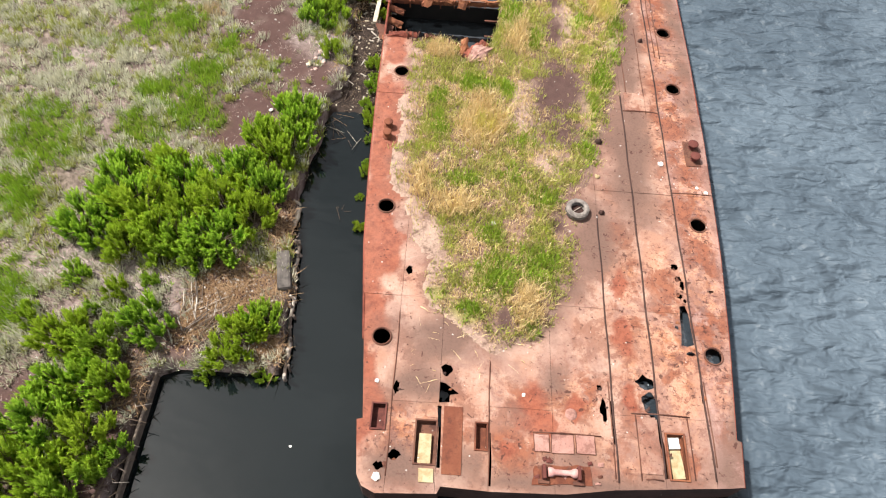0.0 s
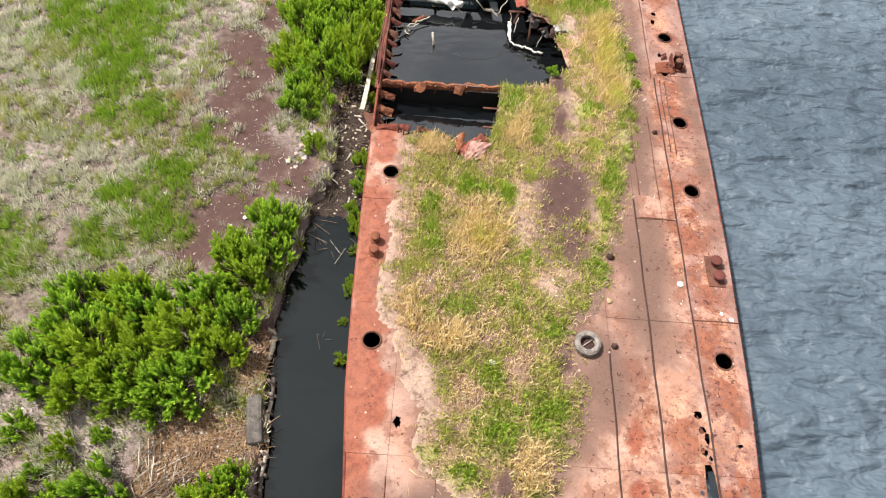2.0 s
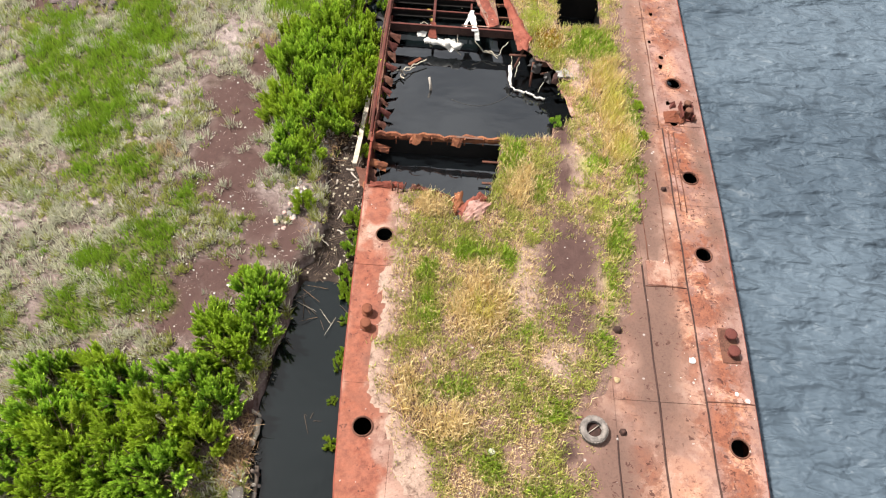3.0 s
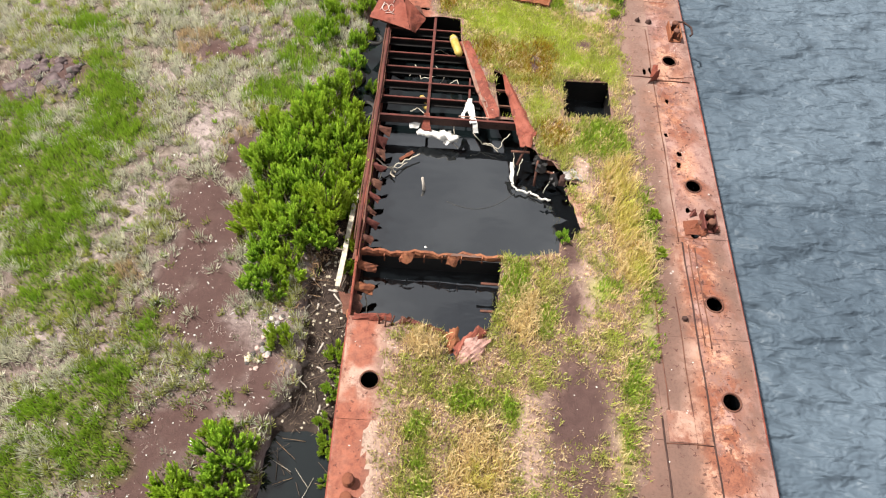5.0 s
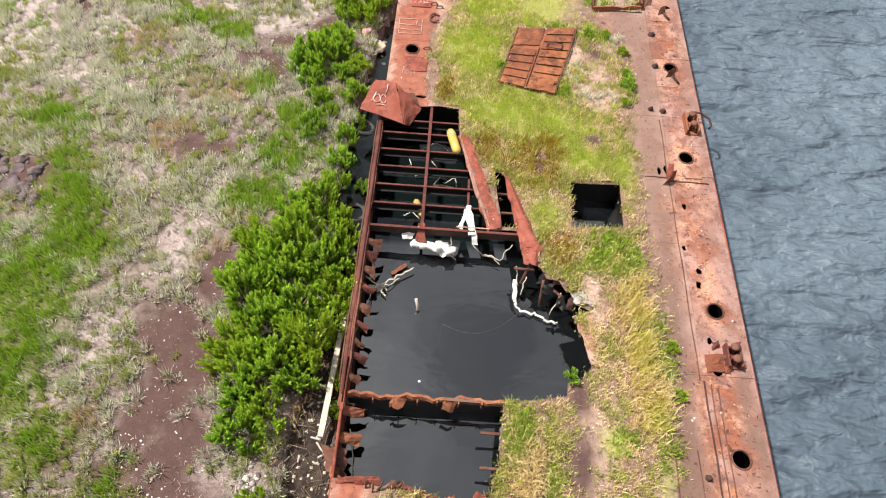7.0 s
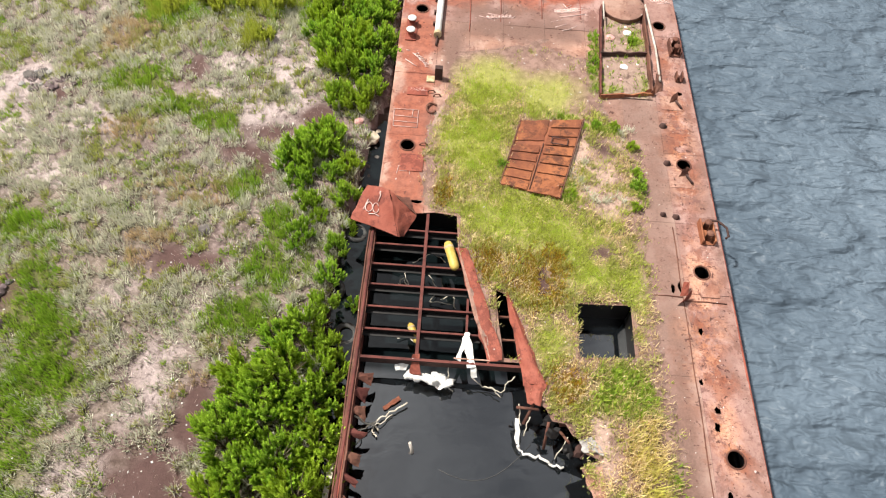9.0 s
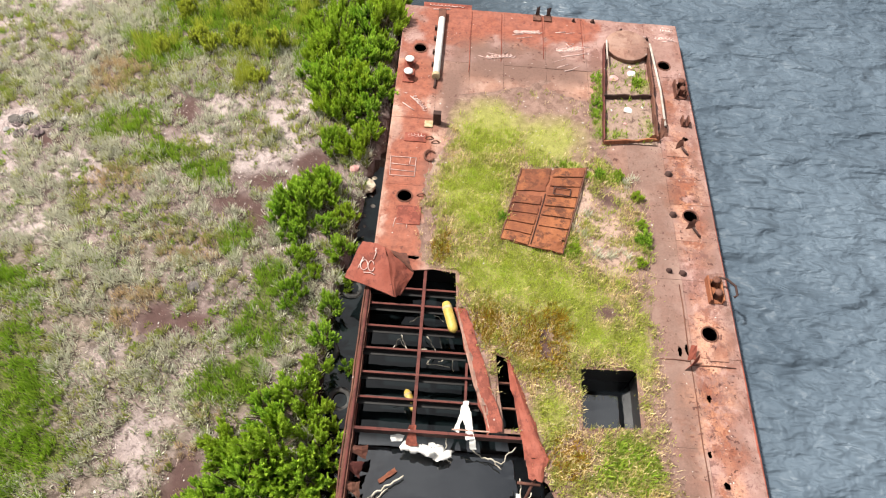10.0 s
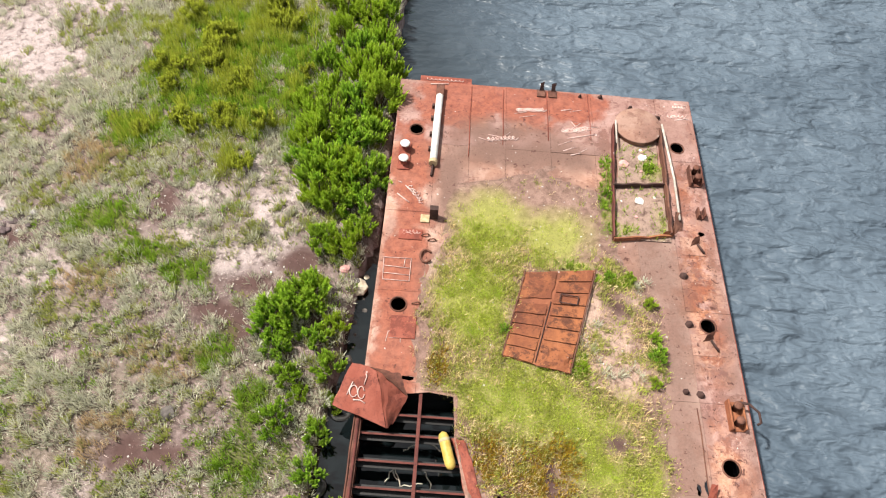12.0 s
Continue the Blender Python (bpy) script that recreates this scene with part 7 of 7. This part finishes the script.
for pts in ([(2.85, 16.8, -0.45), (3.3, 16.6, -0.9), (3.9, 16.5, -0.95), (4.3, 16.9, -0.5)], [(3.3, 16.6, -0.85), (3.6, 16.55, -0.8), (3.9, 16.3, -0.95)], [(-0.7, 14.7, -0.6), (-0.35, 15.0, -0.8), (0.1, 15.2, -0.95), (0.4, 15.5, -1.0)], [(-0.6, 14.5, -0.9), (-0.5, 14.9, -0.7)],
            [(0.6, 21.2, -0.9), (1.3, 21.5, -0.6), (1.8, 21.2, -0.7)], [(0.3, 20.9, -1.0), (0.6, 20.1, -1.0), (1.3, 20.2, -0.9)], [(1.2, 20.8, -0.9), (1.6, 20.2, -0.9), (1.3, 19.7, -1.0), (2.1, 19.6, -0.9)], [(1.7, 19.8, -0.95), (2.1, 20.0, -0.85), (2.25, 19.5, -1.0)], [(0.1, 20.2, -1.0), (0.3, 20.6, -0.95), (0.5, 20.3, -1.0)],
            [(2.1, 17.0, -0.4), (2.1, 16.6, -0.9), (2.3, 16.4, -1.0)], [(0.3, 18.2, -1.0), (0.6, 18.35, -0.95), (0.9, 18.1, -1.0)], [(4.75, 15.5, -0.3), (4.6, 15.0, -0.7)], [(4.4, 15.9, -0.3), (4.5, 15.3, -0.6)], [(5.9, 14.9, -0.2), (5.6, 14.4, -0.9)], [(-0.6, 9.9, -0.5), (-0.45, 9.0, -1.0), (-0.35, 8.4, -1.1)]):
    cloth("rope", pts, "pale frayed rope hanging in the hold", ROPE, 0.02)
boom = thing("oil_boom", 2.6, 13.0, WATER_Z, "dark thin line floating on the pool", "line")
part("strand", tube([(-0.6 + 0.36 * k, 0.9 - 0.5 * math.sin(k * 0.35) + 0.02 * k * k * 0.9, 0.0) for k in range(9)], 0.014, 5), RUBBER_D, boom)

raft = thing("broken_plank", 0.05, 15.77, WATER_Z + 0.02, "red brown broken plank afloat in the pool", "plank")
part("board", plate([(0, 0, 0.06), (0.08, -0.12, 0.06), (0.58, 0.28, 0.1), (0.5, 0.4, 0.1)], 0.05, 3, 5, 0.0, 0.01, 0.02), RUSTRED, raft)
for pts in ([(-0.75, 15.2, -0.5), (-0.3, 15.1, -0.9), (0.2, 15.45, -0.95), (0.85, 15.9, -0.9)], [(-0.2, 15.15, -0.9), (-0.15, 14.9, -1.0), (-0.05, 14.75, -1.0)], [(-0.15, 15.2, -0.95), (0.0, 14.95, -1.0)]):
    cloth("rope", pts, "pale frayed rope trailing into the pool", ROPE, 0.03)

# yellow floats
def float_drum(x, y, z, length, r, turn, label, tilt=0):
    ob = thing("float_drum", x, y, z, label, "float")
    ob.matrix_basis = pose(x, y, z, tilt, 0, turn)
    part("body", lathe([(r * 0.35, 0), (r * 0.8, 0.06), (r, 0.18), (r, length - 0.2), (r * 0.75, length - 0.06), (0.02, length)], 16, Matrix.Rotation(-math.pi / 2, 4, "X")), YELLOW, ob)
    part("band", lathe([(r, length * 0.72), (r * 1.04, length * 0.73), (r * 1.04, length * 0.8), (r, length * 0.81)], 16, Matrix.Rotation(-math.pi / 2, 4, "X")), CREAM, ob)


float_drum(2.15, 20.45, 0.1, 1.2, 0.17, 17, "faded yellow float drum lying on the hold beams", 0)
float_drum(1.02, 17.85, -0.5, 0.75, 0.13, 25, "yellow broken float caught under a beam", 8)
post = thing("broken_post", 1.1, 14.35, WATER_Z - 0.3, "grey broken post standing in the pool", "post")
part("shaft", tube([(0, 0, 0), (0.02, 0.05, 0.45), (-0.06, 0.16, 0.85)], 0.07, 7, None, 0.7), GREYWOOD, post)

# timber edge, posts and stones of the bank
for k in range(17):
    f = k / 16
    x, y = -2.95 + 0.4 * f + 0.04 * math.sin(k * 2.2), -1.7 - 4.9 * f
    ob = thing("edge_post", x, y, -1.7, "worn pale timber post along the bank edge", "post", "posts along the bank edge")
    tall = random.uniform(0.75, 1.2)
    part("shaft", tube([(0, 0, 0), (random.uniform(-0.04, 0.04), 0.0, tall * 0.6), (random.uniform(-0.08, 0.08), random.uniform(-0.06, 0.06), tall)], random.uniform(0.045, 0.08), 7, None, 0.75), GREYWOOD if k % 3 == 1 else DARKWOOD, ob)
edge_line = [(-2.98 + 0.42 * k / 14 + 0.04 * math.sin(k * 1.3), -1.5 - 5.2 * k / 14) for k in range(15)]
for k in range(0, 14, 2):
    (xa, ya), (xb, yb), (xc, yc) = edge_line[k:k + 3]
    ob = thing("edge_timber", xa, ya, -0.98, "weathered pale timber lying along the bank edge", "timber", "timbers along the bank edge")
    part("log", tube([(0, 0, 0), (xb - xa, yb - ya, 0.05), (xc - xa, yc - ya, 0.01)], 0.065, 7, None, 0.85), GREYWOOD if k % 4 else DARKWOOD, ob)
slab_ob = thing("stone_slab", -3.2, -2.95, -0.75, "dark square edged stone slab on the bank", "stone")
part("block", a_box(-0.24, -0.75, 0, 0.24, 0.75, 0.3, bevel=0.11, m=Matrix.Rotation(0.2, 4, "Z")), SLAB, slab_ob)
bank_timber = thing("bank_timber", -6.45, -5.2, -0.85, "long dark timber edging the bank", "timber")
part("beam", tube([(0, 0, 0), (-0.05, -1.5, 0.02), (-0.13, -3.4, 0.05), (-0.15, -5.6, 0.05)], 0.055, 6), DARKWOOD, bank_timber)
wallb = thing("bank_sheeting", -6.5, -5.2, -1.6, "dark rotten timber sheeting of the bank", "sheeting")
part("board", plate([(0.02, 0, 0.75), (0.1, 0, 0.0), (-0.05, -5.6, 0.0), (-0.12, -5.6, 0.78)], 0.05, 3, 12, 0, 0.02, 0.02), DARKWOOD, wallb)


def driftwood(points, r, mat, label, name="driftwood"):
    x, y, z = points[0]
    ob = thing(name, x, y, z, label, "driftwood")
    loc = [(a - x, b - y, c - z) for a, b, c in points]
    part("limb", tube(wavy(loc, 3, r * 0.5), r, 7, None, 0.6), mat, ob)
    return ob


driftwood([(-3.75, 0.35, -0.8), (-3.45, 0.1, -0.75), (-3.15, -0.05, -0.9)], 0.075, ROPE, "pale bleached branch by the water")
driftwood([(-3.2, -0.1, -1.0), (-3.2, -0.7, -0.95), (-3.3, -0.9, -0.9)], 0.11, ROPE, "pale bleached log end by the water")
wd = random.Random(21)
for k in range(16):
    x, y = wd.uniform(-3.0, -1.3), wd.uniform(2.3, 4.6)
    if x > -1.4 and y < 3:
        continue
    a = wd.uniform(0, 6.28)
    L = wd.uniform(0.4, 1.0)
    driftwood([(x, y, -1.12), (x + L * 0.5 * math.cos(a), y + L * 0.5 * math.sin(a), -1.05), (x + L * math.cos(a), y + L * math.sin(a), -1.0)], 0.009, wd.choice((WOODY, ROPE, REED)), "bare grey branch in the shallow water", "branch")
for k in range(4):
    a = k * 1.3 + 0.5 * (k % 2)
    driftwood([(-1.6 - 0.1 * k, 0.06 * k, -1.14), (-1.55 + (0.2 + 0.08 * k) * math.cos(a), (0.2 + 0.08 * k) * math.sin(a), -1.1)], 0.008, WOODY, "thin brown floating twig", "branch")
for k in range(80):
    x, y = wd.uniform(-2.5, -1.0), wd.uniform(5.2, 11.5)
    z = float(land_height(np.array([x]), np.array([y]))[0]) + 0.02
    a, L = wd.uniform(0, 6.28), wd.uniform(0.15, 0.5)
    if k % 3 == 0:
        driftwood([(x, y, z), (x + L * math.cos(a), y + L * math.sin(a), z + 0.02)], wd.uniform(0.025, 0.055), GREYWOOD, "short pale piece of driftwood on mud")
    else:
        driftwood([(x, y, z), (x + L * 1.6 * math.cos(a), y + L * 1.6 * math.sin(a), z + 0.03)], wd.uniform(0.012, 0.025), wd.choice((WOODY, DARKWOOD)), "dark stick lying on mud", "stick")
for k in range(46):
    x, y = wd.uniform(-6.6, -4.6), wd.uniform(-6.2, -4.3)
    z = max(float(land_height(np.array([x]), np.array([y]))[0]), -1.1) + 0.04
    a, L = wd.uniform(-0.9, 0.9) + 1.2, wd.uniform(0.5, 1.2)
    driftwood([(x, y, z), (x + L * math.cos(a), y + L * math.sin(a), z + wd.uniform(0, 0.15))], wd.uniform(0.014, 0.03), wd.choice((WOODY, GREYWOOD, DARKWOOD)), "dead branch heaped at the bank corner", "branch")
for k in range(70):
    x, y = wd.uniform(-8.0, -7.0), wd.uniform(-11.5, -5.8)
    z = float(land_height(np.array([x]), np.array([y]))[0]) + 0.05
    a, L = wd.uniform(-0.5, 1.4), wd.uniform(0.35, 0.95)
    driftwood([(x, y, z), (x + L * math.cos(a), y + L * math.sin(a), z + wd.uniform(0, 0.12))], wd.uniform(0.012, 0.026), wd.choice((WOODY, WOODY, DARKWOOD)), "brown dead branch heaped behind the bank timber", "branch")
for k in range(8):
    y = -6.0 - 0.55 * k
    driftwood([(-6.9, y, -0.7), (-6.7, y - 0.3, -0.5), (-6.35, y - 0.1 - 0.1 * (k % 3), -0.75)], 0.014, GREYWOOD if k % 2 else WOODY, "bare branch over the bank timber", "branch")


def stone(x, y, r, mat, label, seed, flat=0.65, name="stone"):
    z = max(float(land_height(np.array([x]), np.array([y]))[0]), -1.25)
    ob = thing(name, x, y, z, label, "stone")
    part("block", rock(r, flat, seed), mat, ob, "", Matrix.Translation((0, 0, r * flat * 0.35)))


for k in range(60):
    f = wd.uniform(0, 1)
    stone(-3.05 - 0.75 * f + wd.uniform(-0.25, 0.3), 8.6 - 2.0 * f + wd.uniform(-0.3, 0.3), wd.uniform(0.03, 0.1), (STONE, PALESTONE, CHALK, SLAB)[k % 4], "grey broken concrete lump on the bank", k)
for k in range(26):
    stone(-15.2 + wd.uniform(-1.3, 1.2), 28.7 + wd.uniform(-0.6, 0.6), wd.uniform(0.05, 0.16), (MAUVE, SLAB, STONE)[k % 3], "dark grey rubble stone in a heap", 30 + k)
for k in range(24):
    stone(-14.0 + wd.uniform(-1.4, 1.4), 18.2 + wd.uniform(-1.0, 1.1), wd.uniform(0.06, 0.22), (MAUVE, SLAB, MAUVE)[k % 3], "dark stone on bare earth", 50 + k)
for k in range(9):
    stone(-14.3 + wd.uniform(-1.2, 1.3), 18.0 + wd.uniform(-0.9, 0.9), wd.uniform(0.2, 0.42), MAUVE, "flat broken mauve stone in bare earth", 120 + k, 0.2, "broken_stone")
for k in range(7):
    stone(-15.4 + wd.uniform(-1.0, 1.1), 28.7 + wd.uniform(-0.5, 0.5), wd.uniform(0.18, 0.34), MAUVE if k % 2 else SLAB, "flat broken grey stone in a heap", 140 + k, 0.22, "broken_stone")
stone(-1.6, 27.15, 0.36, PALESTONE, "cream coloured block of stone beside the hull", 3, 0.6)
stone(-2.15, 27.7, 0.2, PINK, "pinkish lump of rubble beside the hull", 4, 0.6)
stone(-1.35, 27.7, 0.16, PALESTONE, "cream coloured lump of stone beside the hull", 5, 0.6)
for k in range(8):
    stone(-1.5 + wd.uniform(-0.3, 0.3), 23.8 + k * 0.5, wd.uniform(0.12, 0.22), SLAB, "dark wet stone beside the hull", 70 + k)
stone(-7.1, 21.8, 0.25, SLAB, "dark stone among dry weeds", 91)

# floating scraps, and litter in the coaming
def scrap(x, y, z, r, mat, label, seed, name="scrap"):
    ob = thing(name, x, y, z, label, "litter")
    part("piece", rock(r * 0.85, 0.4, seed, 2), mat, ob, "", Matrix.Translation((0, 0, r * 0.2)))


scrap(-2.1, -8.65, WATER_Z, 0.05, WHITE, "white scrap floating on still water", 1)
scrap(1.35, 11.8, WATER_Z, 0.05, WHITE, "white scrap floating on the pool", 2)
scrap(8.55, 33.2, 0.02, 0.24, PINK, "pink and white crumpled litter", 3)
scrap(9.35, 33.6, 0.02, 0.22, WHITE, "white crumpled litter in the coaming", 4)
scrap(9.0, 31.35, 0.02, 0.22, WHITE, "white flat litter in the coaming", 5)
scrap(8.3, 31.3, 0.02, 0.1, WHITE, "white litter lying inside the coaming", 6)
scrap(3.75, -0.95, 0.12, 0.12, WHITE, "white lump lying in grass", 7)
scrap(9.97, 2.3, 0.02, 0.13, WHITE, "white smear of litter on the deck", 8)
scrap(11.5, 1.1, 0.0, 0.09, WHITE, "white litter at the deck edge", 9)
scrap(11.2, 1.3, 0.0, 0.08, WHITE, "white litter at the deck edge", 10)
scrap(4.75, -7.0, 0.0, 0.07, WHITE, "white stained lump on the deck", 11)
scrap(0.6, -9.65, 0.0, 0.15, WHITE, "white litter at the bow corner", 13)
scrap(0.35, -6.85, 0.0, 0.08, WHITE, "white litter on the deck", 14)
scrap(7.55, 1.5, 0.03, 0.11, CREAM, "pale lump on the soil edge", 15)
scrap(1.1, 5.9, 0.1, 0.1, CREAM, "pale lump in the weeds", 16)
scrap(-5.0, -2.9, -0.6, 0.1, WHITE, "white litter on the bank", 17)
scrap(-4.95, 4.2, -0.6, 0.1, WHITE, "white litter on bare earth", 18)


def chips(name, label, x, y, z, size, mat):
    n = len(x)
    s = size * gen.uniform(0.5, 1.5, n)
    a = gen.uniform(0, 6.28, n)
    c, d = np.cos(a), np.sin(a)
    q = gen.uniform(0.4, 1.0, n)
    v = np.stack([np.c_[x - c * s, y - d * s, z], np.c_[x + d * s * q, y - c * s * q, z], np.c_[x + c * s, y + d * s, z], np.c_[x - d * s * q, y + c * s * q, z], np.c_[x, y, z + s * 0.5]], 1).reshape(-1, 3)
    k = np.arange(n)[:, None] * 5
    tagged(new(name, fast_mesh(name, v, np.concatenate([k + [0, 1, 4], k + [1, 2, 4], k + [2, 3, 4], k + [3, 0, 4]], 0), mat)), label, "litter", kind="stuff")


x, y = scatter(4200, -20, -12, -3, 46)
k = chosen(0.15 + 0.6 * np.maximum(blobs(BARE, x, y), np.maximum(blobs(PALE, x, y), blobs(LITTER, x, y))), x)
chips("shell_chips", "small white shell and litter chips on earth", x[k], y[k], land_height(x[k], y[k]) + 0.01, 0.035, WHITE)
x, y = scatter(700, -6.0, -6.0, -2.9, -0.2)
k = chosen(blobs(LITTER, x, y), x)
chips("shore_litter", "pale wood chips and shells in reed litter", x[k], y[k], land_height(x[k], y[k]) + 0.07, 0.035, GREYWOOD)
x, y = scatter(150, -2.6, 4.9, -1.0, 12)
k = land_height(x, y) > WATER_Z
chips("mud_litter", "small pale shells and wood chips on mud", x[k], y[k], land_height(x[k], y[k]) + 0.01, 0.05, PALESTONE)
x, y = scatter(420, -0.7, -9.5, 11.6, 36.8)
ok = ~near_hole(x, y, 0.1) & (soil_amount(x, y) < 0.6) & inside(OUTLINE, x - 0.05, y) & inside(OUTLINE, x + 0.05, y)
chips("pale_flecks", "small white flecks and droppings on the deck", x[ok], y[ok], steel_height(x[ok], y[ok]) + 0.012, 0.02, WHITE)
x, y = scatter(600, 0.5, -5.5, 9.5, 32)
ok = ~near_hole(x, y, 0.1) & (soil_amount(x, y) > 0.5)
chips("pale_chips", "small white chips on the deck soil", x[ok], y[ok], soil_height(x[ok], y[ok]) + 0.01, 0.03, WHITE)
x, y = scatter(260, 1.0, -7.0, 5.0, -4.0)
grow("straw_bits", "thin dry stalks lying on the deck", x[:40], y[:40], steel_height(x[:40], y[:40]) + 0.03, np.full(40, 0.02), 0.016, 28.0, STRAW)


for k in range(14):
    scrap(wd.uniform(8.3, 9.9), wd.uniform(30.0, 34.0), 0.05, wd.uniform(0.03, 0.09), (WHITE, CREAM, PINK)[k % 3], "small pale litter lying inside the coaming", 40 + k)

# soil and weeds inside the coaming
cx, cy = np.arange(7.95, 10.06, 0.15), np.arange(29.5, 34.6, 0.15)
CX, CY = [a.ravel() for a in np.meshgrid(cx, cy)]
CXX = CX + (CY - 29.5) * 0.055
keep_c = (CXX < 10.1) & (CXX > 7.9 + (CY - 29.4) * 0.07)
ct = tris_of(len(cx), len(cy))
ct = ct[keep_c[ct].all(1)]
used, back = np.unique(ct, return_inverse=True)
CZ = steel_height(CXX, CY) + 0.03 + 0.06 * fbm(CXX * 1.5, CY * 1.5, 301)
tagged(new("coaming_soil", fast_mesh("coaming_soil", np.c_[CXX, CY, CZ][used], back.reshape(-1, 3), DECK_SOIL, np.c_[0.45 + 0 * CX, 0.6 * blobs([(9.8, 30.2, 0.3, 0.8), (9.7, 33.0, 0.5, 0.6), (8.4, 29.9, 0.3, 0.3)], CXX, CY), 0.6 + 0 * CX][used], True)), "pale silt lying inside the open coaming", "soil", kind="stuff")
x, y = scatter(900, 8.1, 29.6, 10.0, 34.2)
k = chosen(0.12 + blobs([(9.8, 30.2, 0.2, 0.8), (9.7, 33.0, 0.4, 0.6), (8.4, 29.9, 0.2, 0.2)], x, y), x) & (x > 8.0 + (y - 29.4) * 0.07)
grow("green_grass", "green weeds growing inside the coaming", x[k], y[k], steel_height(x[k], y[k]) + 0.05, gen.uniform(0.08, 0.25, k.sum()), 0.03, 0.7, GREEN, 4, 0.05)


# ---- chalk marks, drawn as plain strokes on the steel ----
def strokes(name, label, lines, z=0.03, w=0.013, mat=CHALK):
    ob = thing(name, lines[0][0][0], lines[0][0][1], z, label, "chalk marks", kind="")
    x0, y0 = lines[0][0]
    for line in lines:
        pts = []
        for px, py in line:
            h = float(steel_height(np.array([px]), np.array([py]))[0])
            pts.append((px - x0, py - y0, h + 0.008 - z + 0.006))
        part("stroke", tube(pts, w, 4), mat, ob)


strokes("chalk_marks", "white chalk lines of a rectangle on red steel", [[(-0.7, 27.95), (0.3, 27.97)], [(0.3, 27.97), (0.3, 27.0)], [(0.3, 27.0), (-0.66, 27.02)], [(-0.66, 27.02), (-0.7, 27.95)], [(-0.68, 27.6), (0.28, 27.55)], [(-0.66, 27.3), (0.28, 27.25)], [(0.08, 27.95), (0.06, 27.6)]])
strokes("chalk_marks", "white chalk arc on a red patch plate", [[(0.2, 24.6), (0.18, 24.95), (0.0, 25.05), (-0.25, 24.98), (-0.3, 24.6)], [(-0.2, 24.75), (0.1, 24.75)]], 0.05)
strokes("chalk_marks", "pale scribbled bars on the stern plates", [[(4.1, 35.6), (4.6, 35.75)], [(4.3, 35.4), (5.0, 35.6)], [(4.2, 35.9), (4.9, 35.95)], [(6.4, 34.9), (6.9, 35.3), (6.5, 35.4), (6.9, 34.8)], [(6.9, 35.1), (7.6, 35.15)], [(6.6, 36.0), (7.0, 36.1)], [(5.9, 34.0), (6.5, 34.3)], [(6.8, 33.7), (7.1, 33.9)], [(3.0, 34.3), (3.6, 34.2), (3.9, 34.5)], [(2.6, 34.1), (3.2, 33.9)]], 0.03, 0.016)


def zig(x, y, w, h, n, a=0.0):
    """A looping scribble of width w and height h."""
    out, r = [], random.Random(int(x * 31 + y * 17))
    for k in range(n * 4 + 1):
        s, p = k / (n * 4), k * math.pi / 2 + r.uniform(-0.5, 0.5)
        u, v = w * s + 0.35 * h * math.cos(p), h * (0.5 + r.uniform(0.25, 0.55) * math.sin(p))
        out.append((x + u * math.cos(a) - v * math.sin(a), y + u * math.sin(a) + v * math.cos(a)))
    return out


strokes("chalk_marks", "white scribbled bars across the stern deck", [zig(6.2, 34.6, 1.1, 0.35, 9, 0.25), [(6.3, 34.4), (7.5, 34.75)], zig(4.2, 35.7, 1.2, 0.25, 11, 0.1), [(6.1, 36.0), (6.55, 36.1)], [(6.1, 33.7), (6.6, 33.95)], [(6.4, 33.5), (6.8, 33.65)], zig(3.0, 33.9, 1.2, 0.3, 7, 0.15)], 0.03, 0.028)
strokes("chalk_marks", "white scribbled bars on the red side deck", [zig(-0.15, 31.2, 0.9, 0.25, 7, -0.9), [(-0.5, 31.5), (-0.35, 31.45)], zig(-0.1, 29.0, 0.6, 0.2, 5, 0.1), zig(0.2, 37.25, 1.6, 0.15, 9, 0.0)], 0.03, 0.018)
strokes("chalk_marks", "pale scribbled bars at the stern corner", [zig(10.7, 36.0, 0.8, 0.2, 5, 0.1), zig(11.0, 36.6, 0.5, 0.2, 4, 0.0), [(10.9, 36.2), (11.6, 36.0)], [(11.0, 35.9), (11.5, 36.05)], [(11.1, 36.9), (11.6, 36.8)], [(0.4, 37.0), (1.2, 37.1)], [(-0.2, 31.3), (0.1, 31.0)], [(-0.5, 30.9), (0.0, 30.5)]], 0.03, 0.028)
